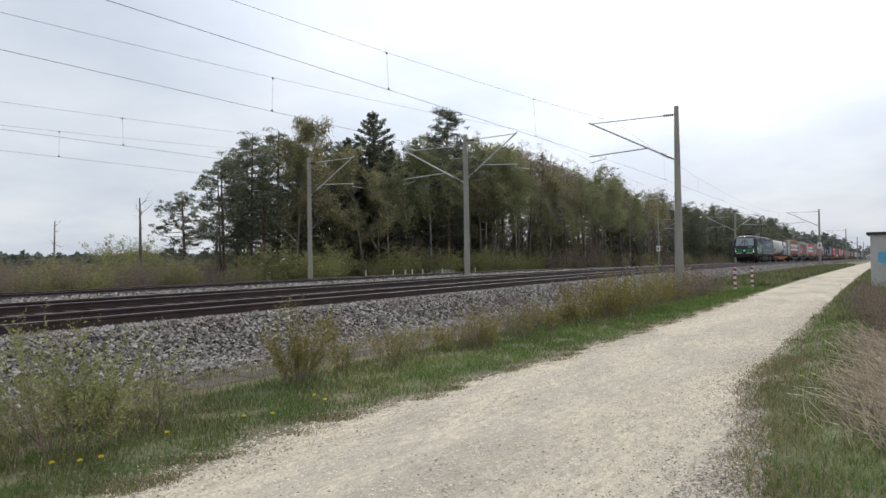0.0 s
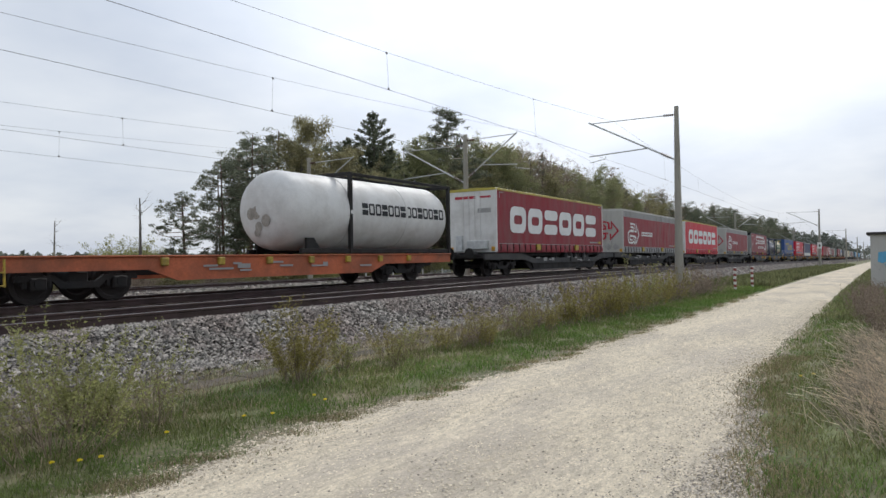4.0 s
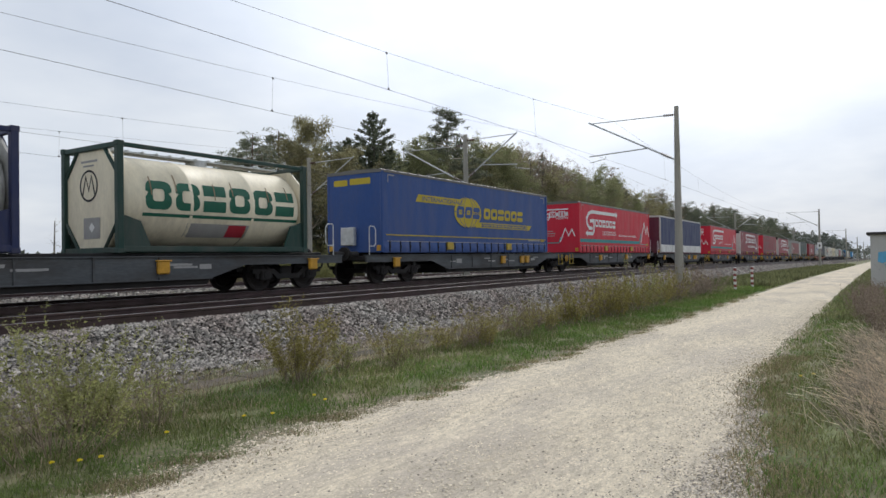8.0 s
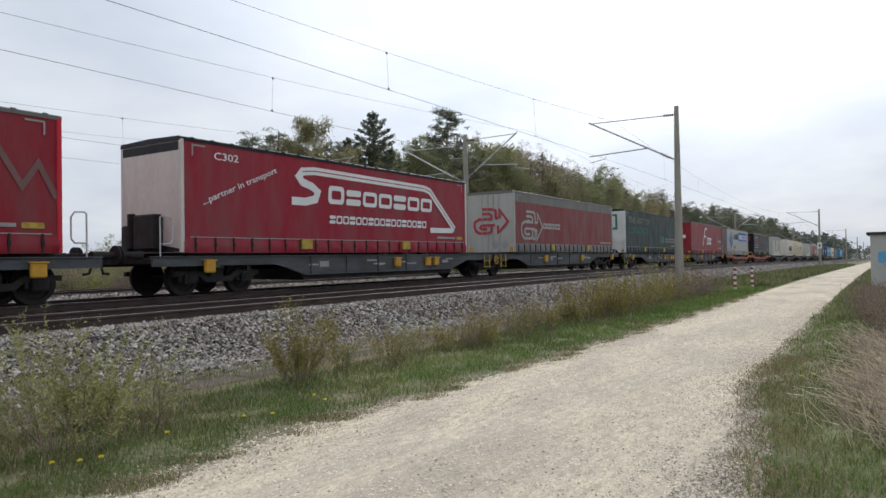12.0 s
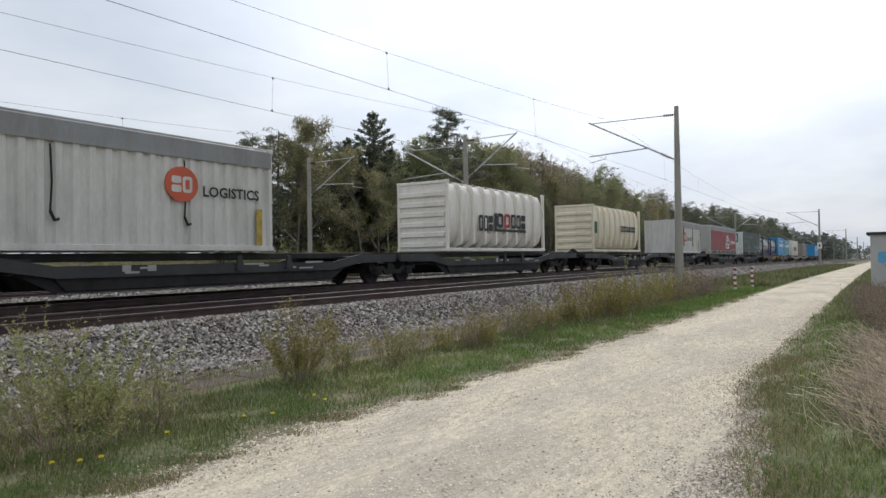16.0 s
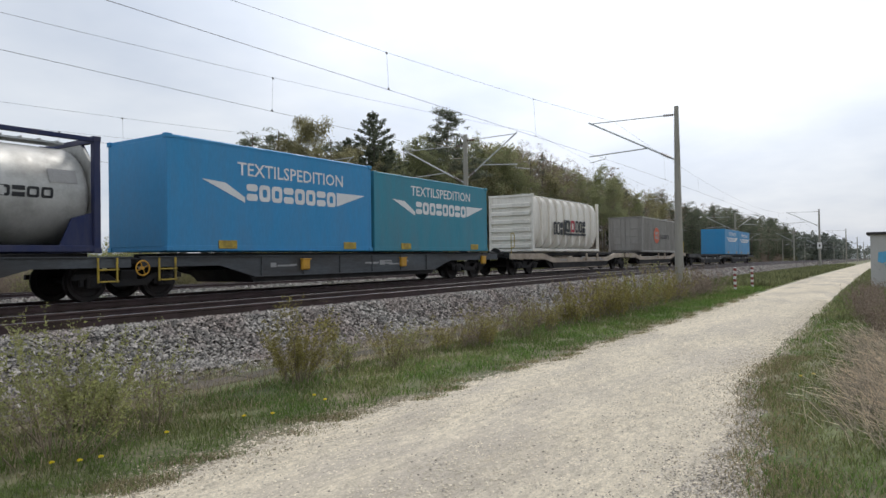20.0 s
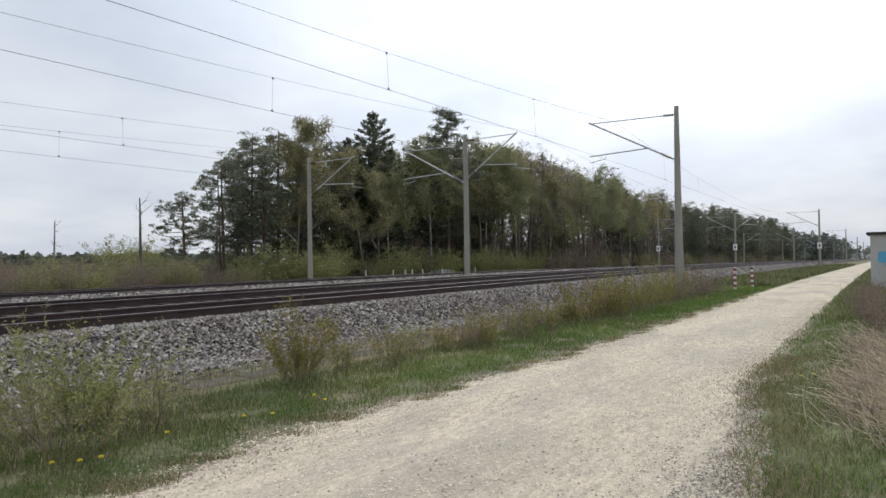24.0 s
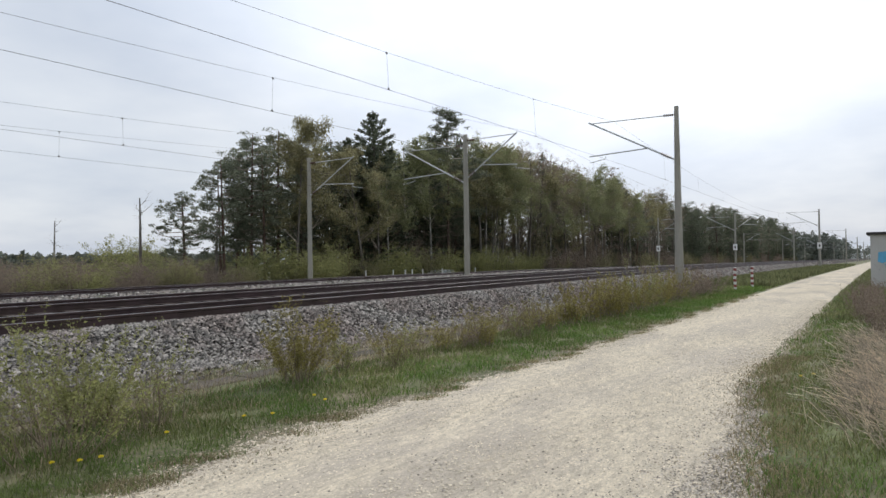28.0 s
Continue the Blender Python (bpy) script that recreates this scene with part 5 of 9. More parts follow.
def trailer_diamond(x12):
    t, d = make_trailer("semi_trailer", "pale grey curtain-sided semi-trailer with blue diamond emblem", M_PALE, M_SILVER, M_ROOFBROWN, rail=M_PALE, seed=32, rail_h=0.44)
    # a square on its corner, cut into a spine and three bars that rise to one side
    at = lambda u, v: (1.33 + 1.22 * u + 1.17 * v, 2.72 + 0.98 * u - 1.0 * v)
    quad = lambda u0, u1, v0, v1: [at(u0, v0), at(u1, v0), at(u1, v1), at(u0, v1)]
    d.side("emblem", [quad(0.0, 0.24, 0.0, 1.0), quad(0.24, 1.0, 0.0, 0.24), quad(0.24, 0.9, 0.40, 0.62), quad(0.24, 0.86, 0.78, 1.0)], M_PRINT_BLUE, "blue slanted-bar diamond")
    d.stroke("emblem_line", [at(1, 0), at(1, 1), at(0.86, 1)], 0.03, M_PRINT_BLACK)
    d.side("scuff_mark", [rr(3.95, 5.2, 1.78, 2.12, 0.16)], M_PRINT_DUST)
    d.ring_bars("brand_print", 4.0, 6.75, 2.85, 3.45, 5, M_PRINT_BLACK, 0, 0.25, uneven=(1.1, 0.8, 0.8, 1.1, 0.8))
    d.side("blue_panel", [rr(6.92, 12.3, 2.70, 3.70, 0.02)], M_PRINT_BLUE)
    d.layer(1)
    d.ring_bars("brand_print", 7.2, 9.7, 2.9, 3.4, 5, M_CLEANWHITE, 0, 0.22)
    d.ring_bars("brand_print", 10.0, 12.1, 2.9, 3.4, 4, M_CLEANWHITE, 0, 0.22)
    d.layer(0)
    d.side("stencil_bar", [rr(1.0, 1.9, 1.85, 1.92, 0.02)], M_PRINT_GREY)
    d.side("label_plate", [rr(0.95, 1.6, 1.62, 1.78, 0.02)], M_YELLOW)
    d.front("emblem", [[(0.1, 2.95), (-0.15, 3.25), (-0.4, 2.95), (-0.15, 2.65)]], M_PRINT_BLUE)
    part("end_equipment", Shape().box(-0.15, 0, 0.2, 0.75, 1.25, 1.45, 0.02).box(-0.15, 0, 0.2, 0.75, 1.6, 1.85, 0.02).cyl((-0.12, -0.4, 1.3), (-0.12, -0.3, 2.6), 0.04, n=6), M_BLACK, t)
    return moving(t, x12)


def trailer_black(x12):
    t, d = make_trailer("semi_trailer", "black curtain-sided semi-trailer with faded magenta block emblem", M_BLACKTARP, M_BLACKTARP, M_ROOFBROWN, seed=33)
    for x in (0.85, 1.95, 3.05):
        for k in range(4):
            d.side("block_emblem", [rr(x + 0.1 * (k % 2), x + 0.93 - 0.12 * (k % 2), 2.48 + 0.23 * k, 2.64 + 0.23 * k, 0.05)], M_PRINT_PINK)
    d.stroke("emblem_line", [(0.75, 3.45), (4.0, 3.45)], 0.08, M_PRINT_GREY)
    d.stroke("emblem_line", [(0.75, 2.38), (4.0, 2.38)], 0.05, M_PRINT_GREY)
    d.side("faint_bar", [rr(8.0, 12.4, 2.86, 3.0, 0.04)], M_NAVY)
    d.side("pale_line", [rr(0.25, 13.4, 1.66, 1.69, 0.01)], M_PRINT_GREY)
    d.side("stencil_bar", [rr(0.9, 3.6, 2.05, 2.15, 0.02), rr(11.9, 13.3, 1.9, 2.0, 0.02)], M_PRINT_GREY)
    d.e = -0.03
    d.front("block_emblem", [rr(0.2, 0.9, 3.0 + k * 0.22, 3.14 + k * 0.22, 0.03) for k in range(3)] + [rr(-0.85, 0.05, 3.0 + k * 0.22, 3.14 + k * 0.22, 0.03) for k in range(3)], M_PRINT_PINK)
    d.front("stencil_bar", [rr(-0.5, 0.8, 2.6, 2.68, 0.02)], M_PRINT_GREY)
    d.front("label_plate", [rr(0.55, 1.0, 1.35, 1.5, 0.02), rr(-1.0, -0.55, 1.35, 1.5, 0.02)], M_AMBER)
    paper(d, 33)
    return moving(t, x12)


CORNER = Shape().box(-0.09, 0.09, -0.08, 0.08, -0.06, 0.06, 0.012)


def make_tank(x12, label, frame, barrel, length=6.06, top=3.66, plain_frame=True, text=None, stripes=None):
    """A tank container: barrel in a steel frame. Origin at its leading end."""
    t = thing("tank_container", label, "tank container", group="tank containers on the goods train")
    zb, hw = 1.10, 1.2
    r = 1.12
    zc = zb + 0.14 + r
    part("barrel", Shape().lathe([(0.16, 0.0), (0.16, 0.90), (0.20, 1.04), (0.32, r), (2.0, r), (2.02, r + 0.012), (2.1, r + 0.012), (2.12, r), (4.0, r), (4.02, r + 0.012), (4.1, r + 0.012), (4.12, r), (length - 0.32, r), (length - 0.20, 1.04), (length - 0.16, 0.90), (length - 0.16, 0)], (0, 0, zc), "x", 36), barrel, t, smooth=35)
    e, c = hw - 0.14, 0.42
    octagon = [(-e + c, zb + 0.12), (e - c, zb + 0.12), (e, zb + 0.12 + c), (e, top - 0.14 - c), (e - c, top - 0.14), (-e + c, top - 0.14), (-e, top - 0.14 - c), (-e, zb + 0.12 + c)]
    for x in (0.09, length - 0.15):
        part("end_plate", Shape().prism(octagon, "x", x, x + 0.06), barrel, t, "flat eight-sided tank end")
    post = Shape().box(-0.075, 0.075, -0.075, 0.075, zb, top, 0.012).mesh("corner_post", frame)
    cast = CORNER.mesh("corner_casting", frame)
    for x in (0.08, length - 0.08):
        for y in (-hw + 0.06, hw - 0.06):
            part("corner_post", post, None, t).matrix_basis = Matrix.Translation((x, y, 0))
            for z in (zb + 0.05, top - 0.05):
                part("corner_casting", cast, None, t).matrix_basis = Matrix.Translation((x, y, z))
        s = Shape().box(x - 0.06, x + 0.06, -hw + 0.1, hw - 0.1, top - 0.13, top - 0.01, 0.01).box(x - 0.06, x + 0.06, -hw + 0.1, hw - 0.1, zb, zb + 0.13, 0.01)
        for sy in (-1, 1):
            s.cyl((x, sy * (hw - 0.1), zb + 0.75), (x, sy * (hw - 0.62), zb + 0.12), 0.05, n=6).cyl((x, sy * (hw - 0.1), top - 0.75), (x, sy * (hw - 0.62), top - 0.12), 0.05, n=6)
        part("end_frame", s, frame, t)
    for sy in (-1, 1):
        y = sy * (hw - 0.06)
        part("top_rail", Shape().box(0.1, length - 0.1, y - 0.05, y + 0.05, top - 0.12, top - 0.02, 0.01), frame, t)
        part("bottom_rail", Shape().box(0.1, length - 0.1, y - 0.06, y + 0.06, zb + 0.02, zb + 0.16, 0.01), frame, t)
        for a, b in ((0.14, 0.62), (length - 0.14, length - 0.62)):
            part("saddle", Shape().prism([(a, zb + 0.1), (a, zb + 0.9), (b, zb + 0.75), (b + (b - a) * 0.6, zb + 0.1)], "y", y - 0.02 * sy - 0.02, y - 0.02 * sy + 0.02), frame, t)
    s = Shape().box(0.3, length - 0.3, -0.25, 0.25, top - 0.1, top - 0.06)
    for k in range(14):
        x = 0.45 + (length - 0.9) * k / 13
        s.box(x - 0.02, x + 0.02, -0.3, 0.3, top - 0.06, top - 0.035)
    part("walkway", s, M_GALV, t)
    part("manhole", Shape().cyl((length / 2, 0, zc + r - 0.05), (length / 2, 0, zc + r + 0.12), 0.28, n=16), M_GALV, t)
    s = Shape()
    for k in range(7):
        s.box(length - 0.02, length + 0.02, 0.35, 0.75, zb + 0.35 + k * 0.3, zb + 0.38 + k * 0.3)
    part("end_ladder", s, M_GALV, t)
    return t, zc, r


def on_barrel(t, zc, r, x0, x1, z0, z1, material, name, label="", n=None, lift=0.008, stroke=0.28):
    """Paint that follows the barrel's near side."""
    s = Shape()
    P = lambda x, z, dd=0.0: (x, -math.sqrt(max(0.0, (r + lift) ** 2 - (z - zc) ** 2)), z)
    if n is None:
        m = 6
        vs = [P(x, z0 + (z1 - z0) * k / m) for x in (x0, x1) for k in range(m + 1)]
        s.add(vs, [(k, m + 1 + k, m + 2 + k, k + 1) for k in range(m)])
    else:
        pitch = (x1 - x0) / n
        for i in range(n):
            a, b = x0 + i * pitch, x0 + (i + 0.86) * pitch
            q = min(b - a, z1 - z0) * stroke
            o, w = rr(a, b, z0, z1, q * 0.9, 3, 0.05), rr(a + q, b - q, z0 + q, z1 - q, q * 0.4, 3, 0.05)
            k = len(o)
            kind = (0, 0, 1)[(i + n) % 3]
            if kind == 0:
                s.add([P(*c) for c in o] + [P(*c) for c in w], [(j, (j + 1) % k, k + (j + 1) % k, k + j) for j in range(k)])
                continue
            g = (b - a) * 0.09
            cells = [(a, b, z0, (z0 + z1) / 2 - g), (a, b, (z0 + z1) / 2 + g, z1)] if kind == 1 else [(a, (a + b) / 2 - g, z0, z1), ((a + b) / 2 + g, b, z0, z1)]
            for m0, m1, k0, k1 in cells:
                m = 5
                vs = [P(x + 0.05 * (zz - z0), zz) for x in (m0, m1) for zz in [k0 + (k1 - k0) * h / m for h in range(m + 1)]]
                s.add(vs, [(h, m + 1 + h, m + 2 + h, h + 1) for h in range(m)])
    return part(name, s, material, t, label)


def corrugated(sh, x0, x1, y, z0, z1, depth, pitch):
    """A sheet wall with trapezoid corrugations, facing -y."""
    n = max(1, int(round((x1 - x0) / pitch)))
    p = (x1 - x0) / n
    pts = []
    for i in range(n):
        a = x0 + i * p
        pts += [(a, y), (a + p * 0.36, y), (a + p * 0.5, y + depth), (a + p * 0.86, y + depth)]
    pts.append((x1, y))
    m = len(pts)
    sh.add([(a, b, z0) for a, b in pts] + [(a, b, z1) for a, b in pts], [(i, i + 1, m + i + 1, m + i) for i in range(m - 1)])


def make_container(x12, length, label, paint, top, corr=True, pitch=0.28, doors=False, end_paint=None, frame=None, grey_band=None, name="container"):
    """A box container with corrugated or plain walls. Origin at its leading end."""
    t = thing(name, label, "container", group="containers on the goods train")
    zb, hw = 1.14, 1.25
    frame, end_paint = frame or paint, end_paint or paint
    part("core", Shape().box(0.12, length - 0.12, -hw + 0.1, hw - 0.1, zb + 0.05, top - 0.05), paint, t)
    zt = top - (0.5 if grey_band else 0.10)
    s = Shape()
    if corr:
        corrugated(s, 0.12, length - 0.12, -hw + 0.02, zb + 0.14, zt, 0.06, pitch)
    else:
        s.box(0.1, length - 0.1, -hw + 0.005, -hw + 0.06, zb + 0.12, zt + 0.02, 0.008)
    part("side_wall", s, paint, t)
    s = Shape().box(0.1, length - 0.1, hw - 0.06, hw - 0.005, zb + 0.12, top - 0.08, 0.008)
    part("side_wall", s, paint, t)
    if grey_band:
        part("tarpaulin_valance", Shape().prism([(-hw - 0.015, zt - 0.04), (-hw - 0.015, top - 0.08), (-hw + 0.1, top + 0.02), (-hw + 0.1, zt)], "x", 0.05, length - 0.05), grey_band, t, "rolled grey tarpaulin edge")
    part("roof", Shape().box(0.02, length - 0.02, -hw + 0.03, hw - 0.03, top - 0.06, top, 0.015), grey_band or paint, t)
    post = Shape().box(0, 0.12, -0.06, 0.06, zb, top, 0.015).mesh("corner_post", frame)
    cast = CORNER.mesh("corner_casting", frame)
    for x in (0.0, length - 0.12):
        for y in (-hw + 0.06, hw - 0.06):
            part("corner_post", post, None, t).matrix_basis = Matrix.Translation((x, y, 0))
            for z in (zb + 0.06, top - 0.05):
                part("corner_casting", cast, None, t).matrix_basis = Matrix.Translation((x + 0.06, y, z))
    for sy in (-1, 1):
        y = sy * (hw - 0.05)
        part("bottom_rail", Shape().box(0.1, length - 0.1, y - 0.05, y + 0.05, zb, zb + 0.15, 0.012), frame, t)
        if not grey_band:
            part("top_rail", Shape().box(0.1, length - 0.1, y - 0.045, y + 0.045, top - 0.11, top - 0.02, 0.012), frame, t)
    e = Shape()
    if doors:
        for a, b in ((-hw + 0.12, -0.01), (0.01, hw - 0.12)):
            e = Shape().box(0.03, 0.07, a, b, zb + 0.15, top - 0.12, 0.01)
            for y in (a + 0.18, b - 0.33) if a < 0 else (a + 0.33, b - 0.18):
                e.cyl((0.0, y, zb + 0.1), (0.0, y, top - 0.1), 0.022, n=6)
            for z in (zb + 0.6, zb + 1.15, zb + 1.7):
                e.box(-0.005, 0.035, a + 0.03, b - 0.03, z, z + 0.08, 0.01)
            part("end_door", e, end_paint, t)
    else:
        n = 7 if corr else 1
        if corr:
            p = (2 * hw - 0.24) / n
            pts = []
            for i in range(n):
                a = -hw + 0.12 + i * p
                pts += [(0.03, a), (0.03, a + p * 0.4), (0.08, a + p * 0.5), (0.08, a + p * 0.9)]
            pts.append((0.03, hw - 0.12))
            m = len(pts)
            e.add([(a, b, zb + 0.14) for a, b in pts] + [(a, b, top - 0.1) for a, b in pts], [(i, i + 1, m + i + 1, m + i) for i in range(m - 1)])
        else:
            e.box(0.0, 0.06, -hw + 0.1, hw - 0.1, zb + 0.12, top - 0.1, 0.01)
        part("end_wall", e, end_paint, t)
        part("end_sill", Shape().box(0.01, 0.1, -hw + 0.1, hw - 0.1, zb, zb + 0.15, 0.01).box(0.01, 0.1, -hw + 0.1, hw - 0.1, top - 0.12, top - 0.01, 0.01), frame, t)
    b = Shape().box(length - 0.07, length - 0.02, -hw + 0.1, hw - 0.1, zb + 0.12, top - 0.1, 0.01)
    part("end_wall", b, end_paint, t)
    return moving(t, x12), Decals(t, hw)


def make_bulk(x12, label, paint, seed, big=True, length=9.2):
    """A silo container: bulging sides with upright ribs and a louvred end."""
    t = thing("bulk_container", label, "container", group="containers on the goods train")
    zb, top, hw = 1.14, 4.0 if big else 3.75, 1.24
    # shell that narrows below and above, with broad upright ribs standing proud of it
    prof = [(-hw + 0.62, zb + 0.16), (-hw + 0.30, zb + 0.42), (-hw + 0.15, zb + 0.85), (-hw + 0.10, zb + 1.3), (-hw + 0.10, top - 0.9), (-hw + 0.16, top - 0.45), (-hw + 0.32, top - 0.12), (-hw + 0.5, top - 0.06)]
    prof = prof + [(-a, b) for a, b in reversed(prof)]
    k = 9
    n = 8 * k
    s = Shape()
    vs = []
    for i in range(n + 1):
        x = 0.12 + (length - 0.22) * i / n
        puff = 0.055 * abs(math.sin(math.pi * i / 8.0))
        vs += [(x, a * (1 + puff / 1.1), b) for a, b in prof]
    m = len(prof)
    s.add(vs, [(i * m + q, (i + 1) * m + q, (i + 1) * m + (q + 1) % m, i * m + (q + 1) % m) for i in range(n) for q in range(m)] + [tuple(range(m)), tuple(reversed(range(n * m, n * m + m)))])
    part("shell", s, paint, t, smooth=50)
    rib = Shape()
    for sy in (-1, 1):
        q = [(sy * (hw - 0.34), zb + 0.14), (sy * (hw - 0.03), zb + 0.30), (sy * hw, zb + 0.45), (sy * hw, top - 0.34), (sy * (hw - 0.12), top - 0.10), (sy * (hw - 0.4), top - 0.02), (sy * (hw - 0.6), top - 0.10), (sy * (hw - 0.6), zb + 0.14)]
        rib.prism(q, "x", -0.075, 0.075)
    rm = rib.mesh("rib", paint)
    for i in range(1, k):
        part("rib", rm, None, t).matrix_basis = Matrix.Translation((0.12 + (length - 0.22) * i / k, 0, 0))
    post = Shape().box(0, 0.14, -0.07, 0.07, zb, top, 0.015).mesh("corner_post", paint)
    cast = CORNER.mesh("corner_casting", paint)
    for x in (0.0, length - 0.14):
        for y in (-hw + 0.06, hw - 0.06):
            part("corner_post", post, None, t).matrix_basis = Matrix.Translation((x, y, 0))
            for z in (zb + 0.06, top - 0.05):
                part("corner_casting", cast, None, t).matrix_basis = Matrix.Translation((x + 0.07, y, z))
    part("end_panel", Shape().box(0.05, 0.12, -hw + 0.1, hw - 0.1, zb + 0.05, top - 0.05), paint, t)
    lv = Shape().prism([(0.05, 0.0), (-0.08, 0.05), (-0.08, 0.20), (0.05, 0.26)], "y", -hw + 0.14, hw - 0.14).mesh("end_louvre", paint)
    n = 6
    for i in range(n):
        part("end_louvre", lv, None, t).matrix_basis = Matrix.Translation((0.02, 0, zb + 0.14 + (top - zb - 0.4) * i / n))
    part("end_rail", Shape().box(0.0, 0.14, -hw + 0.1, hw - 0.1, top - 0.12, top, 0.015).box(0.0, 0.14, -hw + 0.1, hw - 0.1, zb, zb + 0.12, 0.015), paint, t)
    part("side_rail", Shape().box(0.1, length - 0.1, -hw, -hw + 0.12, zb, zb + 0.14, 0.012).box(0.1, length - 0.1, hw - 0.12, hw, zb, zb + 0.14, 0.012), paint, t)
    s = Shape().box(0.2, length - 0.2, -0.3, 0.3, top - 0.05, top - 0.01)
    for x in np.linspace(0.8, length - 0.8, 5):
        s.cyl((x, 0.7, top - 0.1), (x, 0.7, top + 0.02), 0.25, n=12)
    s.tube([(0.3, -0.5, top - 0.02), (0.3, -0.5, top + 0.06), (length - 0.3, -0.5, top + 0.06), (length - 0.3, -0.5, top - 0.02)], 0.015, 5)
    part("roof_gear", s, M_GALV, t)
    return moving(t, x12), Decals(t, hw)


# --- the electric locomotive
M_LNAVY = mat("locomotive_slate_blue", (0.030, 0.037, 0.053), 0.55, 0, 0.1, 0.8, 0.04, 20, dirt=(0.06, 0.055, 0.05), dirt_amount=0.4)
M_LGREEN = mat("locomotive_green", (0.010, 0.31, 0.06), 0.4, 0, 0.08, 0.8, 0.04, 20, dirt=(0.05, 0.06, 0.04), dirt_amount=0.35)
M_LROOF = mat("locomotive_roof_grey", (0.125, 0.125, 0.125), 0.65, 0, 0.12, 0.8, 0.06, 20, dirt=(0.08, 0.07, 0.06), dirt_amount=0.6)
# dusty skirt and running gear, base colour darkened for the shade under the floor
M_LSKIRT = mat("dusty_shade_darkened_skirt", (0.034, 0.029, 0.026), 0.75, 0, 0.15, 0.8, 0.08, 20, dirt=(0.075, 0.058, 0.045), dirt_amount=0.6)
M_LLOW = mat("panel_lower_slate", (0.05, 0.06, 0.085), 0.45, 0, 0.15, 0.8, 0.05, 20, dirt=(0.10, 0.09, 0.08), dirt_amount=0.5)
# pale grey base colour paints the sky's reflection into the panes
M_GLASS = mat("sky_paled_glass", (0.25, 0.28, 0.285), 0.08, 0, 0.05, 0.7, 0, 10, spec=0.8, coat=0.6)
M_LAMP = glow_mat("lit_headlamp", (1.0, 0.95, 0.85), 0.7)
M_DARKGLASS = mat("dark_cab_glass", (0.03, 0.033, 0.035), 0.1, 0, 0.05, 0.7, 0, 10, spec=0.6)
M_LENS = mat("lamp_glass", (0.075, 0.08, 0.085), 0.15, 0.2, 0.1, 6)

LOCO_Z = [0.98, 1.16, 1.3, 1.6, 1.9, 2.1, 2.25, 2.5, 2.75, 2.95, 3.1, 3.22, 3.35, 3.48, 3.6, 3.70, 3.76]
LOCO_W = [1.46, 1.49, 1.50, 1.50, 1.50, 1.50, 1.50, 1.50, 1.50, 1.49, 1.47, 1.43, 1.35, 1.23, 1.05, 0.80, 0.50]
LOCO_F = [8.70, 8.77, 8.79, 8.79, 8.78, 8.75, 8.70, 8.59, 8.48, 8.39, 8.32, 8.26, 8.18, 8.08, 7.92, 7.60, 7.05]


M_DUSTSTRIPE = mat("dusty_pale_stripe", (0.30, 0.29, 0.28), 0.7, 0, 0.15, 1.2, 0.1, 20, dirt=(0.14, 0.13, 0.12), dirt_amount=0.7)


def loco_half(z):
    return float(np.interp(z, LOCO_Z, LOCO_W)), float(np.interp(z, LOCO_Z, LOCO_F))


def loco_nose(y, z):
    """x of the leading face at y, z."""
    w, f = loco_half(z)
    u = min(1.0, abs(y) / w)
    return -f + 0.18 * u * u + 0.62 * (1 - (1 - u ** 5.0) ** (1 / 5.0))


def loco_patch(outline, name, material, parent, lift=0.008, label="", grid=6):
    """A painted or glazed field on the rounded nose; outline is a quad in y, z: lower left, lower right, upper right, upper left."""
    s = Shape()
    a, b, c, d = [Vector(q) for q in outline]
    n = grid
    vs = []
    for i in range(n + 1):
        for k in range(n + 1):
            u, v = i / n, k / n
            p = (a * (1 - u) + b * u) * (1 - v) + (d * (1 - u) + c * u) * v
            vs.append((loco_nose(p.x, p.y) - lift, p.x, p.y))
    s.add(vs, [(i * (n + 1) + k, (i + 1) * (n + 1) + k, (i + 1) * (n + 1) + k + 1, i * (n + 1) + k + 1) for i in range(n) for k in range(n)])
    return part(name, s, material, parent, label, smooth=60)


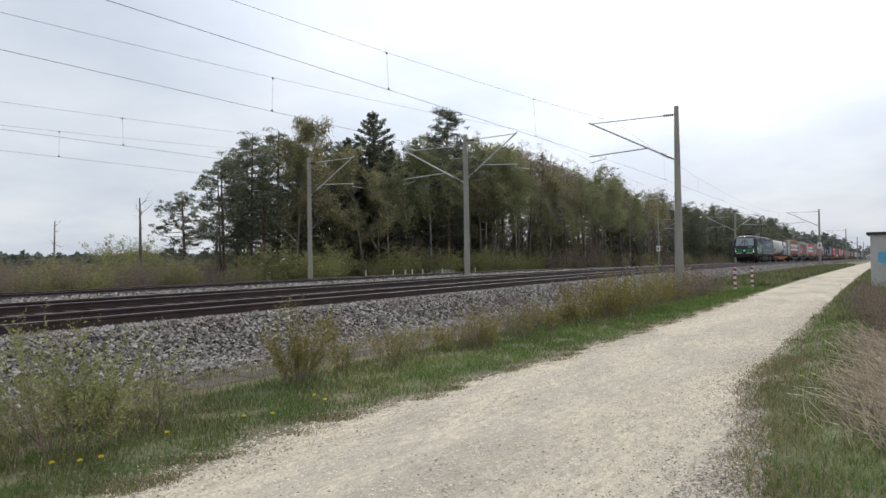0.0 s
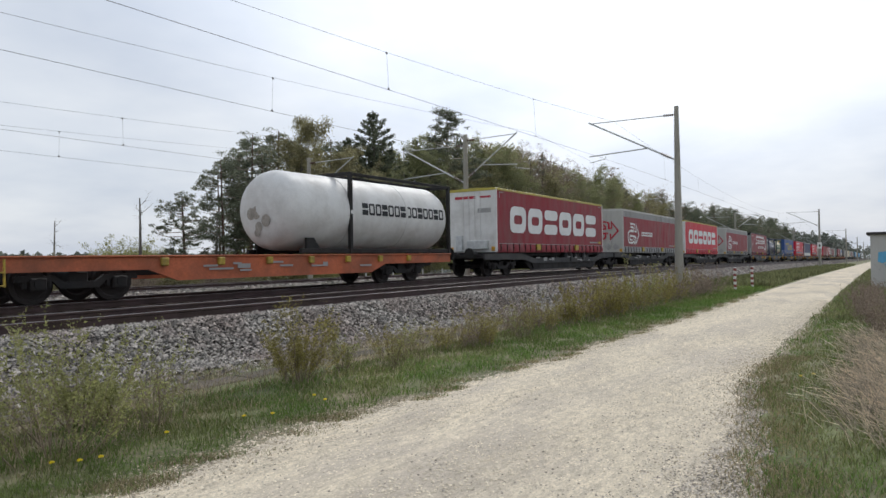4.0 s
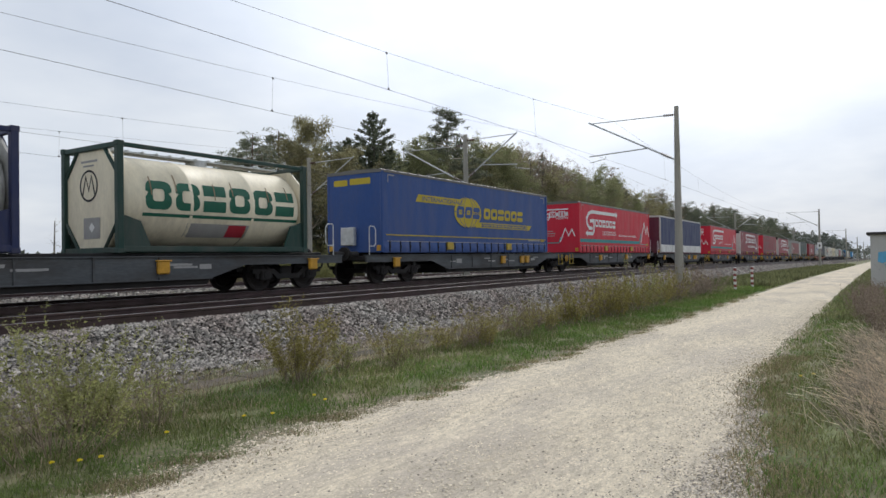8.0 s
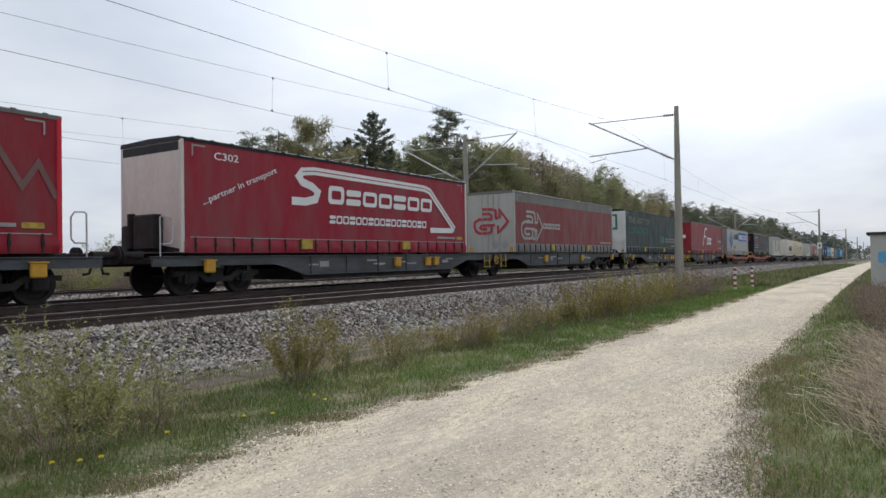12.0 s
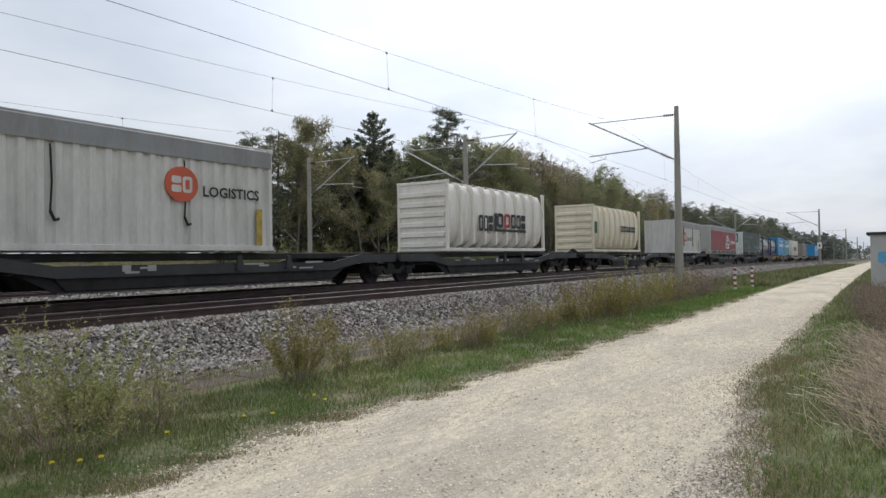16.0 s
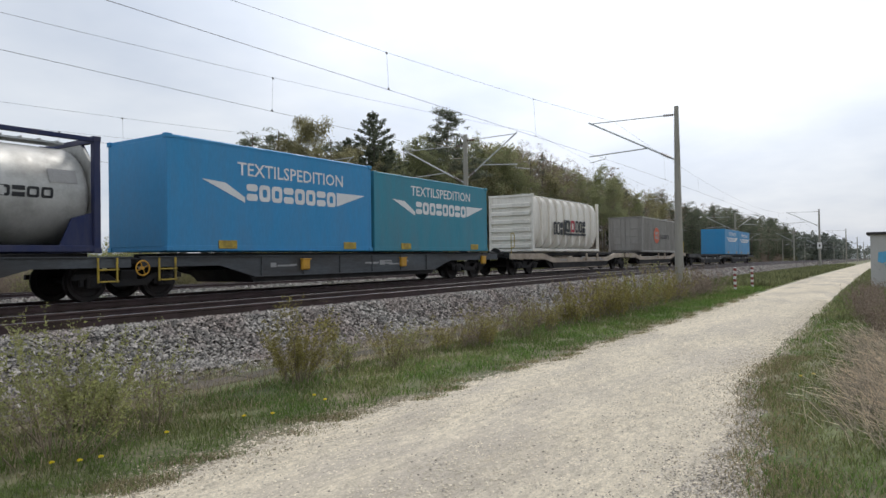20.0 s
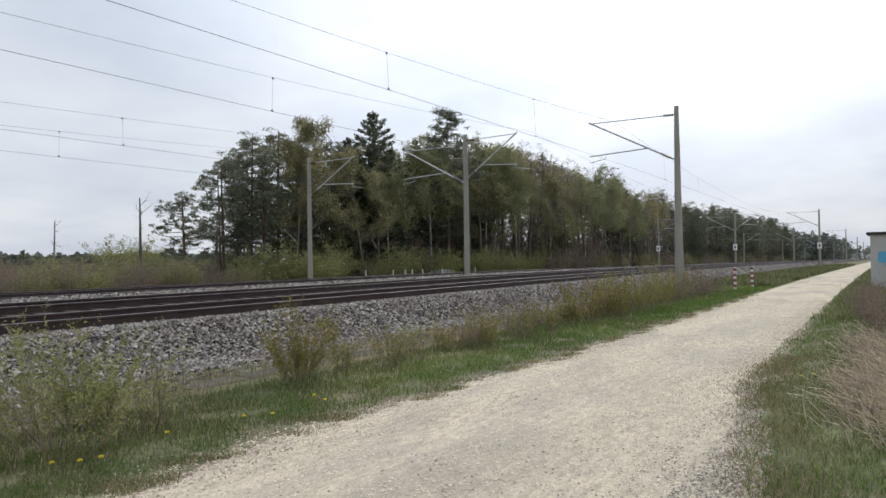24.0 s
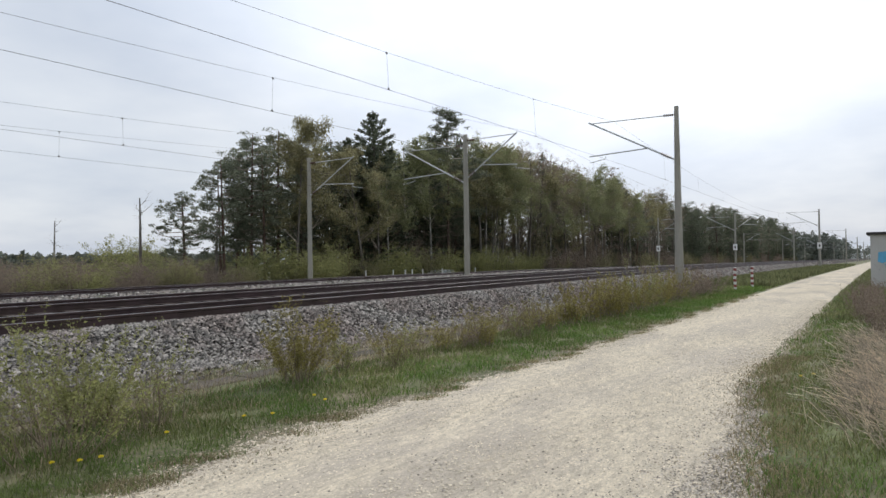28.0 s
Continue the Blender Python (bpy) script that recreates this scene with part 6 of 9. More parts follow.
def make_loco(x12):
    t = thing("electric_locomotive", "slate blue and green electric freight locomotive with coloured side panel", "locomotive")
    # body shell: rings of plan outlines at each height
    vs, ring = [], []
    ys = [math.sin(math.pi / 2 * k / 9) for k in range(-9, 10)]
    for z in LOCO_Z:
        w, f = loco_half(z)
        pts = [(loco_nose(u * w, z), u * w) for u in ys]
        back = [(-x, y) for x, y in reversed(pts)]
        row = pts + back
        ring.append(len(row))
        vs += [(x, y, z) for x, y in row]
    n = ring[0]
    s = Shape()
    fs, ks = [], []
    for i in range(len(LOCO_Z) - 1):
        zm = (LOCO_Z[i] + LOCO_Z[i + 1]) / 2
        for k in range(n):
            fs.append((i * n + k, i * n + (k + 1) % n, (i + 1) * n + (k + 1) % n, (i + 1) * n + k))
            ks.append(1 if zm < 1.2 else 0)
    fs.append(tuple(range((len(LOCO_Z) - 1) * n, len(LOCO_Z) * n)))
    fs.append(tuple(reversed(range(n))))
    ks += [0, 1]
    s.v, s.f, s.k = vs, fs, ks
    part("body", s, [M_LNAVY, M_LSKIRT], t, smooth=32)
    # roof cowling with vents
    for a, b in ((-5.9, -4.7), (-4.65, -3.1), (-3.05, 0.2), (0.25, 3.2), (3.25, 5.9), (5.95, 7.2)):
        part("roof_panel", Shape().prism([(-1.42, 3.28), (-1.27, 3.52), (-0.85, 3.76), (0, 3.84), (0.85, 3.76), (1.27, 3.52), (1.42, 3.28)], "x", a, b), M_LROOF, t)
    for a in (-4.4, 5.0, -1.0):
        v = Shape()
        for k in range(6):
            v.box(a + k * 0.2, a + k * 0.2 + 0.13, -1.40, -1.25, 3.36, 3.50)
        part("roof_grille", v, M_BLACK, t)
    part("roof_edge", Shape().box(-5.9, 7.2, -1.48, -1.36, 3.20, 3.29, 0.02), M_BLACK, t)
    d = Decals(t, 1.5)
    # green field with the cut line, white wedge, emblem
    d.side("green_field", [[(-8.0, 1.30), (-6.15, 1.30), (-6.15, 2.56), (-6.3, 2.56), (-7.3, 1.95), (-8.0, 1.95)], [(-6.15, 1.30), (-5.45, 2.10), (-5.45, 2.55), (-6.15, 2.56)],
                           [(-5.45, 2.10), (-2.86, 2.10), (-2.72, 2.50), (-5.45, 2.55)], [(-2.86, 2.10), (-2.4, 1.28), (-2.16, 1.40), (-2.72, 2.50)], [(-2.4, 1.28), (7.98, 1.28), (7.98, 1.40), (-2.16, 1.40)]], M_LGREEN)
    d.side("lower_panel", [[(-2.13, 1.42), (7.98, 1.42), (7.98, 1.70), (-2.27, 1.70)]], M_LLOW)
    d.layer(1)
    d.side("white_wedge", [[(-7.98, 2.06), (-7.10, 3.0), (-7.85, 2.06)], [(-7.98, 2.06), (-7.85, 2.06), (-7.65, 2.0), (-7.05, 2.0), (-7.32, 1.80), (-7.98, 1.80)]], M_CLEANWHITE, "white wedge stripe")
    d.side("white_emblem", [[(-5.42, 1.72), (-5.15, 2.02), (-4.62, 2.02), (-4.62, 1.42), (-5.15, 1.42)]], M_CLEANWHITE, "white arrow-shaped emblem")
    d.layer(2)
    d.side("emblem_bar", [rr(-5.12, -4.88, 1.86, 1.92, 0.01), rr(-5.12, -4.88, 1.70, 1.75, 0.01), rr(-5.12, -4.88, 1.53, 1.58, 0.01)], M_LNAVY)
    # coloured advertising panel
    x0, x1 = -3.0, 7.95
    stops = [0.0, 0.12, 0.3, 0.42, 0.58, 0.66, 0.78, 1.0]
    reds, greens, blues = [0.05, 0.045, 0.04, 0.055, 0.06, 0.10, 0.25, 0.27], [0.03, 0.045, 0.10, 0.17, 0.14, 0.16, 0.32, 0.31], [0.17, 0.22, 0.27, 0.30, 0.24, 0.16, 0.06, 0.07]
    n = 26
    d.layer(0)
    for i in range(n):
        u = (i + 0.5) / n
        c = tuple(float(np.interp(u, stops, q)) for q in (reds, greens, blues))
        a, b = x0 + (x1 - x0) * i / n, x0 + (x1 - x0) * (i + 1) / n
        c = tuple(0.72 * q + 0.012 for q in c)
        m = mat("side_panel_print", c, 0.5, 0, 0.10, 0.9, 0.03, 20, dirt=(0.07, 0.065, 0.06), dirt_amount=0.45, dirt_scale=0.9)
        cut = lambda x: max(1.92, 1.92 + (x0 + 0.6 - x) * 1.8)
        d.side("colour_panel", [[(a, cut(a)), (b, cut(b)), (b, 3.0), (a, 3.0)]], m)
    d.layer(1)
    d.side("pale_stripe", [[(-2.27, 1.70), (7.98, 1.72), (7.98, 1.90), (-2.40, 1.92)]], M_DUSTSTRIPE, "pale dusty stripe")
    d.text("CARGO", 0.1, 2.44, 0.26, M_CLEANWHITE, width=1.35)
    d.side("brand_print", [rr(-1.9, -1.2, 2.45, 2.50, 0.01), rr(-1.7, -1.15, 2.56, 2.61, 0.01), rr(-1.5, -1.1, 2.67, 2.72, 0.01)], M_CLEANWHITE)
    d.ring_bars("brand_print", -1.0, 0.0, 2.45, 2.70, 3, M_PRINT_BLUE, 0.05, 0.28)
    d.text("Connected", 2.05, 2.62, 0.22, M_CLEANWHITE, width=1.9)
    d.text("Mobility", 3.1, 2.3, 0.22, M_CLEANWHITE, width=1.6)
    d.stroke("drawn_car", [(-2.0, 2.15), (-1.6, 2.28), (-1.3, 2.35), (-0.9, 2.33), (-0.6, 2.2), (-0.4, 2.15)], 0.03, M_PRINT_GREY)
    d.stroke("drawn_car", [(-0.1, 2.12), (0.3, 2.24), (0.8, 2.26), (1.3, 2.12)], 0.03, M_PRINT_GREY)
    d.stroke("mountain_emblem", [(5.1, 2.32), (5.7, 2.72), (6.4, 2.74), (6.5, 2.45), (5.4, 2.42)], 0.06, M_PRINT_DKGREEN)
    d.ring_bars("brand_print", 4.9, 6.5, 2.15, 2.28, 7, M_PRINT_DKGREEN, 0, 0.25)
    # doors with windows and grab rails
    for xc in (-6.5, 6.9):
        dr = part("cab_door", Shape().box(xc - 0.34, xc + 0.34, -1.513, -1.50, 1.52, 3.1, 0.004), M_LGREEN if xc < 0 else M_LNAVY, t)
        part("door_window", Shape().box(xc - 0.20, xc + 0.20, -1.520, -1.505, 2.45, 3.02, 0.004), M_DARKGLASS, dr)
        part("window_frame", Shape().box(xc - 0.34, xc + 0.34, -1.516, -1.508, 2.5, 3.1), M_LNAVY, dr)
        for gx in (xc - 0.45, xc + 0.45):
            part("grab_rail", Shape().tube([(gx, -1.5, 1.22), (gx, -1.57, 1.28), (gx, -1.57, 2.72), (gx, -1.5, 2.78)], 0.018, 6), M_GALV, t)
        s = Shape().box(xc - 0.22, xc - 0.18, -1.5, -1.44, 0.4, 1.0).box(xc + 0.18, xc + 0.22, -1.5, -1.44, 0.4, 1.0)
        for z in (0.42, 0.62, 0.82):
            s.box(xc - 0.22, xc + 0.22, -1.52, -1.35, z, z + 0.03)
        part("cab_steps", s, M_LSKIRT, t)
    part("side_mirror", Shape().box(-5.75, -5.62, -1.60, -1.5, 2.75, 2.95, 0.02), M_BLACK, t)
    # nose fields: windscreen, wipers, headlamps, grilles
    part_ws = loco_patch([(1.14, 2.33), (-1.14, 2.33), (-1.04, 3.36), (1.04, 3.36)], "windscreen", M_GLASS, t, 0.012, "raked two-pane windscreen", 10)
    loco_patch([(1.27, 2.24), (-1.27, 2.24), (-1.14, 3.43), (1.14, 3.43)], "windscreen_surround", M_BLACK, t, 0.006, "", 10)
    loco_patch([(0.03, 2.33), (-0.03, 2.33), (-0.03, 3.36), (0.03, 3.36)], "windscreen_post", M_BLACK, t, 0.016)
    s = Shape()
    for y0, y1 in ((0.62, 0.06), (-0.62, -0.06)):
        pts = [(loco_nose(y0 + (y1 - y0) * k / 5, 2.3 + 0.75 * k / 5) - 0.05, y0 + (y1 - y0) * k / 5, 2.3 + 0.75 * k / 5) for k in range(6)]
        s.tube(pts, 0.02, 5)
        s.tube([(p[0] - 0.01, p[1] * 0.55 + 0.12 * (1 if y0 > 0 else -1), p[2] + 0.08) for p in pts[1:]], 0.025, 5)
    part("wiper", s, M_BLACK, t)
    loco_patch([(0.17, 3.47), (-0.17, 3.47), (-0.13, 3.60), (0.13, 3.60)], "top_lamp", M_LENS, t, 0.01)
    loco_patch([(0.06, 3.50), (-0.06, 3.50), (-0.05, 3.57), (0.05, 3.57)], "top_lamp_glow", M_LAMP, t, 0.016)
    for sy in (-1, 1):
        loco_patch([(sy * 1.36, 1.42), (sy * 1.02, 1.42), (sy * 1.02, 1.98), (sy * 1.36, 1.98)][::1 if sy > 0 else -1] if sy > 0 else [(sy * 1.02, 1.42), (sy * 1.36, 1.42), (sy * 1.36, 1.98), (sy * 1.02, 1.98)], "headlamp_housing", M_LENS, t, 0.01)
        part("headlamp", Shape().lathe([(0.0, 0.075), (-0.02, 0.06), (-0.03, 0.0)], (loco_nose(sy * 1.12, 1.56) - 0.012, sy * 1.12, 1.56), "x", 12), M_LAMP, t, "lit white headlamp")
        part("upper_lamp", Shape().lathe([(0.0, 0.10), (-0.02, 0.085), (-0.028, 0.0)], (loco_nose(sy * 1.12, 1.82) - 0.012, sy * 1.12, 1.82), "x", 12), M_GALV, t)
        for k in range(4):
            z = 1.42 + k * 0.13
            loco_patch([(max(sy * 0.28, sy * 0.98), z), (min(sy * 0.28, sy * 0.98), z), (min(sy * 0.28, sy * 0.98), z + 0.10), (max(sy * 0.28, sy * 0.98), z + 0.10)], "nose_grille", M_LGREEN, t, 0.012)
        loco_patch([(max(sy * 0.28, sy * 1.0), 1.30), (min(sy * 0.28, sy * 1.0), 1.30), (min(sy * 0.28, sy * 1.0), 1.37), (max(sy * 0.28, sy * 1.0), 1.37)], "white_nose_line", M_CLEANWHITE, t, 0.012)
    loco_patch([(0.13, 1.56), (-0.13, 1.56), (-0.13, 1.76), (0.13, 1.76)], "white_emblem", M_CLEANWHITE, t, 0.014)
    loco_patch([(-0.45, 2.10), (-0.85, 2.10), (-0.85, 2.16), (-0.45, 2.16)], "number_bar", M_CLEANWHITE, t, 0.014)
    # front beam, buffers, plough
    for sx in (-1, 1):
        a, b = sorted((sx * 8.42, sx * 8.82))
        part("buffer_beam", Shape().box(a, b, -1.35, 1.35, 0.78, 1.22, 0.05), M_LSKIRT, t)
        make_buffers(t, sx * 8.78, sx)
        pl = Shape().prism([(sx * 7.65, 0.70), (sx * 8.42, 0.70), (sx * 8.22, 0.2), (sx * 7.75, 0.2)], "y", -1.0, 1.0)
        part("snow_plough", pl, M_BLACK, t)
        s = Shape()
        for yy in (-0.5, -0.3, 0.3, 0.5):
            s.tube([(sx * 8.82, yy, 0.95), (sx * 8.99, yy, 0.8), (sx * 8.97, yy, 0.5), (sx * 8.85, yy, 0.42)], 0.025, 5)
        part("brake_hose", s, M_RUBBER, t)
        a, b = sorted((sx * 7.4, sx * 8.2))
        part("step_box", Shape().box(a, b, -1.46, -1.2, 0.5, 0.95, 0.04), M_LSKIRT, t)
    # underframe
    for x in (-4.75, 4.75):
        bg = part("bogie", Shape().prism([(-2.2, 0.45), (-2.2, 0.8), (2.2, 0.8), (2.2, 0.45), (1.0, 0.45), (0.6, 0.32), (-0.6, 0.32), (-1.0, 0.45)], "y", -1.32, -1.18).prism([(-2.2, 0.45), (-2.2, 0.8), (2.2, 0.8), (2.2, 0.45)], "y", 1.18, 1.32), M_LSKIRT, t, "dusty grey locomotive bogie, darkened for underfloor shade")
        bg.matrix_basis = Matrix.Translation((x, 0, 0))
        for sx in (-1.5, 1.5):
            for sy in (-0.75, 0.75):
                w = part("wheel", WHEEL, None, bg)
                w.matrix_basis = Matrix.Translation((sx, sy, 0.62)) @ (Matrix.Rotation(math.pi, 4, "Z") if sy > 0 else Matrix()) @ Matrix.Diagonal((1.34, 1, 1.34, 1))
            part("axle_box", Shape().box(sx - 0.22, sx + 0.22, -1.42, -1.2, 0.42, 0.82, 0.05).cyl((sx, -1.46, 0.6), (sx, -1.4, 0.6), 0.13, n=12), M_LSKIRT, bg)
            for dx in (-0.36, 0.36):
                part("spring", Shape().cyl((sx + dx, -1.3, 0.5), (sx + dx, -1.3, 0.85), 0.1, n=10), M_BLACK, bg)
        part("damper", Shape().cyl((-0.5, -1.4, 0.72), (0.7, -1.4, 0.78), 0.05, n=8), M_LROOF, bg)
    rng = random.Random(4)
    x = -2.3
    while x < 2.2:
        w = rng.uniform(0.45, 0.9)
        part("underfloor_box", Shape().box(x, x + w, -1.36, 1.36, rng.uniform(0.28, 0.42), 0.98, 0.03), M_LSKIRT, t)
        x += w + 0.08
    d.layer(0)
    s = Shape()
    for x in (-7.25, -1.55, -1.05, 2.8, 3.3, 7.6):
        s.cyl((x, -1.515, 1.13), (x, -1.49, 1.13), 0.07, n=12)
    part("filler_cap", s, M_BLACK, t)
    # pantographs: one folded over the leading end, one raised near the trailing end
    def roof_insulators(xs):
        s = Shape()
        for x in xs:
            for y in (-0.55, 0.55):
                for k in range(3):
                    s.cyl((x, y, 3.74 + k * 0.07), (x, y, 3.79 + k * 0.07), 0.08, 0.06, 8)
        part("roof_insulator", s, M_INSUL, t)
    roof_insulators((-6.6, -4.9, 5.2, 6.4))
    s = Shape()
    s.box(-6.7, -4.7, -0.62, -0.56, 3.84, 3.89).box(-6.7, -4.7, 0.56, 0.62, 3.84, 3.89).box(-6.7, -6.62, -0.6, 0.6, 3.84, 3.89).box(-4.8, -4.7, -0.6, 0.6, 3.84, 3.89)
    s.tube([(-4.85, 0, 3.92), (-6.75, 0, 3.95)], 0.04, 6).tube([(-6.75, -0.45, 3.96), (-4.9, -0.25, 4.0)], 0.022, 6).tube([(-6.75, 0.45, 3.96), (-4.9, 0.25, 4.0)], 0.022, 6)
    for x in (-5.1, -4.8):
        s.tube([(x, -0.95, 3.93), (x, -0.75, 4.03), (x, 0.75, 4.03), (x, 0.95, 3.93)], 0.026, 6)
    part("folded_pantograph", s, M_BLACK, t, "folded black pantograph")
    s = Shape()
    s.box(4.9, 6.7, -0.62, -0.54, 3.93, 3.99).box(4.9, 6.7, 0.54, 0.62, 3.93, 3.99).box(4.9, 5.0, -0.6, 0.6, 3.93, 3.99).box(6.6, 6.7, -0.6, 0.6, 3.93, 3.99)
    s.tube([(5.2, 0, 4.0), (6.55, 0, 4.75)], 0.045, 6)
    s.tube([(5.6, 0.1, 4.0), (6.6, 0.1, 4.68)], 0.02, 5)
    s.tube([(6.55, 0, 4.75), (4.75, -0.3, 5.42)], 0.03, 6).tube([(6.55, 0, 4.75), (4.75, 0.3, 5.42)], 0.03, 6)
    for x in (4.6, 4.95):
        s.tube([(x, -0.95, 5.30), (x, -0.72, 5.48), (x, 0.72, 5.48), (x, 0.95, 5.30)], 0.028, 6)
    s.box(4.6, 4.95, -0.34, -0.3, 5.42, 5.46).box(4.6, 4.95, 0.3, 0.34, 5.42, 5.46)
    part("raised_pantograph", s, M_BLACK, t, "raised black pantograph touching the wire")
    part("roof_gear", Shape().box(3.4, 4.2, -0.5, 0.5, 3.8, 3.98, 0.03).cyl((2.6, -0.4, 3.8), (2.6, -0.4, 4.1), 0.08, n=8).cyl((2.2, 0.3, 3.8), (2.2, 0.3, 4.08), 0.08, n=8).tube([(-5.6, 0.2, 4.0), (-3, 0.2, 4.05), (2.2, 0.2, 4.05)], 0.02, 5), M_BLACK, t)
    return moving(t, x12)


make_loco(-229.25)

# --- the wagons, in their order behind the locomotive (leading end at 12 s)
def make_flat_wagon():
    length = 18.5
    w = thing("container_wagon", "orange four-axle container flat wagon, rusty and dirty", "freight wagon", group="wagons of the goods train")
    for sy in (-1, 1):
        y0, y1 = sorted((sy * 1.2, sy * 1.28))
        part("side_beam", Shape().prism([(0.62, 1.0), (0.62, 0.7), (4.6, 0.7), (5.4, 0.42), (12.9, 0.42), (13.7, 0.7), (length - 0.62, 0.7), (length - 0.62, 1.0)], "y", y0, y1), M_WAGON_ORANGE, w)
    for x in np.linspace(1.0, length - 1.0, 9):
        part("cross_beam", Shape().box(x - 0.1, x + 0.1, -1.2, 1.2, 0.75, 0.98, 0.02), M_WAGON_ORANGE, w)
    part("centre_sill", Shape().box(0.62, length - 0.62, -0.3, 0.3, 0.55, 0.97, 0.02), M_BLACK, w)
    part("deck_edge", Shape().box(0.62, length - 0.62, -1.34, -1.14, 1.0, 1.04, 0.01).box(0.62, length - 0.62, 1.14, 1.34, 1.0, 1.04, 0.01), M_WAGON_ORANGE, w)
    for x in (3.1, 15.0):
        make_bogie(w, x)
    make_buffers(w, 0.62, -1)
    make_buffers(w, length - 0.62, 1)
    s = Shape()
    for x in np.linspace(5.0, length - 3.5, 7):
        s.box(x - 0.1, x + 0.1, -1.38, -1.28, 0.78, 0.98, 0.02)
    part("lashing_point", s, M_YELLOW, w)
    fittings(w, 0.62, length - 0.62, 4.0, 4.0, random.Random(8), ())
    ladder(w, 1.2)
    hand_loop(w, 0.8, 1, M_WAGON_ORANGE)
    return w


moving(make_flat_wagon(), -219.4)
GREYS = "blue-grey articulated pocket wagon, dusty, with yellow fittings"
DARKS = "black articulated pocket wagon with white stencils"
wagon_dark = make_double_wagon(34.75, M_WAGON_DARK, DARKS, 1)
moving(wagon_dark, -199.4)
moving(copy_thing(wagon_dark, Matrix()), -164.6)
wagon_grey = make_double_wagon(34.75, M_WAGON_GREY, GREYS, 2, loops=M_GALV)
moving(wagon_grey, -129.9)
for x in (-95.15, -60.35, -25.6, 9.15, 43.9):
    moving(copy_thing(wagon_grey, Matrix()), x)
moving(make_double_wagon(35.6, M_WAGON_ORANGE, "orange articulated pocket wagon, rusty and dusty", 3, joint=17.3), 78.65)
moving(make_double_wagon(34.7, M_WAGON_DARK, DARKS, 4, joint=17.4), 114.3)
moving(make_double_wagon(33.2, M_WAGON_DARK, DARKS, 5, joint=16.1), 149.05)
moving(make_double_wagon(35.0, M_WAGON_DARK, DARKS, 6, joint=17.4), 182.3)
moving(make_double_wagon(34.6, M_WAGON_GREY, GREYS, 7, joint=16.5), 217.35)
moving(make_double_wagon(34.2, M_WAGON_CREAM, "dirty cream articulated container wagon", 9, joint=17.1, loops=M_YELLOW), 252.0)
moving(make_double_wagon(36.2, M_WAGON_DARK, DARKS, 10, joint=17.8), 286.25)


# --- the loads
def white_drum_tank(x12):
    t = thing("tank_container", "white drum-shaped tank swap body with dark ring frames", "tank container", group="tank containers on the goods train")
    r, zc = 1.25, 2.42
    part("barrel", Shape().lathe([(-2.75, 0.0), (-2.72, 0.7), (-2.62, 1.0), (-2.4, 1.17), (-2.15, r), (0.0, r), (0.02, r + 0.015), (0.1, r + 0.015), (0.12, r), (3.1, r), (3.12, r + 0.015), (3.2, r + 0.015), (3.22, r), (5.6, r), (5.9, 1.15), (6.05, 0.8), (6.1, 0)], (0, 0, zc), "x", 40), M_WHITE, t, smooth=35)
    for x in (0.05, 6.0):
        s = Shape()
        for sy in (-1, 1):
            s.box(x - 0.07, x + 0.07, sy * 1.2 - 0.06, sy * 1.2 + 0.06, 1.08, 3.72, 0.01)
        s.box(x - 0.06, x + 0.06, -1.2, 1.2, 3.62, 3.74, 0.01).box(x - 0.06, x + 0.06, -1.2, 1.2, 1.08, 1.2, 0.01)
        part("end_frame", s, M_BLACK, t)
    part("base_rail", Shape().box(-2.2, 6.0, -1.22, -1.1, 1.08, 1.22, 0.01).box(-2.2, 6.0, 1.1, 1.22, 1.08, 1.22, 0.01), M_BLACK, t)
    part("saddle", Shape().prism([(-1.9, 1.08), (-1.9, 1.55), (-1.6, 1.55), (-1.2, 1.08)], "y", -1.15, -1.05).prism([(-1.9, 1.08), (-1.9, 1.55), (-1.6, 1.55), (-1.2, 1.08)], "y", 1.05, 1.15), M_BLACK, t)
    part("top_rail", Shape().box(0.1, 6.0, -1.23, -1.15, 3.62, 3.72, 0.01).box(0.1, 6.0, 1.15, 1.23, 3.62, 3.72, 0.01).box(0.1, 6.0, -0.3, 0.3, 3.68, 3.72), M_BLACK, t)
    on_barrel(t, zc, r, 0.6, 5.6, 2.35, 2.75, M_PRINT_BLACK, "brand_print", n=14, stroke=0.24)
    rust = mat("grey_brown_residue", (0.33, 0.30, 0.26), 0.8, 0, 0.3, 3, 0.2, 20)
    s = Shape()
    rng = random.Random(5)
    for k in range(6):
        y, z, q = rng.uniform(-0.3, 0.4), rng.uniform(1.7, 2.5), rng.uniform(0.1, 0.2)
        s.lathe([(-2.745, 0), (-2.742, q)], (0, y, z), "x", 10)
    part("residue_stain", s, rust, t, "grey-brown residue on the tank end")
    return moving(t, x12)


white_drum_tank(-207.5)
trailer_red_white(-197.6, 2)
trailer_silver_red(-180.0, 12)
trailer_red_white(-163.3, 3)
trailer_silver_red(-145.0, 13)
trailer_road_brand(-128.3, "C403", 14)
t, zc, r = make_tank(-111.42, "white and slate-blue tank container in a dark blue frame", M_FRAMEBLUE, M_STEEL)
moving(t, -111.42)
on_barrel(t, zc, r, 0.75, 5.3, 1.85, 3.0, M_TANKBLUE, "cladding_band", "slate-blue cladding band")
on_barrel(t, zc, r, 1.1, 5.3, 2.45, 2.68, M_CLEANWHITE, "brand_print", n=13, lift=0.014, stroke=0.22)
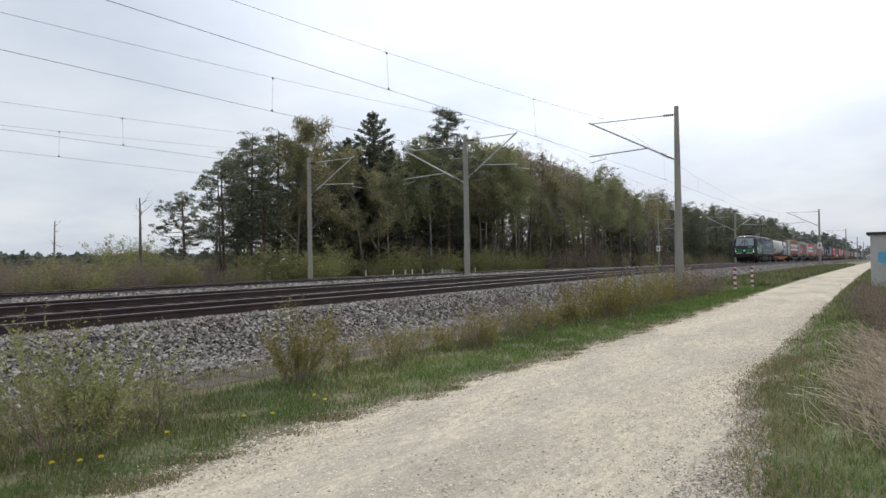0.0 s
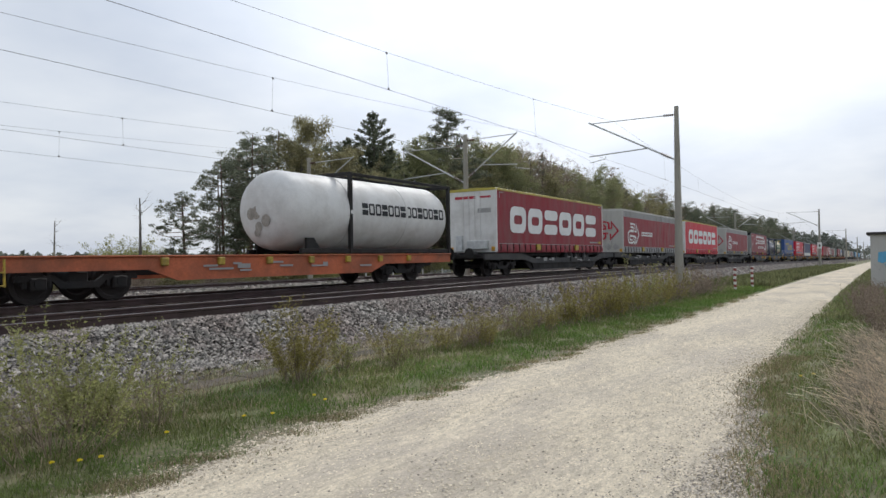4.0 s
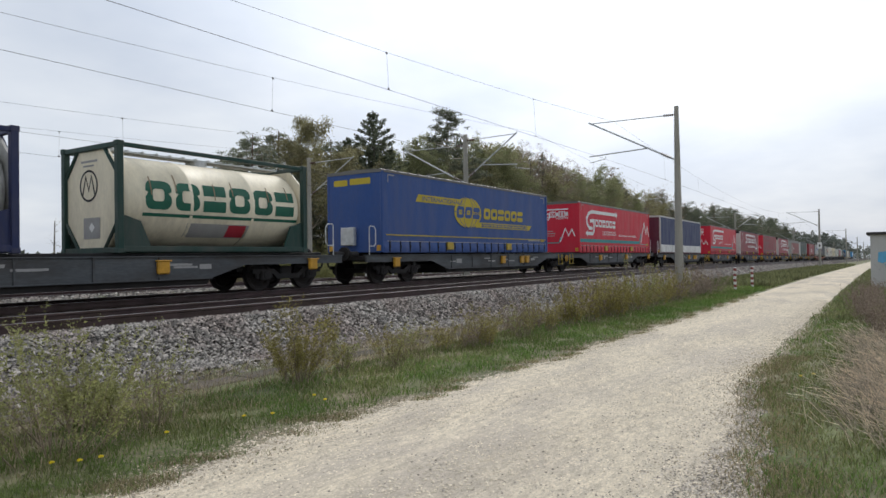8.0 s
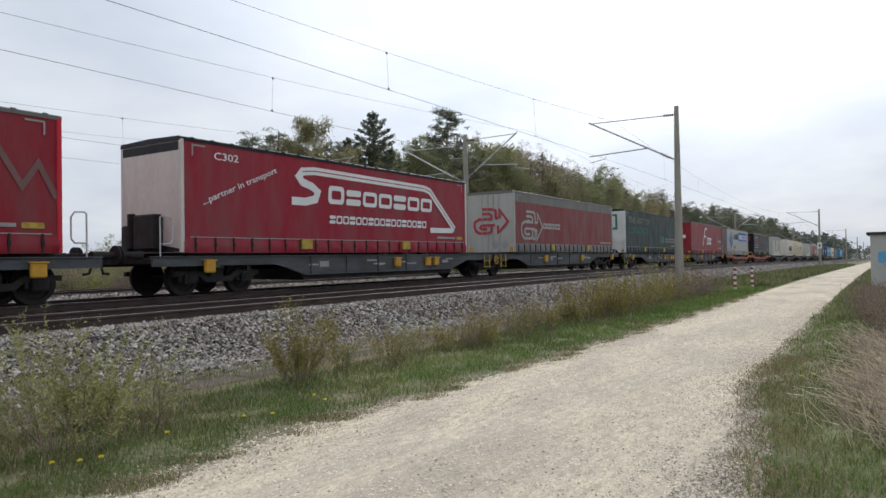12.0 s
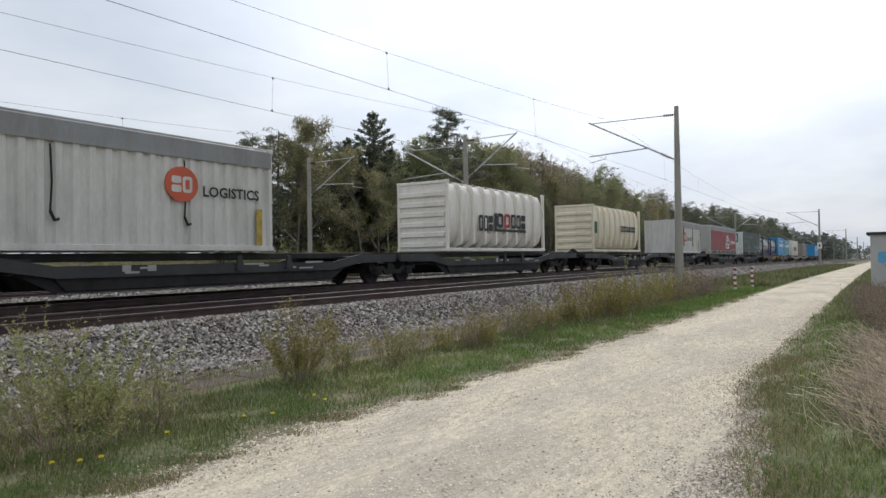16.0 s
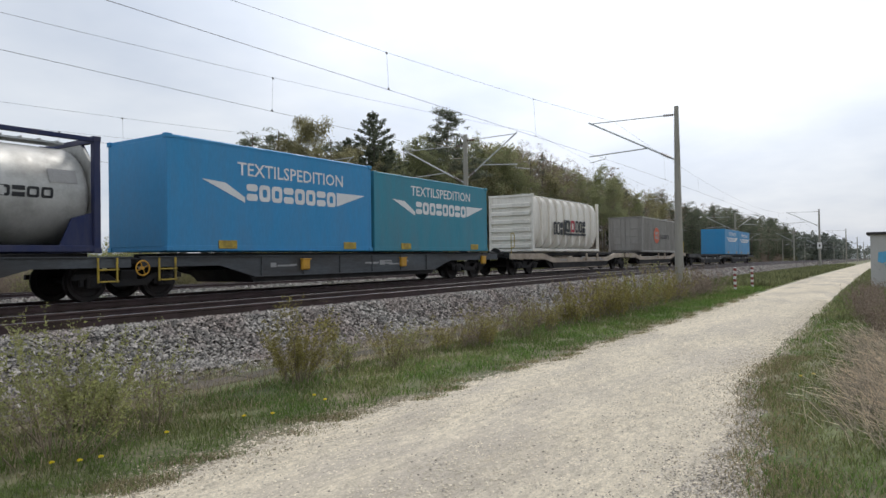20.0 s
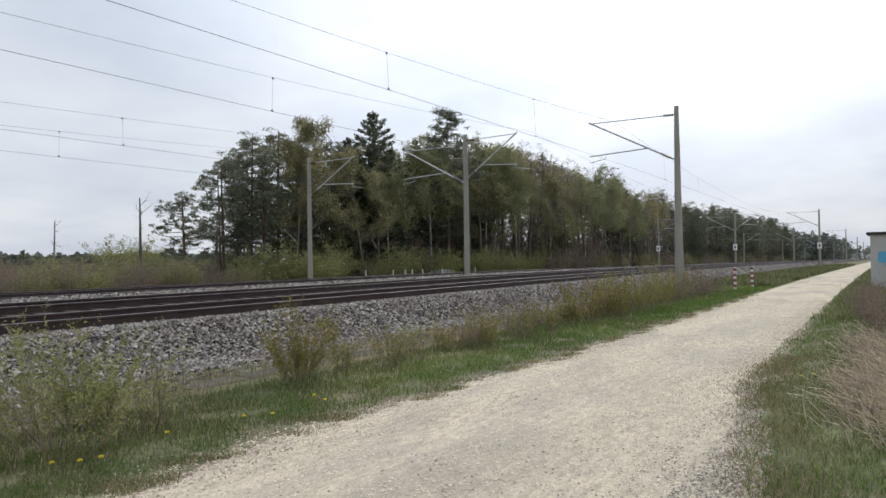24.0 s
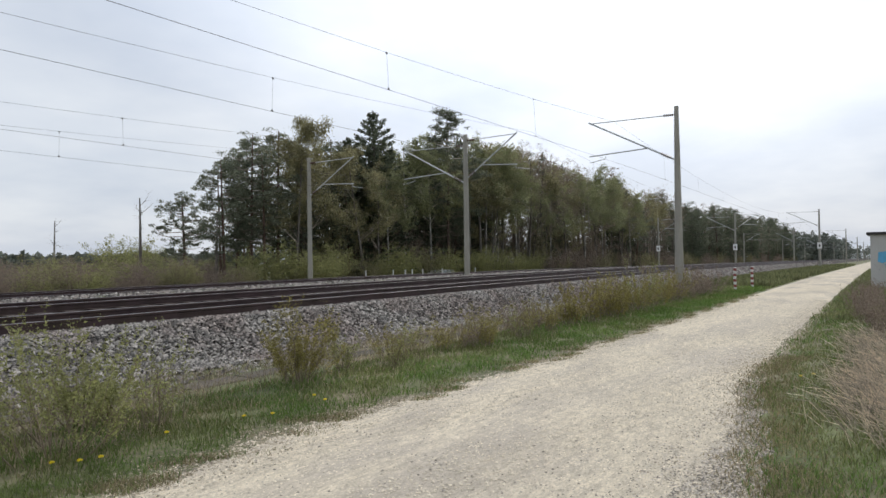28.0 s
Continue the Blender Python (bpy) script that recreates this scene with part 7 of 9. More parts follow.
t, zc, r = make_tank(-103.27, "cream tank container with large green lettering in a green frame", M_FRAMEGREEN, M_CREAM, top=3.68)
moving(t, -103.27)
on_barrel(t, zc, r, 0.75, 5.7, 2.15, 2.85, M_PRINT_DKGREEN, "brand_print", n=6, stroke=0.28)
on_barrel(t, zc, r, 0.7, 5.75, 1.98, 2.06, M_PRINT_DKGREEN, "green_line")
on_barrel(t, zc, r, 2.0, 4.0, 1.5, 1.85, M_PRINT_GREY, "grey_panel")
on_barrel(t, zc, r, 3.3, 3.9, 1.52, 1.83, M_PRINT_RED, "red_panel", lift=0.012)
d = Decals(t, 1.1, 0.088)
d.stroke("round_emblem", [(0.12 + 0.36 * math.cos(k * math.pi / 12), 2.72 + 0.36 * math.sin(k * math.pi / 12)) for k in range(24)], 0.05, M_PRINT_BLACK, on_end=True, closed=True, label="round black emblem")
d.stroke("round_emblem", [(-0.14, 2.5), (0.0, 2.95), (0.12, 2.6), (0.24, 2.95), (0.38, 2.5)], 0.05, M_PRINT_BLACK, on_end=True)
d.front("stencil_bar", [rr(-0.25, 0.45, 3.28, 3.33, 0.01), rr(-0.1, 0.35, 3.18, 3.22, 0.01)], M_PRINT_GREY)
M_STREAK = mat("brown_rust_streak", (0.26, 0.18, 0.11), 0.8, 0, 0.3, 6, 0.2, 30)
for x, z in ((0.9, 2.95), (1.6, 3.05), (2.75, 2.9), (3.35, 3.0), (4.6, 2.95), (5.35, 3.02), (3.9, 1.75)):
    on_barrel(t, zc, r, x, x + 0.035, z - 0.35 - 0.12 * (x % 1), z, M_STREAK, "rust_streak", "thin brown rust streak", lift=0.016)
d.front("panel_plate", [rr(-0.35, 0.35, 1.45, 1.95, 0.02)], M_PRINT_GREY)
d.layer(1)
d.front("warning_diamond", [[(0, 1.6), (0.12, 1.72), (0, 1.84), (-0.12, 1.72)]], M_CLEANWHITE)
trailer_blue(-93.6)
trailer_mountains(-75.5, 15)
trailer_navy(-58.8)
trailer_mountains(-40.75, 16)
trailer_road_brand(-24.1, "C439", 17, end_dark=True)
trailer_mountains(-6.0, 18, faded=True)
trailer_road_brand(10.6, "C302", 19, end_dark=True, curtain=M_CRIMSON)
trailer_silver_red(28.65, 20, 0.65, (3.2, 5.4), dull=True)
W_, G_ = M_PRINT_DUST, M_PRINT_GREEN
trailer_green_words(44.9, [(3.12, [("THE ART OF", W_, 0.78, 5.6)]), (2.45, [("LOGISTICS", G_, 0.78, 5.1)])], 24)
trailer_script(63.35)
trailer_diamond(79.9)
trailer_black(98.15)


def curtain_box(x12, label, seed, letters=None):
    t, d = make_container(x12, 9.1, label, M_LIGHTBOX, 4.0 if seed == 1 else 3.88, pitch=0.37, grey_band=M_SILVER)
    for x in (2.95, 6.2):
        part("locking_bar", Shape().tube([(x, -1.25, 3.4), (x + 0.02, -1.27, 2.6), (x - 0.02, -1.27, 1.95)], 0.022, 6).tube([(x - 0.02, -1.27, 1.98), (x + 0.07, -1.28, 1.78), (x + 0.16, -1.27, 1.82)], 0.035, 6), M_BLACK, t, "dark locking bar")
    cx, x0, x1, up = (6.1, 6.75, 8.6, 0.27) if seed == 1 else (3.5, 4.15, 6.05, 0.0)
    d.layer(14 if seed == 1 else 0)
    d.side("emblem", [[(cx + 0.47 * math.cos(2 * math.pi * k / 20), 2.52 + up + 0.44 * math.sin(2 * math.pi * k / 20)) for k in range(20)]], M_PRINT_ORANGE, "round orange emblem")
    d.layer(15 if seed == 1 else 1)
    d.ring_bars("brand_print", cx - 0.3, cx + 0.33, 2.32 + up, 2.72 + up, 2, M_LIGHTBOX, 0, 0.28)
    d.layer(0)
    d.text("LOGISTICS", x0, 2.27 + up, 0.27, M_PRINT_BLACK, width=x1 - x0, bold=0.03)
    part("label_plate", Shape().box(8.5, 8.7, -1.262, -1.252, 1.3, 2.3), M_YELLOW, t)
    return t


curtain_box(116.75, "light grey ribbed side-curtain container with round orange emblem", 1)


def silo(x12, label, paint, seed, band, big=True):
    t, d = make_bulk(x12, label, paint, seed, big)
    x0, x1, z0, z1 = band
    d.y -= 0.004
    if seed == 2:
        d.ring_bars("brand_print", x0, x1, z0, z1, 9, M_PRINT_BLACK, 0.03, 0.28)
        d.side("green_plate", [rr(0.2, 0.65, 2.25, 2.95, 0.03)], M_PRINT_DKGREEN)
    else:
        w = x1 - x0
        d.ring_bars("brand_print", x0, x0 + w * 0.28, z0, z1 - 0.15, 3, M_PRINT_BLACK, 0.03, 0.28)
        d.ring_bars("brand_print", x0 + w * 0.36, x0 + w * 0.5, z0 + 0.18, z1, 1, M_PRINT_BLACK, 0.03, 0.26)
        d.ring_bars("brand_print", x0 + w * 0.51, x0 + w * 0.65, z0 + 0.18, z1, 1, M_PRINT_RED, 0.03, 0.26)
        d.ring_bars("brand_print", x0 + w * 0.66, x1, z0 + 0.18, z1, 3, M_PRINT_BLACK, 0.03, 0.26)
        d.side("black_bar", [[(x0 + w * 0.3, z0), (x1, z0), (x1, z0 + 0.12), (x0 + w * 0.36, z0 + 0.12), (x0 + w * 0.36, z1), (x0 + w * 0.31, z1)]], M_PRINT_BLACK)
    return t


silo(135.1, "off-white ribbed bulk container with black lettering and red ring", M_OFFWHITE, 1, (2.5, 7.05, 2.02, 2.85))
silo(151.3, "cream ribbed bulk container, dirt streaked, with black lettering", M_CREAM, 2, (4.95, 8.1, 2.45, 2.85))
curtain_box(170.0, "light grey ribbed side-curtain container with round orange emblem", 2)
trailer_silver_red(183.75, 25, 7.55, (10.45, 13.1))
trailer_green_words(202.0, [(3.12, [("WE", W_, 0.75, 1.75), ("SAVE", G_, 1.95, 3.52), ("THE EARTH", W_, 3.72, 7.30)]), (2.47, [("FROM", W_, 0.75, 2.52), ("3900 TONS", G_, 2.70, 6.10)]), (1.81, [("OF CO2", G_, 0.75, 3.0), ("YEARLY", W_, 3.20, 5.60)])], 26)
for x in (219.0, 227.0):
    t, zc, r = make_tank(x, "dull steel tank container in a dark blue frame", M_FRAMEBLUE, M_STEEL, top=3.68)
    moving(t, x)
    on_barrel(t, zc, r, 0.9, 1.3, 2.25, 2.5, M_PRINT_BLACK, "emblem")
    on_barrel(t, zc, r, 1.4, 5.1, 2.25, 2.48, M_PRINT_BLACK, "brand_print", n=13, stroke=0.24)
    on_barrel(t, zc, r, 5.0, 5.6, 2.6, 2.9, M_PRINT_GREY, "stencil_panel")


def swap_box(x12, paint, label, top=3.88):
    t, d = make_container(x12, 7.84, label, paint, top, corr=False, frame=paint)
    d.text("TEXTILSPEDITION", 2.15, 3.2, 0.36, M_CLEANWHITE, width=4.25)
    d.ring_bars("brand_print", 2.45, 6.1, 2.52, 2.98, 8, M_CLEANWHITE, 0.0, 0.3)
    d.side("wing_emblem", [[(1.0, 3.0), (1.75, 2.95), (2.4, 2.6), (2.4, 2.45)], [(6.1, 2.55), (7.5, 2.98), (6.1, 2.98)]], M_CLEANWHITE, "white wing shapes")
    for x in (1.8, 6.7):
        part("lifting_plate", Shape().box(x - 0.3, x + 0.3, -1.275, -1.252, 1.2, 1.42, 0.008), M_YELLOW, t)
    return t


swap_box(234.7, M_CYAN, "bright blue swap body with white lettering and wing shapes", 4.02)
swap_box(242.7, M_TEAL, "teal blue swap body with white lettering and wing shapes")
silo(255.2, "off-white ribbed bulk container with black lettering and red ring", M_OFFWHITE, 1, (2.5, 7.05, 2.02, 2.85))
t, d = make_container(273.3, 9.15, "warm grey corrugated container with round orange emblem", M_GREYBOX, 3.72, pitch=0.22, doors=True)
d.side("emblem", [[(3.62 + 0.78 * math.cos(2 * math.pi * k / 14), 2.42 + 0.6 * math.sin(2 * math.pi * k / 14)) for k in range(14)]], M_PRINT_ORANGE, "round orange emblem")
d.layer(1)
d.ring_bars("brand_print", 3.2, 4.2, 2.15, 2.7, 2, M_GREYBOX, 0, 0.26)
d.layer(0)
d.text("LOGISTICS", 4.3, 2.2, 0.32, M_PRINT_BLACK, width=2.85)
swap_box(303.4, M_CYAN, "bright blue swap body with white lettering and wing shapes")
swap_box(311.4, M_CYAN, "bright blue swap body with white lettering and wing shapes")


# ---------------------------------------------------------------- trees, shrubs and grass
M_BARK_PINE = mat("pine_bark", (0.15, 0.095, 0.07), 0.9, 0, 0.25, 1.5, 0.2, 12, stretch=(1, 1, 0.3), second=(0.07, 0.06, 0.055), second_scale=0.3)
M_BARK_BIRCH = mat("birch_bark", (0.42, 0.39, 0.35), 0.85, 0, 0.15, 2, 0.25, 9, second=(0.10, 0.09, 0.08), second_scale=0.7, second_amount=0.45)
M_BARK_GREY = mat("grey_brown_bark", (0.15, 0.13, 0.11), 0.9, 0, 0.25, 1.5, 0.2, 12)
M_TWIG = mat("thin_brown_twigs", (0.34, 0.285, 0.235), 0.9, 0, 0.25, 0.6, 0.1, 10, island=0.3)
M_SCRUB = mat("dull_scrub_twigs", (0.165, 0.132, 0.105), 0.9, 0, 0.25, 0.6, 0.1, 10, island=0.3)
M_STEM = mat("brown_bush_stems", (0.23, 0.18, 0.13), 0.9, 0, 0.25, 0.6, 0.1, 10, island=0.3)
M_TWIG_DARK = mat("dark_spruce_twigs", (0.05, 0.04, 0.032), 0.9, 0, 0.2, 0.6, 0.1, 10)
# needle, birch, olive and brown colours are lightened to paint in aerial haze
M_NEEDLE_PINE = leaf_mat("haze_paled_pine_needles", (0.190, 0.205, 0.145), 0.5, 0.6)
M_NEEDLE_SPRUCE = leaf_mat("haze_paled_spruce_needles", (0.150, 0.168, 0.115), 0.5, 0.6)
M_LEAF_BIRCH = leaf_mat("haze_paled_young_birch_leaves", (0.30, 0.31, 0.165), 0.35, 0.6)
M_LEAF_OLIVE = leaf_mat("haze_paled_olive_spring_buds", (0.285, 0.262, 0.145), 0.4, 0.6)
M_LEAF_GREEN = leaf_mat("fresh_green_leaves", (0.32, 0.32, 0.14), 0.4, 0.6)
M_LEAF_BROWN = leaf_mat("brown_undergrowth", (0.285, 0.225, 0.178), 0.4, 0.4)
M_LEAF_BUSH = leaf_mat("yellow_green_bush_leaves", (0.30, 0.305, 0.125), 0.35, 0.5)
M_LEAF_BUSH2 = leaf_mat("olive_brown_bush_buds", (0.285, 0.25, 0.085), 0.4, 0.5)
M_GRASS = leaf_mat("spring_grass", (0.132, 0.215, 0.052), 0.45, 0.4, second=(0.175, 0.205, 0.07), second_scale=0.8)
M_GRASS_DRY = leaf_mat("dry_grass", (0.50, 0.41, 0.28), 0.3, 0.4)
M_GRASS_MIX = leaf_mat("tired_olive_grass", (0.27, 0.245, 0.125), 0.45, 0.3)


def rods(segs, n=4, thin=0.0):
    """Tapered rods from (p, q, r_p, r_q): arrays of vertices and quads."""
    P = np.array([s[0] for s in segs], float)
    Q = np.array([s[1] for s in segs], float)
    r = np.array([(s[2], s[3]) for s in segs], float)
    D = Q - P
    D /= np.linalg.norm(D, axis=1, keepdims=True) + 1e-9
    ref = np.where(np.abs(D[:, 2:3]) > 0.9, np.array([[1.0, 0, 0]]), np.array([[0, 0, 1.0]]))
    A = np.cross(D, ref)
    A /= np.linalg.norm(A, axis=1, keepdims=True) + 1e-9
    B = np.cross(D, A)
    t = np.arange(n) * 2 * np.pi / n
    off = A[:, None] * np.cos(t)[None, :, None] + B[:, None] * np.sin(t)[None, :, None]
    v = np.concatenate([P[:, None] + off * r[:, 0, None, None], Q[:, None] + off * r[:, 1, None, None]], 1)
    k = np.arange(n)
    quad = np.stack([k, (k + 1) % n, n + (k + 1) % n, n + k], -1)
    f = quad[None] + (np.arange(len(segs)) * 2 * n)[:, None, None]
    if thin:
        # the finest twigs, thinner than can be told apart, keep one broad side
        f = np.concatenate([f[r[:, 0] >= thin].reshape(-1, 4), f[r[:, 0] < thin][:, :1].reshape(-1, 4)])
    return v.reshape(-1, 3), f.reshape(-1, 4)


def leaves(centres, size, rng, flat=0.0, narrow=0.55):
    """Small pointed leaves at the centres, each turned its own way."""
    n = len(centres)
    a = rng.normal(0, 1, (n, 3))
    a[:, 2] *= 1 - flat
    a /= np.linalg.norm(a, axis=1, keepdims=True) + 1e-9
    b = rng.normal(0, 1, (n, 3))
    b[:, 2] *= 1 - flat
    b -= a * (a * b).sum(1, keepdims=True)
    b /= np.linalg.norm(b, axis=1, keepdims=True) + 1e-9
    s = size * (0.5 + rng.random((n, 1)))
    c = np.asarray(centres)
    v = np.stack([c - a * s, c + a * s, c + b * s * narrow * 1.9], 1).reshape(-1, 3)
    f = np.arange(n * 3).reshape(-1, 3)
    return v, f


def branch_out(rng, p, d, length, r, depth, segs, tips, droop=0.0, wander=0.25, kids=(3, 5), ratio=0.62, angle=0.7):
    """Grows one limb with its side limbs."""
    steps = 4 if depth > 0 else 2
    p = np.array(p, float)
    d = np.array(d, float)
    for i in range(steps):
        nd = d + rng.normal(0, wander, 3) + np.array([0, 0, -droop])
        nd /= np.linalg.norm(nd)
        q = p + nd * length / steps
        r1 = r * (1 - 0.75 * (i + 1) / steps)
        segs.append((p.copy(), q.copy(), max(r * (1 - 0.75 * i / steps), 0.006), max(r1, 0.005)))
        p, d = q, nd
        if depth > 0 and i >= 1:
            for _ in range(int(rng.integers(kids[0], kids[1])) // 2 + 1):
                e = d + rng.normal(0, angle, 3)
                e /= np.linalg.norm(e)
                branch_out(rng, p, e, length * ratio * rng.uniform(0.6, 1.1), r1 * 0.6, depth - 1, segs, tips, droop, wander, kids, ratio, angle)
    tips.append(p.copy())


def tree_thing(name, label, trunk_segs, twig_segs, leaf_pts, bark, twig, leaf, leaf_size, rng, flat=0.0, group="", narrow=0.55, trunk_n=6, height=None):
    t = thing(name, label, "tree", group=group)
    v, f = rods(trunk_segs, trunk_n)
    k = 1.0
    if height:
        tops = [s[1][2] for s in twig_segs] + [s[1][2] for s in trunk_segs] + ([float(np.max(leaf_pts[:, 2]))] if len(leaf_pts) else [])
        k = height / max(tops)
    v = v * k
    part("trunk", fast_mesh("trunk", v, 4, f, bark), None, t)
    if len(twig_segs):
        v, f = rods(twig_segs, 3, 0.02)
        tagged(part("branching", fast_mesh("branching", v * k, 4, f, twig), None, t), kind="stuff")
    if len(leaf_pts):
        v, f = leaves(leaf_pts * k, leaf_size, rng, flat, narrow)
        part("crown", fast_mesh("crown", v, 3, f, leaf), None, t)
    return t


def trunk_line(rng, h, r, lean=0.02, n=7):
    pts = [np.array([0.0, 0.0, -0.3])]
    off = np.zeros(2)
    slope = rng.normal(0, lean, 2)
    for k in range(1, n + 1):
        slope = slope + rng.normal(0, lean * 0.5, 2)
        off = off + slope * h / n
        pts.append(np.array([off[0], off[1], h * k / n]))
    return [(pts[k], pts[k + 1], r * (1 - 0.85 * k / n) + 0.02, r * (1 - 0.85 * (k + 1) / n) + 0.02) for k in range(n)], pts


def at_height(pts, z):
    zs = [p[2] for p in pts]
    return np.array([np.interp(z, zs, [p[0] for p in pts]), np.interp(z, zs, [p[1] for p in pts]), z])


def make_pine(seed, h=16.0, bare=0.45, spread=2.6, dense=1.0, clump=0.9, needle=0.115):
    """Scots pine: needles sit in clumps at the ends of crooked limbs, with gaps between them."""
    rng = np.random.default_rng(seed)
    tr, pts = trunk_line(rng, h, 0.20)
    segs, lv = [], []
    for k in range(int(24 * dense)):
        z = h * (bare + (0.97 - bare) * (k + rng.random()) / int(24 * dense))
        u = (z / h - bare) / (1 - bare)
        L = spread * (0.30 + 0.95 * math.sin(math.pi * min(1, 0.22 + u * 0.80))) * rng.uniform(0.45, 1.25)
        a = rng.random() * 6.283
        p = at_height(pts, z)
        up = -0.05 + 0.6 * u
        q = p + np.array([math.cos(a) * L, math.sin(a) * L, L * up * rng.uniform(0.3, 1.0)])
        m = (p + q) / 2 + np.array([0, 0, -0.08 * L])
        segs += [(p, m, 0.05, 0.035), (m, q, 0.035, 0.012)]
        for _k in range(int(2 + 1.4 * L)):
            w = rng.uniform(0.5, 1.0)
            r0 = p + (q - p) * w
            c = r0 + rng.normal(0, 0.42, 3) * np.array([1, 1, 0.6]) + np.array([0, 0, 0.12])
            segs.append((r0, c, 0.016, 0.008))
            nn = int(rng.integers(34, 62))
            v = rng.normal(0, 1, (nn, 3))
            v /= np.linalg.norm(v, axis=1, keepdims=True)
            lv.append(c + v * rng.random((nn, 1)) ** 0.6 * np.array([0.66, 0.66, 0.30]) * clump * rng.uniform(0.7, 1.2))
    top = at_height(pts, h * 0.97)
    lv.append(top + rng.normal(0, 1, (50, 3)) * np.array([0.32, 0.32, 0.26]))
    for _ in range(12):
        z = h * rng.uniform(0.2, bare + 0.1)
        a = rng.random() * 6.283
        p = at_height(pts, z)
        L = rng.uniform(0.5, 2.0)
        segs.append((p, p + np.array([math.cos(a) * L, math.sin(a) * L, -0.1 * L]), 0.03, 0.008))
    return tree_thing("pine_tree", "tall Scots pine with bare trunk and dark clumped crown", tr, segs, np.concatenate(lv), M_BARK_PINE, M_TWIG, M_NEEDLE_PINE, needle, rng, 0.2, "trees at the wood's edge", 0.42, height=h)


def make_spruce(seed, h=20.0, width=3.3, dense=1.0):
    """Spruce: whorls of boughs in uneven tiers, broad below a ragged pointed top."""
    rng = np.random.default_rng(seed)
    tr, pts = trunk_line(rng, h, 0.22, 0.006)
    segs, lv = [], []
    z = h * 0.05
    while z < h * 0.985:
        u = z / h
        L0 = width * min(1.0, ((1 - u) / 0.28)) ** 0.85 * (0.85 + 0.15 * math.sin(u * 9)) * rng.uniform(0.72, 1.15) + 0.12
        n = max(5, int(8 - 3 * u))
        a0 = rng.random() * 6.283
        for k in range(n):
            a = a0 + 6.283 * k / n + rng.normal(0, 0.22)
            L = L0 * rng.uniform(0.5, 1.2)
            p = at_height(pts, z)
            d = np.array([math.cos(a), math.sin(a), 0])
            q = p + d * L + np.array([0, 0, (-0.25 + 0.55 * u) * L + 0.1])
            segs.append((p, q, 0.03, 0.008))
            m = int((10 + 34 * L) * dense)
            w = rng.random((m, 1)) ** 0.55
            c = p + (q - p) * w + np.array([0, 0, -0.10 * L]) * np.sin(w * 3.14)
            side = np.array([-d[1], d[0], 0])
            lv.append(c + side * rng.normal(0, 0.24, (m, 1)) * (0.4 + L * 0.28) * (1.25 - w) - np.array([0, 0, 1]) * np.abs(rng.normal(0, 0.20, (m, 1))))
        z += h * 0.026 + 0.16
    lv.append(at_height(pts, h * 0.97) + rng.normal(0, 1, (26, 3)) * np.array([0.13, 0.13, 0.3]))
    return tree_thing("spruce_tree", "dense dark green spruce with drooping layered boughs", tr, segs, np.concatenate(lv), M_BARK_GREY, M_TWIG_DARK, M_NEEDLE_SPRUCE, 0.19, rng, 0.2, "trees at the wood's edge", 0.42, height=h)


def make_broadleaf(seed, h, kind, thin=False):
    """Birch, olive-budded or still bare broadleaf tree."""
    rng = np.random.default_rng(seed)
    tr, pts = trunk_line(rng, h * 0.92, 0.13 if kind == "birch" else 0.2, 0.045)
    segs, tips = [], []
    n = (20 if kind == "birch" else 15) if not thin else 9
    for k in range(n):
        z = h * rng.uniform(0.42 if kind == "birch" else 0.30, 0.90)
        u = z / h
        a = rng.random() * 6.283
        up = 0.9 if kind != "birch" else 0.75
        d = np.array([math.cos(a), math.sin(a), up])
        L = h * (0.24 if kind != "bare" else 0.27) * (1.15 - 0.65 * u) * rng.uniform(0.7, 1.2)
        branch_out(rng, at_height(pts, z), d / np.linalg.norm(d), L, 0.05 * (1.2 - u) + 0.015, 2 if not thin else 1, segs, tips, 0.05 if kind == "birch" else -0.02, 0.16, (2, 4), 0.5, 0.55)
    tips = np.array(tips)
    per = int({"birch": 20, "olive": 18, "bare": 6}[kind] * (3 if thin else 1))
    c = np.repeat(tips, per, 0)
    lv = c + rng.normal(0, (0.12 if kind == "bare" else 0.22) * (2.0 if thin else 1), c.shape) + (np.array([0, 0, -0.25]) * rng.random((len(c), 1)) if kind == "birch" else 0)
    bark = {"birch": M_BARK_BIRCH, "olive": M_BARK_GREY, "bare": M_BARK_GREY}[kind]
    leaf = {"birch": M_LEAF_BIRCH, "olive": M_LEAF_OLIVE, "bare": M_LEAF_BROWN}[kind]
    label = {"birch": "slender birch with pale trunk and young yellow-green leaves", "olive": "broadleaf tree with olive spring buds", "bare": "bare grey-brown broadleaf tree with fine twigs"}[kind]
    return tree_thing({"birch": "birch_tree", "olive": "broadleaf_tree", "bare": "bare_tree"}[kind], label, tr, segs, lv, bark, M_TWIG, leaf, (0.085 if kind != "bare" else 0.06) * (1.6 if thin else 1), rng, 0.0, "trees at the wood's edge", 0.6, height=h)


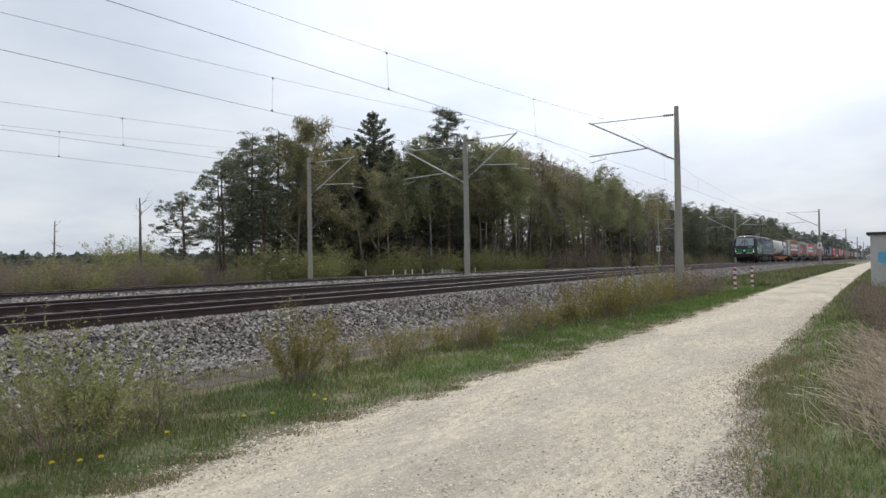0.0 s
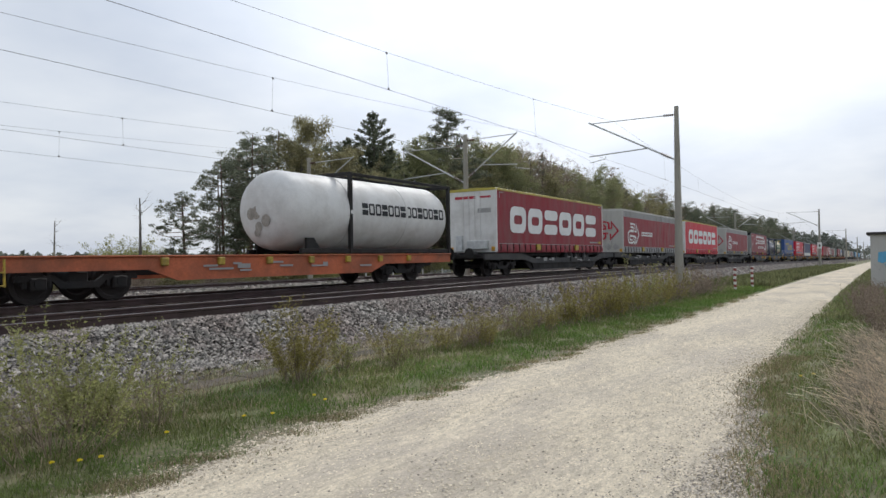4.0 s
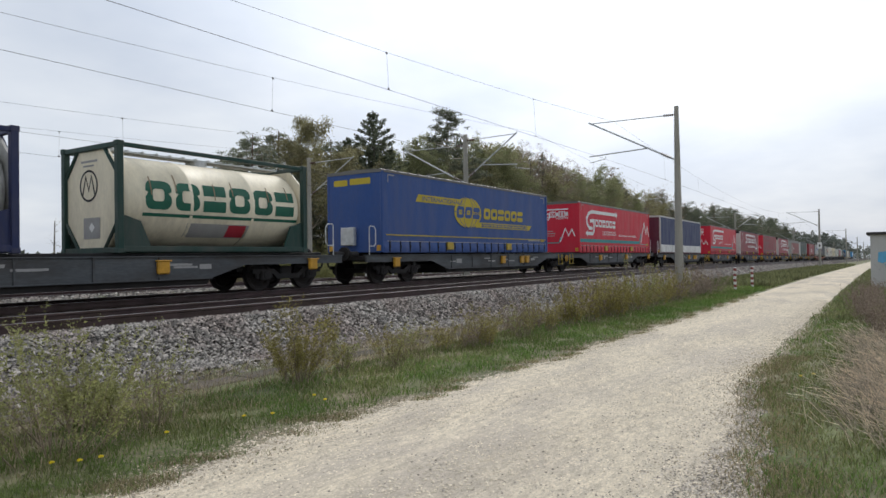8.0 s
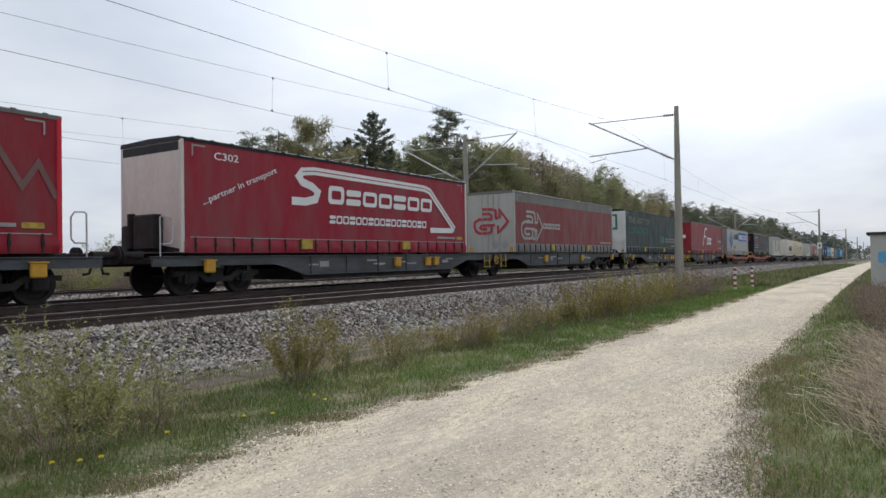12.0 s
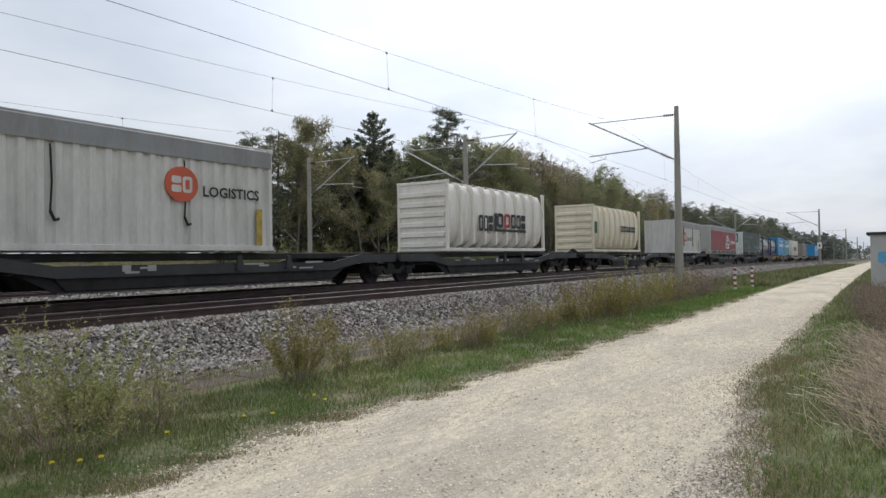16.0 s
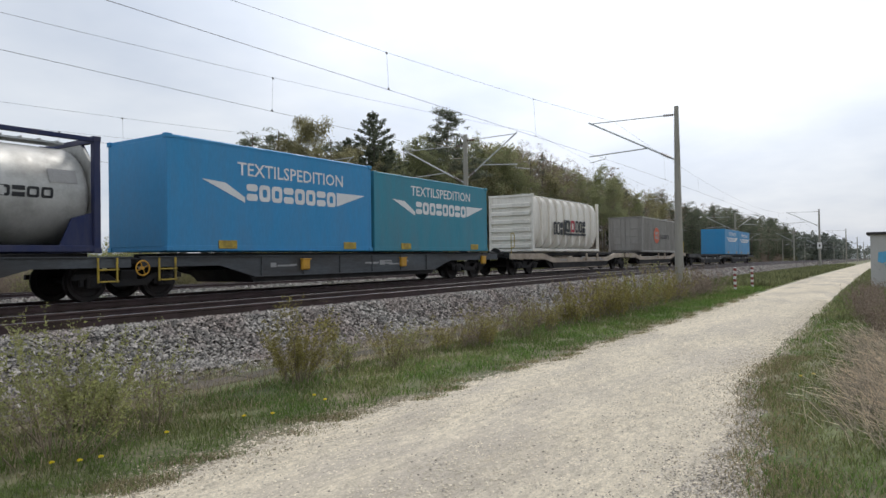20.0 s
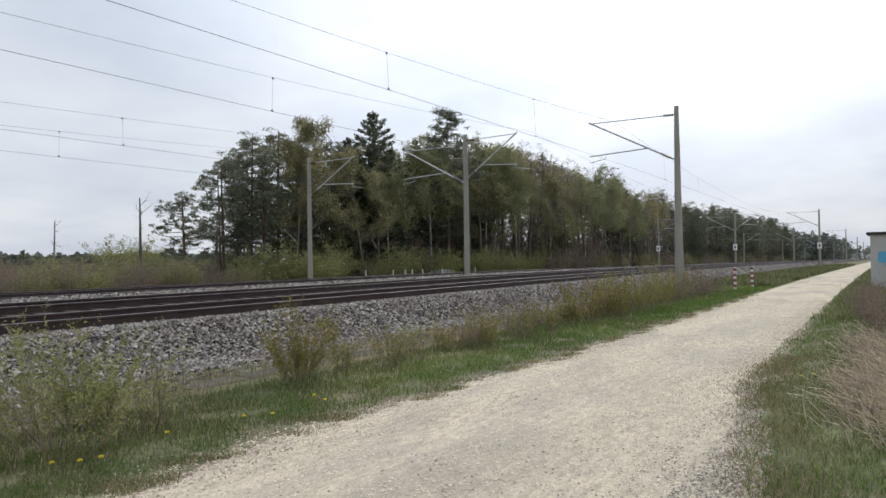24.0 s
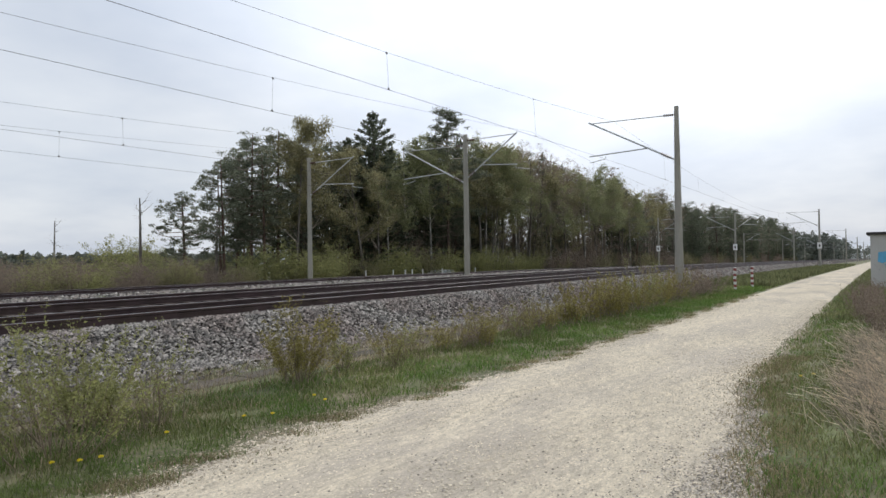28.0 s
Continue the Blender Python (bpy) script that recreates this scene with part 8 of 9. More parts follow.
def make_shrub(seed, h, w, leaf, label, n_stem=16, n_leaf=1500, size=0.07, name="shrub", depth=2):
    rng = np.random.default_rng(seed)
    segs, tips = [], []
    for _ in range(n_stem):
        a = rng.random() * 6.283
        out = rng.uniform(0.05, 0.75) * w / h
        d = np.array([math.cos(a) * out, math.sin(a) * out, 1.0])
        branch_out(rng, np.array([math.cos(a), math.sin(a), 0]) * rng.uniform(0, 0.16) * w, d / np.linalg.norm(d), h * rng.uniform(0.5, 1.0), 0.0045 + 0.006 * h, depth, segs, tips, -0.02, 0.10, (2, 4), 0.42, 0.55)
    k = h / max(s[1][2] for s in segs)
    t = thing(name, label, "shrub", group="shrubs beside the railway")
    v, f = rods(segs, 3, 0.0065 if h < 2 else 0.03)
    part("woody_stem", fast_mesh("woody_stem", v * k, 4, f, M_SCRUB), None, t)
    S = np.array([(s[0] + s[1]) / 2 for s in segs] + tips) * k
    S = S[S[:, 2] > h * 0.25]
    c = S[rng.integers(0, len(S), n_leaf)] + rng.normal(0, 0.025 * h, (n_leaf, 3))
    c[:, 2] = np.minimum(c[:, 2], h)
    v, f = leaves(c, size, rng)
    part("foliage", fast_mesh("foliage", v, 3, f, leaf), None, t)
    return t


def put(proto, x, y, s=1.0, turn=0.0, sink=0.0):
    m = Matrix.Translation((x, y, ground_z(x, y) - sink)) @ Matrix.Rotation(turn, 4, "Z")
    ob = copy_thing(proto, m)
    ob.scale = (s, s, s)
    return ob


def settle(proto, spots, base, squeeze=None):
    """Copies of a tree at (x, y, height); the pattern itself takes the first spot."""
    rng = random.Random(len(spots) + int(base))
    for i, (x, y, h) in enumerate(spots):
        s = h / base
        turn = rng.uniform(0, 6.283)
        if i:
            put(proto, x, y, s, turn)
        else:
            proto.matrix_basis = Matrix.Translation((x, y, ground_z(x, y))) @ Matrix.Rotation(turn, 4, "Z") @ Matrix.Diagonal((s, s, s, 1))


# the conspicuous trees of the wood's edge: (x, y, height)
settle(make_pine(1, 16, 0.28, 2.9, 1.6), [(38.3, 47, 11.4), (42.1, 48, 14.3), (47.2, 50, 15.7), (57.3, 52, 16.5), (41.2, 51, 11.5)], 16)
settle(make_pine(2, 16, 0.34, 2.7, 1.5), [(43.9, 52, 13.6), (42.0, 46, 12.6), (46.2, 53, 15.0), (53.0, 51, 15.2)], 16)
settle(make_pine(3, 9, 0.36, 1.9, 1.8, 0.62, 0.08), [(32.5, 44, 8.2)], 9)
settle(make_pine(29, 23, 0.25, 3.6, 4.2, 1.0), [(73.6, 47, 22.6), (75.0, 50, 19.0)], 23)
settle(make_spruce(4, 20, 4.4), [(62.6, 50, 20.2), (60.2, 52, 16.8), (64.6, 51.5, 17.0)], 20)
settle(make_spruce(5, 23, 4.2), [(72.5, 51, 18.5), (86.0, 53, 20.0), (155.7, 52, 21.4), (400, 44, 20.0), (480, 48, 22.0), (640, 50, 26.0)], 23)
settle(make_broadleaf(6, 17, "olive"), [(48.5, 47, 16.9), (49.9, 49, 16.2), (44.8, 45, 13.4), (54.3, 45, 14.6), (58.0, 46, 12.0), (82.0, 45.5, 13.6), (112, 46, 16.5), (150, 48, 17.0)], 17)
settle(make_broadleaf(7, 20, "birch"), [(65.8, 48, 18.1), (60.5, 46.5, 13.5), (68.3, 46, 17.0), (83.4, 47, 20.4), (87.6, 48, 20.0), (92.6, 50, 21.6), (90.0, 45.5, 17.0), (102, 45.5, 16.0), (123.8, 47, 21.3), (128, 46, 19.0), (135.3, 48, 20.4), (116.0, 45, 17.0), (145, 46, 17.5)], 20)
settle(make_broadleaf(8, 22, "bare"), [(96.7, 47, 21.6), (99.8, 48, 20.5), (113.9, 52, 22.2), (120.6, 50, 21.8), (106, 48, 19.0), (197.3, 54, 24.2), (205, 55, 22.8), (162, 48, 17.4), (172, 50, 17.6), (182, 52, 18.5)], 22)


# the wood behind: tops follow the fall of the skyline
def fill_wood():
    rng = random.Random(77)
    protos = [make_spruce(11, 18, 3.8, 0.45), make_broadleaf(12, 18, "olive", True), make_pine(13, 18, 0.30, 3.1, 1.35, 1.1), make_broadleaf(14, 18, "bare", True)]
    used = [False] * len(protos)
    slopes = [0.80, 0.84, 0.87, 0.95, 1.03, 1.25, 1.4, 1.56, 1.77, 2.06, 2.4, 2.63, 3.0, 3.3, 3.65, 4.3, 4.7, 5.6, 6.3, 7.2, 8.4, 9.8]
    tops = [0.08, 0.15, 0.20, 0.25, 0.26, 0.30, 0.29, 0.34, 0.385, 0.40, 0.385, 0.39, 0.37, 0.345, 0.35, 0.34, 0.36, 0.385, 0.36, 0.40, 0.38, 0.31]

    spots = []
    for row_y, step in ((47.5, 3.4), (51, 3.6), (55, 3.2), (61, 3.4), (67, 4.2)):
        x = row_y * 0.86
        while x < row_y * 9.6:
            spots.append((x + rng.uniform(-1, 1), row_y + rng.uniform(-1.6, 1.6)))
            x += step * (1 + max(0, x - 90) / 75)
    for x, y in spots:
        top = float(np.interp(x / y, slopes, tops)) * y
        h = (top - ground_z(x, y)) * rng.uniform(0.74, 1.0)
        if top < 0.14 * y or h < 4 or (y < 49 and x < 75) or (y > 57 and x < 1.12 * y):
            continue
        slope = x / y
        mix = (3, 1, 6, 0) if slope < 1.2 else (2, 4, 1, 4) if slope < 1.9 else (1, 3, 1, 7) if slope < 3.9 else (3, 0, 7, 1)
        k = rng.choices(range(4), mix)[0]
        s = h / 18.0
        m = Matrix.Translation((x, y, ground_z(x, y))) @ Matrix.Rotation(rng.uniform(0, 6.28), 4, "Z")
        if not used[k]:
            protos[k].matrix_basis = m @ Matrix.Diagonal((s, s, s, 1))
            used[k] = True
        else:
            ob = copy_thing(protos[k], m)
            ob.scale = (s, s, s)


fill_wood()


def undergrowth():
    rng = random.Random(9)
    a = make_shrub(41, 4.0, 3.6, M_LEAF_GREEN, "fresh green thicket at the wood's edge", 22, 4200, 0.052, depth=1)
    b = make_shrub(42, 4.0, 3.8, M_LEAF_BROWN, "brown leafless thicket at the wood's edge", 24, 3000, 0.055, depth=1)
    c = make_shrub(43, 4.0, 3.4, M_LEAF_OLIVE, "olive budding thicket at the wood's edge", 22, 3600, 0.052, depth=1)
    e = make_shrub(44, 4.0, 3.6, M_LEAF_BROWN, "sparse brown scrub on open ground", 30, 1400, 0.045, depth=1)
    first = {a: True, b: True, c: True, e: True}

    def drop(p, x, y, h, wide=1.2):
        m = Matrix.Translation((x, y, ground_z(x, y))) @ Matrix.Rotation(rng.uniform(0, 6.28), 4, "Z")
        s = h / 4.0
        if first[p]:
            p.matrix_basis = m @ Matrix.Diagonal((s * wide, s * wide, s, 1))
            first[p] = False
        else:
            copy_thing(p, m).scale = (s * wide, s * wide, s)

    for x, y, h in ((37.0, 42, 4.0), (38.6, 41, 4.5), (39.8, 41, 3.7), (41.2, 41, 3.6), (42.9, 40, 3.5), (45.1, 41, 3.2)):
        drop(a, x, y, h * 0.95)
    x = 47.0
    while x < 420:
        far = x > 105
        drop(rng.choice((b, c, c, b) if far else (a, c, a, b)), x, rng.uniform(41.5, 45), rng.uniform(2.8, 4.6))
        # taller brown growth closes the wood below the crowns
        if x > 50:
            drop(rng.choice((b, b, c)), x + 1, rng.uniform(47, 57), rng.uniform(6.0, 11.0) if 75 < x < 170 else rng.uniform(5.0, 8.5), 0.9)
        x += rng.uniform(1.8, 2.8) * (1 + max(0, x - 80) / 60)
    many = []
    g = make_shrub(45, 4.0, 4.6, M_LEAF_BROWN, "dense brown thicket inside the wood", 6, 1700, 0.13, depth=1)
    for row_y in (52, 58, 65):
        x = 1.12 * row_y
        while x < 640:
            many.append((g, x, row_y + rng.uniform(-2, 2), rng.uniform(8.0, 12.5), 0.95))
            x += 2.1 * (1 + max(0, x - 80) / 65)
    # scrub on the open ground beyond the line
    for y0, y1, n, lo, hi in ((38.5, 44, 64, 1.6, 3.0), (45, 58, 60, 2.2, 3.5), (60, 90, 70, 2.6, 4.0)):
        for k in range(n):
            y = rng.uniform(y0, y1)
            x = y * rng.uniform(0.36, 0.86)
            p, h = rng.choice((e, a, c, b, b, e)), rng.uniform(lo, hi)
            if y0 < 60:
                drop(p, x, y, h)
            else:
                many.append((p, x, y, h, 1.2))
    def joined(protos, name, label):
        for which in (1,):
            V, F, base = [], [], 0
            for p, x, y, h, wide in many:
                if p not in protos:
                    continue
                me = p.children[which].data
                n = len(me.polygons[0].vertices)
                co = np.empty(len(me.vertices) * 3)
                me.vertices.foreach_get("co", co)
                ix = np.empty(len(me.loops), int)
                me.loops.foreach_get("vertex_index", ix)
                co = co.reshape(-1, 3)
                a = rng.uniform(0, 6.28)
                s = h / 4.0
                V.append(np.stack([(co[:, 0] * math.cos(a) - co[:, 1] * math.sin(a)) * s * wide + x, (co[:, 0] * math.sin(a) + co[:, 1] * math.cos(a)) * s * wide + y, co[:, 2] * s + ground_z(x, y)], -1))
                F.append(ix.reshape(-1, n) + base)
                base += len(co)
                material = me.materials[0]
            what = name + ("_stems" if which == 0 else "_leaves")
            tagged(new(what, fast_mesh(what, np.concatenate(V), n, np.concatenate(F), material)), label, "undergrowth", kind="stuff")

    joined((g,), "wood_thicket", "dense brown thicket inside the wood")
    for p in (a, c, b, e):
        joined((p,), "far_scrub", "olive-brown scrub on open ground")
    for q in list(g.children):
        bpy.data.objects.remove(q)
    bpy.data.objects.remove(g)
    for x, y, h in ((33.3, 55, 4.9), (34.6, 56, 4.4), (36.4, 58, 5.2), (35.0, 52, 4.0), (37.8, 57, 4.2)):
        drop(a, x, y, h)


undergrowth()


def dead_tree(x, y, h, seed, bark=M_BARK_GREY):
    rng = np.random.default_rng(seed)
    tr, pts = trunk_line(rng, h, 0.16, 0.012)
    segs, tips = [], []
    for k in range(7):
        a = rng.random() * 6.283
        branch_out(rng, at_height(pts, h * rng.uniform(0.45, 0.97)), np.array([math.cos(a) * 0.7, math.sin(a) * 0.7, 0.8]), h * rng.uniform(0.06, 0.15), 0.03, 1, segs, tips, 0, 0.2)
    t = tree_thing("dead_tree", "bare dead tree snag with broken limbs", tr, segs, [], bark, bark, None, 0.1, rng)
    t.matrix_basis = Matrix.Translation((x, y, ground_z(x, y)))


dead_tree(32.5, 50, 7.8, 1)
dead_tree(41.2, 80, 7.6, 2, M_BARK_BIRCH)
dead_tree(37.4, 47, 6.6, 3)


def far_woods():
    """Low woods on the horizon beyond the open ground and far along the line."""
    rng = np.random.default_rng(15)
    lv, segs = [], []
    for k in range(420):
        y = rng.uniform(330, 420)
        x = y * rng.uniform(-0.1, 0.95)
        h = rng.uniform(4.5, 7.5)
        n = 46
        zz = rng.random(n) ** 0.7
        c = np.stack([x + rng.normal(0, 1.4, n) * (1.3 - zz), y + rng.normal(0, 1.4, n), -1.6 + zz * h], -1)
        lv.append(c)
    for k in range(150):
        x = rng.uniform(420, 1500)
        y = 40 + (x - 420) * 0.055 + rng.uniform(0, 30)
        h = rng.uniform(9, 19) + (x - 420) * 0.012
        n = 46
        zz = rng.random(n) ** 0.7
        g = grade(x) - 1.6
        c = np.stack([x + rng.normal(0, 2.4, n) * (1.3 - zz), y + rng.normal(0, 2.4, n) * (1.3 - zz), g + zz * h], -1)
        lv.append(c)
    for k in range(460):
        near = k < 280
        x = rng.uniform(620, 1000) if near else rng.uniform(1510, 1700)
        y = rng.uniform(36, 66) if near else rng.uniform(-40, 110)
        h = rng.uniform(13, 24) if near else rng.uniform(16, 26)
        n = 46
        zz = rng.random(n) ** 0.7
        lv.append(np.stack([x + rng.normal(0, 2.4, n) * (1.3 - zz), y + rng.normal(0, 2.4, n) * (1.3 - zz), grade(x) - 1.6 + zz * h], -1))
    v, f = leaves(np.concatenate(lv), 1.25, rng, 0.2, 0.7)
    # pale greyed green: distance haze is mixed into the leaf colour
    m = leaf_mat("distant_woods", (0.16, 0.175, 0.145), 0.3, 0.3)
    tagged(new("distant_woods", fast_mesh("distant_woods", v, 3, f, m)), "low grey-green woods on the horizon, paled by painted haze", "woods", kind="stuff")


far_woods()

# shrubs along the ballast foot, each its own bush
BUSHES = ((3.06, 5.95, 1.28, 2.1, 0, 51), (4.05, 5.98, 1.08, 1.15, 3, 52), (6.42, 6.42, 0.92, 1.15, 1, 53), (7.45, 6.6, 0.55, 0.5, 3, 54), (8.5, 6.5, 0.62, 0.6, 1, 55), (9.4, 6.8, 0.5, 0.5, 3, 56), (11.3, 6.5, 0.65, 0.75, 1, 57), (12.9, 6.3, 0.72, 0.7, 1, 79),
          (15.6, 5.95, 1.1, 0.8, 1, 58), (17.2, 6.2, 1.0, 0.9, 2, 59), (18.6, 6.6, 0.95, 0.9, 1, 60), (20.3, 6.1, 1.15, 1.0, 0, 61), (22.2, 6.6, 1.05, 1.0, 2, 62), (24.4, 6.2, 1.05, 1.1, 2, 63), (26.2, 6.6, 1.0, 1.1, 2, 64), (28.5, 6.3, 0.95, 1.1, 2, 65), (10.3, 6.2, 0.5, 0.5, 2, 66), (14.1, 6.7, 0.6, 0.6, 2, 67), (10.6, 6.0, 0.62, 0.5, 1, 101), (12.1, 6.0, 0.66, 0.5, 3, 102), (14.8, 6.1, 0.8, 0.6, 1, 103), (16.9, 5.8, 0.85, 0.6, 1, 104), (18.0, 6.0, 0.9, 0.7, 1, 105), (13.4, 6.0, 0.75, 0.5, 1, 106), (8.0, 6.1, 0.5, 0.45, 3, 107), (30.5, 6.6, 0.8, 1.0, 2, 68), (9.9, 6.4, 0.6, 0.7, 1, 70), (13.5, 6.9, 0.7, 0.8, 2, 81), (16.3, 6.7, 0.9, 0.9, 2, 82), (19.4, 6.0, 1.0, 1.0, 1, 83), (21.2, 6.0, 1.0, 1.0, 1, 84), (23.3, 6.0, 1.0, 1.1, 1, 85), (25.3, 5.9, 1.0, 1.1, 2, 86), (27.3, 5.9, 0.95, 1.1, 2, 87), (29.4, 6.0, 0.9, 1.1, 2, 88), (2.2, 6.5, 1.1, 1.1, 0, 89), (3.75, 6.7, 0.85, 0.9, 0, 90))


def make_bush(seed, h, w, leaf, label, n_stem, n_leaf, size):
    """A young bush: many thin upright stems that fan out of one stool, with short side twigs and small leaves."""
    rng = np.random.default_rng(seed)
    segs, low = [], []
    for _ in range(n_stem):
        a = rng.random() * 6.283
        tilt = rng.random() ** 0.8 * 0.62 * w / h
        d = np.array([math.cos(a) * tilt, math.sin(a) * tilt, 1.0]) + rng.normal(0, 0.06, 3)
        L = h * rng.uniform(0.45, 1.05)
        p = np.array([math.cos(a), math.sin(a), 0]) * rng.random() * 0.20 * w
        r = 0.0035 + 0.004 * h * rng.random()
        for k in range(4):
            d = d / np.linalg.norm(d) + rng.normal(0, 0.09, 3) + np.array([0, 0, 0.07])
            q = p + d / np.linalg.norm(d) * L / 4
            segs.append((p, q, r * (1 - 0.2 * k), r * (1 - 0.2 * (k + 1))))
            low.append(k == 0)
            if k:
                for _k in range(int(rng.integers(1, 4))):
                    e = d + rng.normal(0, 0.5, 3)
                    e = e / np.linalg.norm(e) * L * rng.uniform(0.08, 0.24)
                    b = p + (q - p) * rng.random()
                    segs.append((b, b + e, r * 0.5, r * 0.25))
                    low.append(False)
            p = q
    t = thing("bush", label, "shrub", group="shrubs beside the railway")
    v, f = rods(segs, 3, 0.004)
    part("woody_stem", fast_mesh("woody_stem", v, 4, f, M_STEM), None, t)
    S = [s for s, l in zip(segs, low) if not l]
    A, B = np.array([s[0] for s in S]), np.array([s[1] for s in S])
    k = rng.integers(0, len(S), n_leaf)
    c = A[k] + (B[k] - A[k]) * rng.random((n_leaf, 1)) + rng.normal(0, 0.016, (n_leaf, 3))
    v, f = leaves(c, size, rng, 0.0, 0.45)
    part("foliage", fast_mesh("foliage", v, 3, f, leaf), None, t)
    return t


for x, y, h, w, kind, seed in BUSHES:
    leaf = (M_LEAF_BUSH, M_LEAF_BUSH2, M_LEAF_BROWN, M_LEAF_BUSH)[kind]
    words = ("loose young willow bush with yellow-green leaves", "upright olive-brown budding bush", "low brown twiggy bush", "sparse bare-stemmed bush with a few young leaves")[kind]
    near = x < 14
    s = make_bush(seed, h * (0.95 if x < 5 else 1.12 if near else 1.2), w * (1.05 if x < 8 else 1.55), leaf, words + " in the grass", (40, 52, 36, 24)[kind] if x < 8 else 26, (6500, 7500, 1800, 1200)[kind] if x < 8 else (1800, 1500, 900, 700)[kind] if near else (2600, 2400, 1200, 900)[kind], 0.014 if x < 9 else 0.015 if near else 0.022)
    s.matrix_basis = Matrix.Translation((x, y, ground_z(x, y) - 0.02))


# grass
def blades(name, n, sample, hmin, hmax, material, seed, label, lean=0.8, width=0.0026, lift=0.0):
    rng = np.random.default_rng(seed)
    x, y = sample(rng, n)
    # grass grows in tufts
    keep = (np.sin(x * 5.1 + 1.3 * np.sin(y * 4.3)) + np.sin(y * 6.7 + x * 2.2) + rng.normal(0, 0.9, len(x))) > -1.2
    x, y = x[keep], y[keep]
    n = len(x)
    z = ground_np(x, y) + rough_xy(x, y) - 0.01 + lift
    h = hmin + (hmax - hmin) * rng.random(n) ** 1.6
    a = rng.random(n) * 6.283
    w = width * (0.6 + 0.8 * rng.random(n)) * (1 + x / 14)
    dx, dy = np.cos(a), np.sin(a)
    la = rng.random(n) * 6.283
    lx, ly = np.cos(la) * h * lean * rng.random(n), np.sin(la) * h * lean * rng.random(n)
    p0 = np.stack([x - dx * w, y - dy * w, z], -1)
    p1 = np.stack([x + dx * w, y + dy * w, z], -1)
    p2 = np.stack([x + lx * 0.45 + dx * w * 0.7, y + ly * 0.45 + dy * w * 0.7, z + h * 0.62], -1)
    p3 = np.stack([x + lx * 0.45 - dx * w * 0.7, y + ly * 0.45 - dy * w * 0.7, z + h * 0.62], -1)
    p4 = np.stack([x + lx * 1.3, y + ly * 1.3, z + h], -1)
    v = np.stack([p0, p1, p2, p3, p4], 1).reshape(-1, 3)
    b = (np.arange(n) * 5)[:, None]
    f = np.concatenate([b + np.array([[0, 1, 2]]), b + np.array([[0, 2, 3]]), b + np.array([[3, 2, 4]])], 0)
    return tagged(new(name, fast_mesh(name, v, 3, f, material)), label, "grass", kind="stuff")


def strip(x0, x1, y0, y1, power=1.8):
    def sample(rng, n):
        x = x0 + (x1 - x0) * rng.random(n) ** power
        y = y0 + (y1 - y0) * rng.random(n)
        left = np.array([path_edges(q)[0] for q in x])
        right = np.array([path_edges(q)[1] for q in x])
        ok = (y > left + np.abs(rng.normal(0.0, 0.16, n)) - 0.02) | (y < right - np.abs(rng.normal(0.0, 0.20, n)) + 0.12)
        duct = np.abs(y - 7.62) < 0.2
        ok &= ~(duct & (rng.random(n) > 0.45))
        return x[ok], y[ok]
    return sample


blades("verge_grass", 170000, strip(1.6, 40, 4.3, 6.9, 1.5), 0.02, 0.10, M_GRASS, 1, "fresh green grass on the verge beside the path")
blades("verge_grass_olive", 52000, strip(2.0, 45, 5.3, 9.1, 1.6), 0.02, 0.10, M_GRASS_MIX, 2, "tired olive grass below the ballast")
blades("verge_grass_dry", 12000, strip(2.0, 40, 5.5, 8.6), 0.03, 0.15, M_GRASS_DRY, 3, "dry straw-coloured grass on the verge", 0.8, 0.0024)
blades("bank_grass", 90000, strip(3.2, 40, -0.8, 1.7), 0.02, 0.085, M_GRASS, 4, "green grass on the bank beside the path", 0.9, 0.0024)
blades("bank_grass_olive", 18000, strip(3.0, 34, -0.8, 1.6), 0.02, 0.10, M_GRASS_MIX, 7, "tired olive grass on the bank")
M_GRASS_BROWN = leaf_mat("short_brown_grass", (0.33, 0.275, 0.165), 0.4, 0.3)


def edge_strip(rng, n):
    x = 3.0 + 9.0 * rng.random(n) ** 1.5
    return x, np.array([path_edges(q)[1] for q in x]) + rng.normal(-0.16, 0.20, n)


blades("path_edge_dry_grass", 20000, edge_strip, 0.015, 0.06, M_GRASS_BROWN, 11, "short worn brown grass along the path's edge", 0.9, 0.003)
M_GRASS_FAR = leaf_mat("far_olive_grass", (0.175, 0.185, 0.088), 0.4, 0.4)
blades("far_verge_grass", 26000, strip(36, 140, 4.2, 9.0, 1.4), 0.12, 0.35, M_GRASS_FAR, 5, "grass along the far verge", 0.5, 0.012)


blades("far_bank_grass", 16000, strip(18, 90, -3.0, 1.6, 1.3), 0.05, 0.22, M_GRASS_FAR, 15, "grass on the far bank beside the path", 0.7, 0.006)
blades("meadow_grass", 30000, strip(-9, 15, -7, 0.7, 1.0), 0.03, 0.12, M_GRASS_FAR, 13, "grass behind the path's bank", 0.6, 0.004)
blades("verge_weeds", 6500, strip(3.0, 34, 5.9, 8.2, 1.4), 0.08, 0.42, M_STEM, 8, "thin brown shoots and dead stalks along the ballast foot", 0.7, 0.0014)


def worn_edge(rng, n):
    """Low plants that creep from the verge on to the path, in patches."""
    x = 2.4 + 26.0 * rng.random(n) ** 1.7
    y = np.array([path_edges(q)[0] for q in x]) + rng.normal(-0.14, 0.20, n)
    ok = np.sin(x * 3.1 + 2.0 * np.sin(y * 5.0)) + np.sin(x * 7.7 + y * 9.0) + rng.normal(0, 0.35, n) > 0.45
    return x[ok], y[ok]


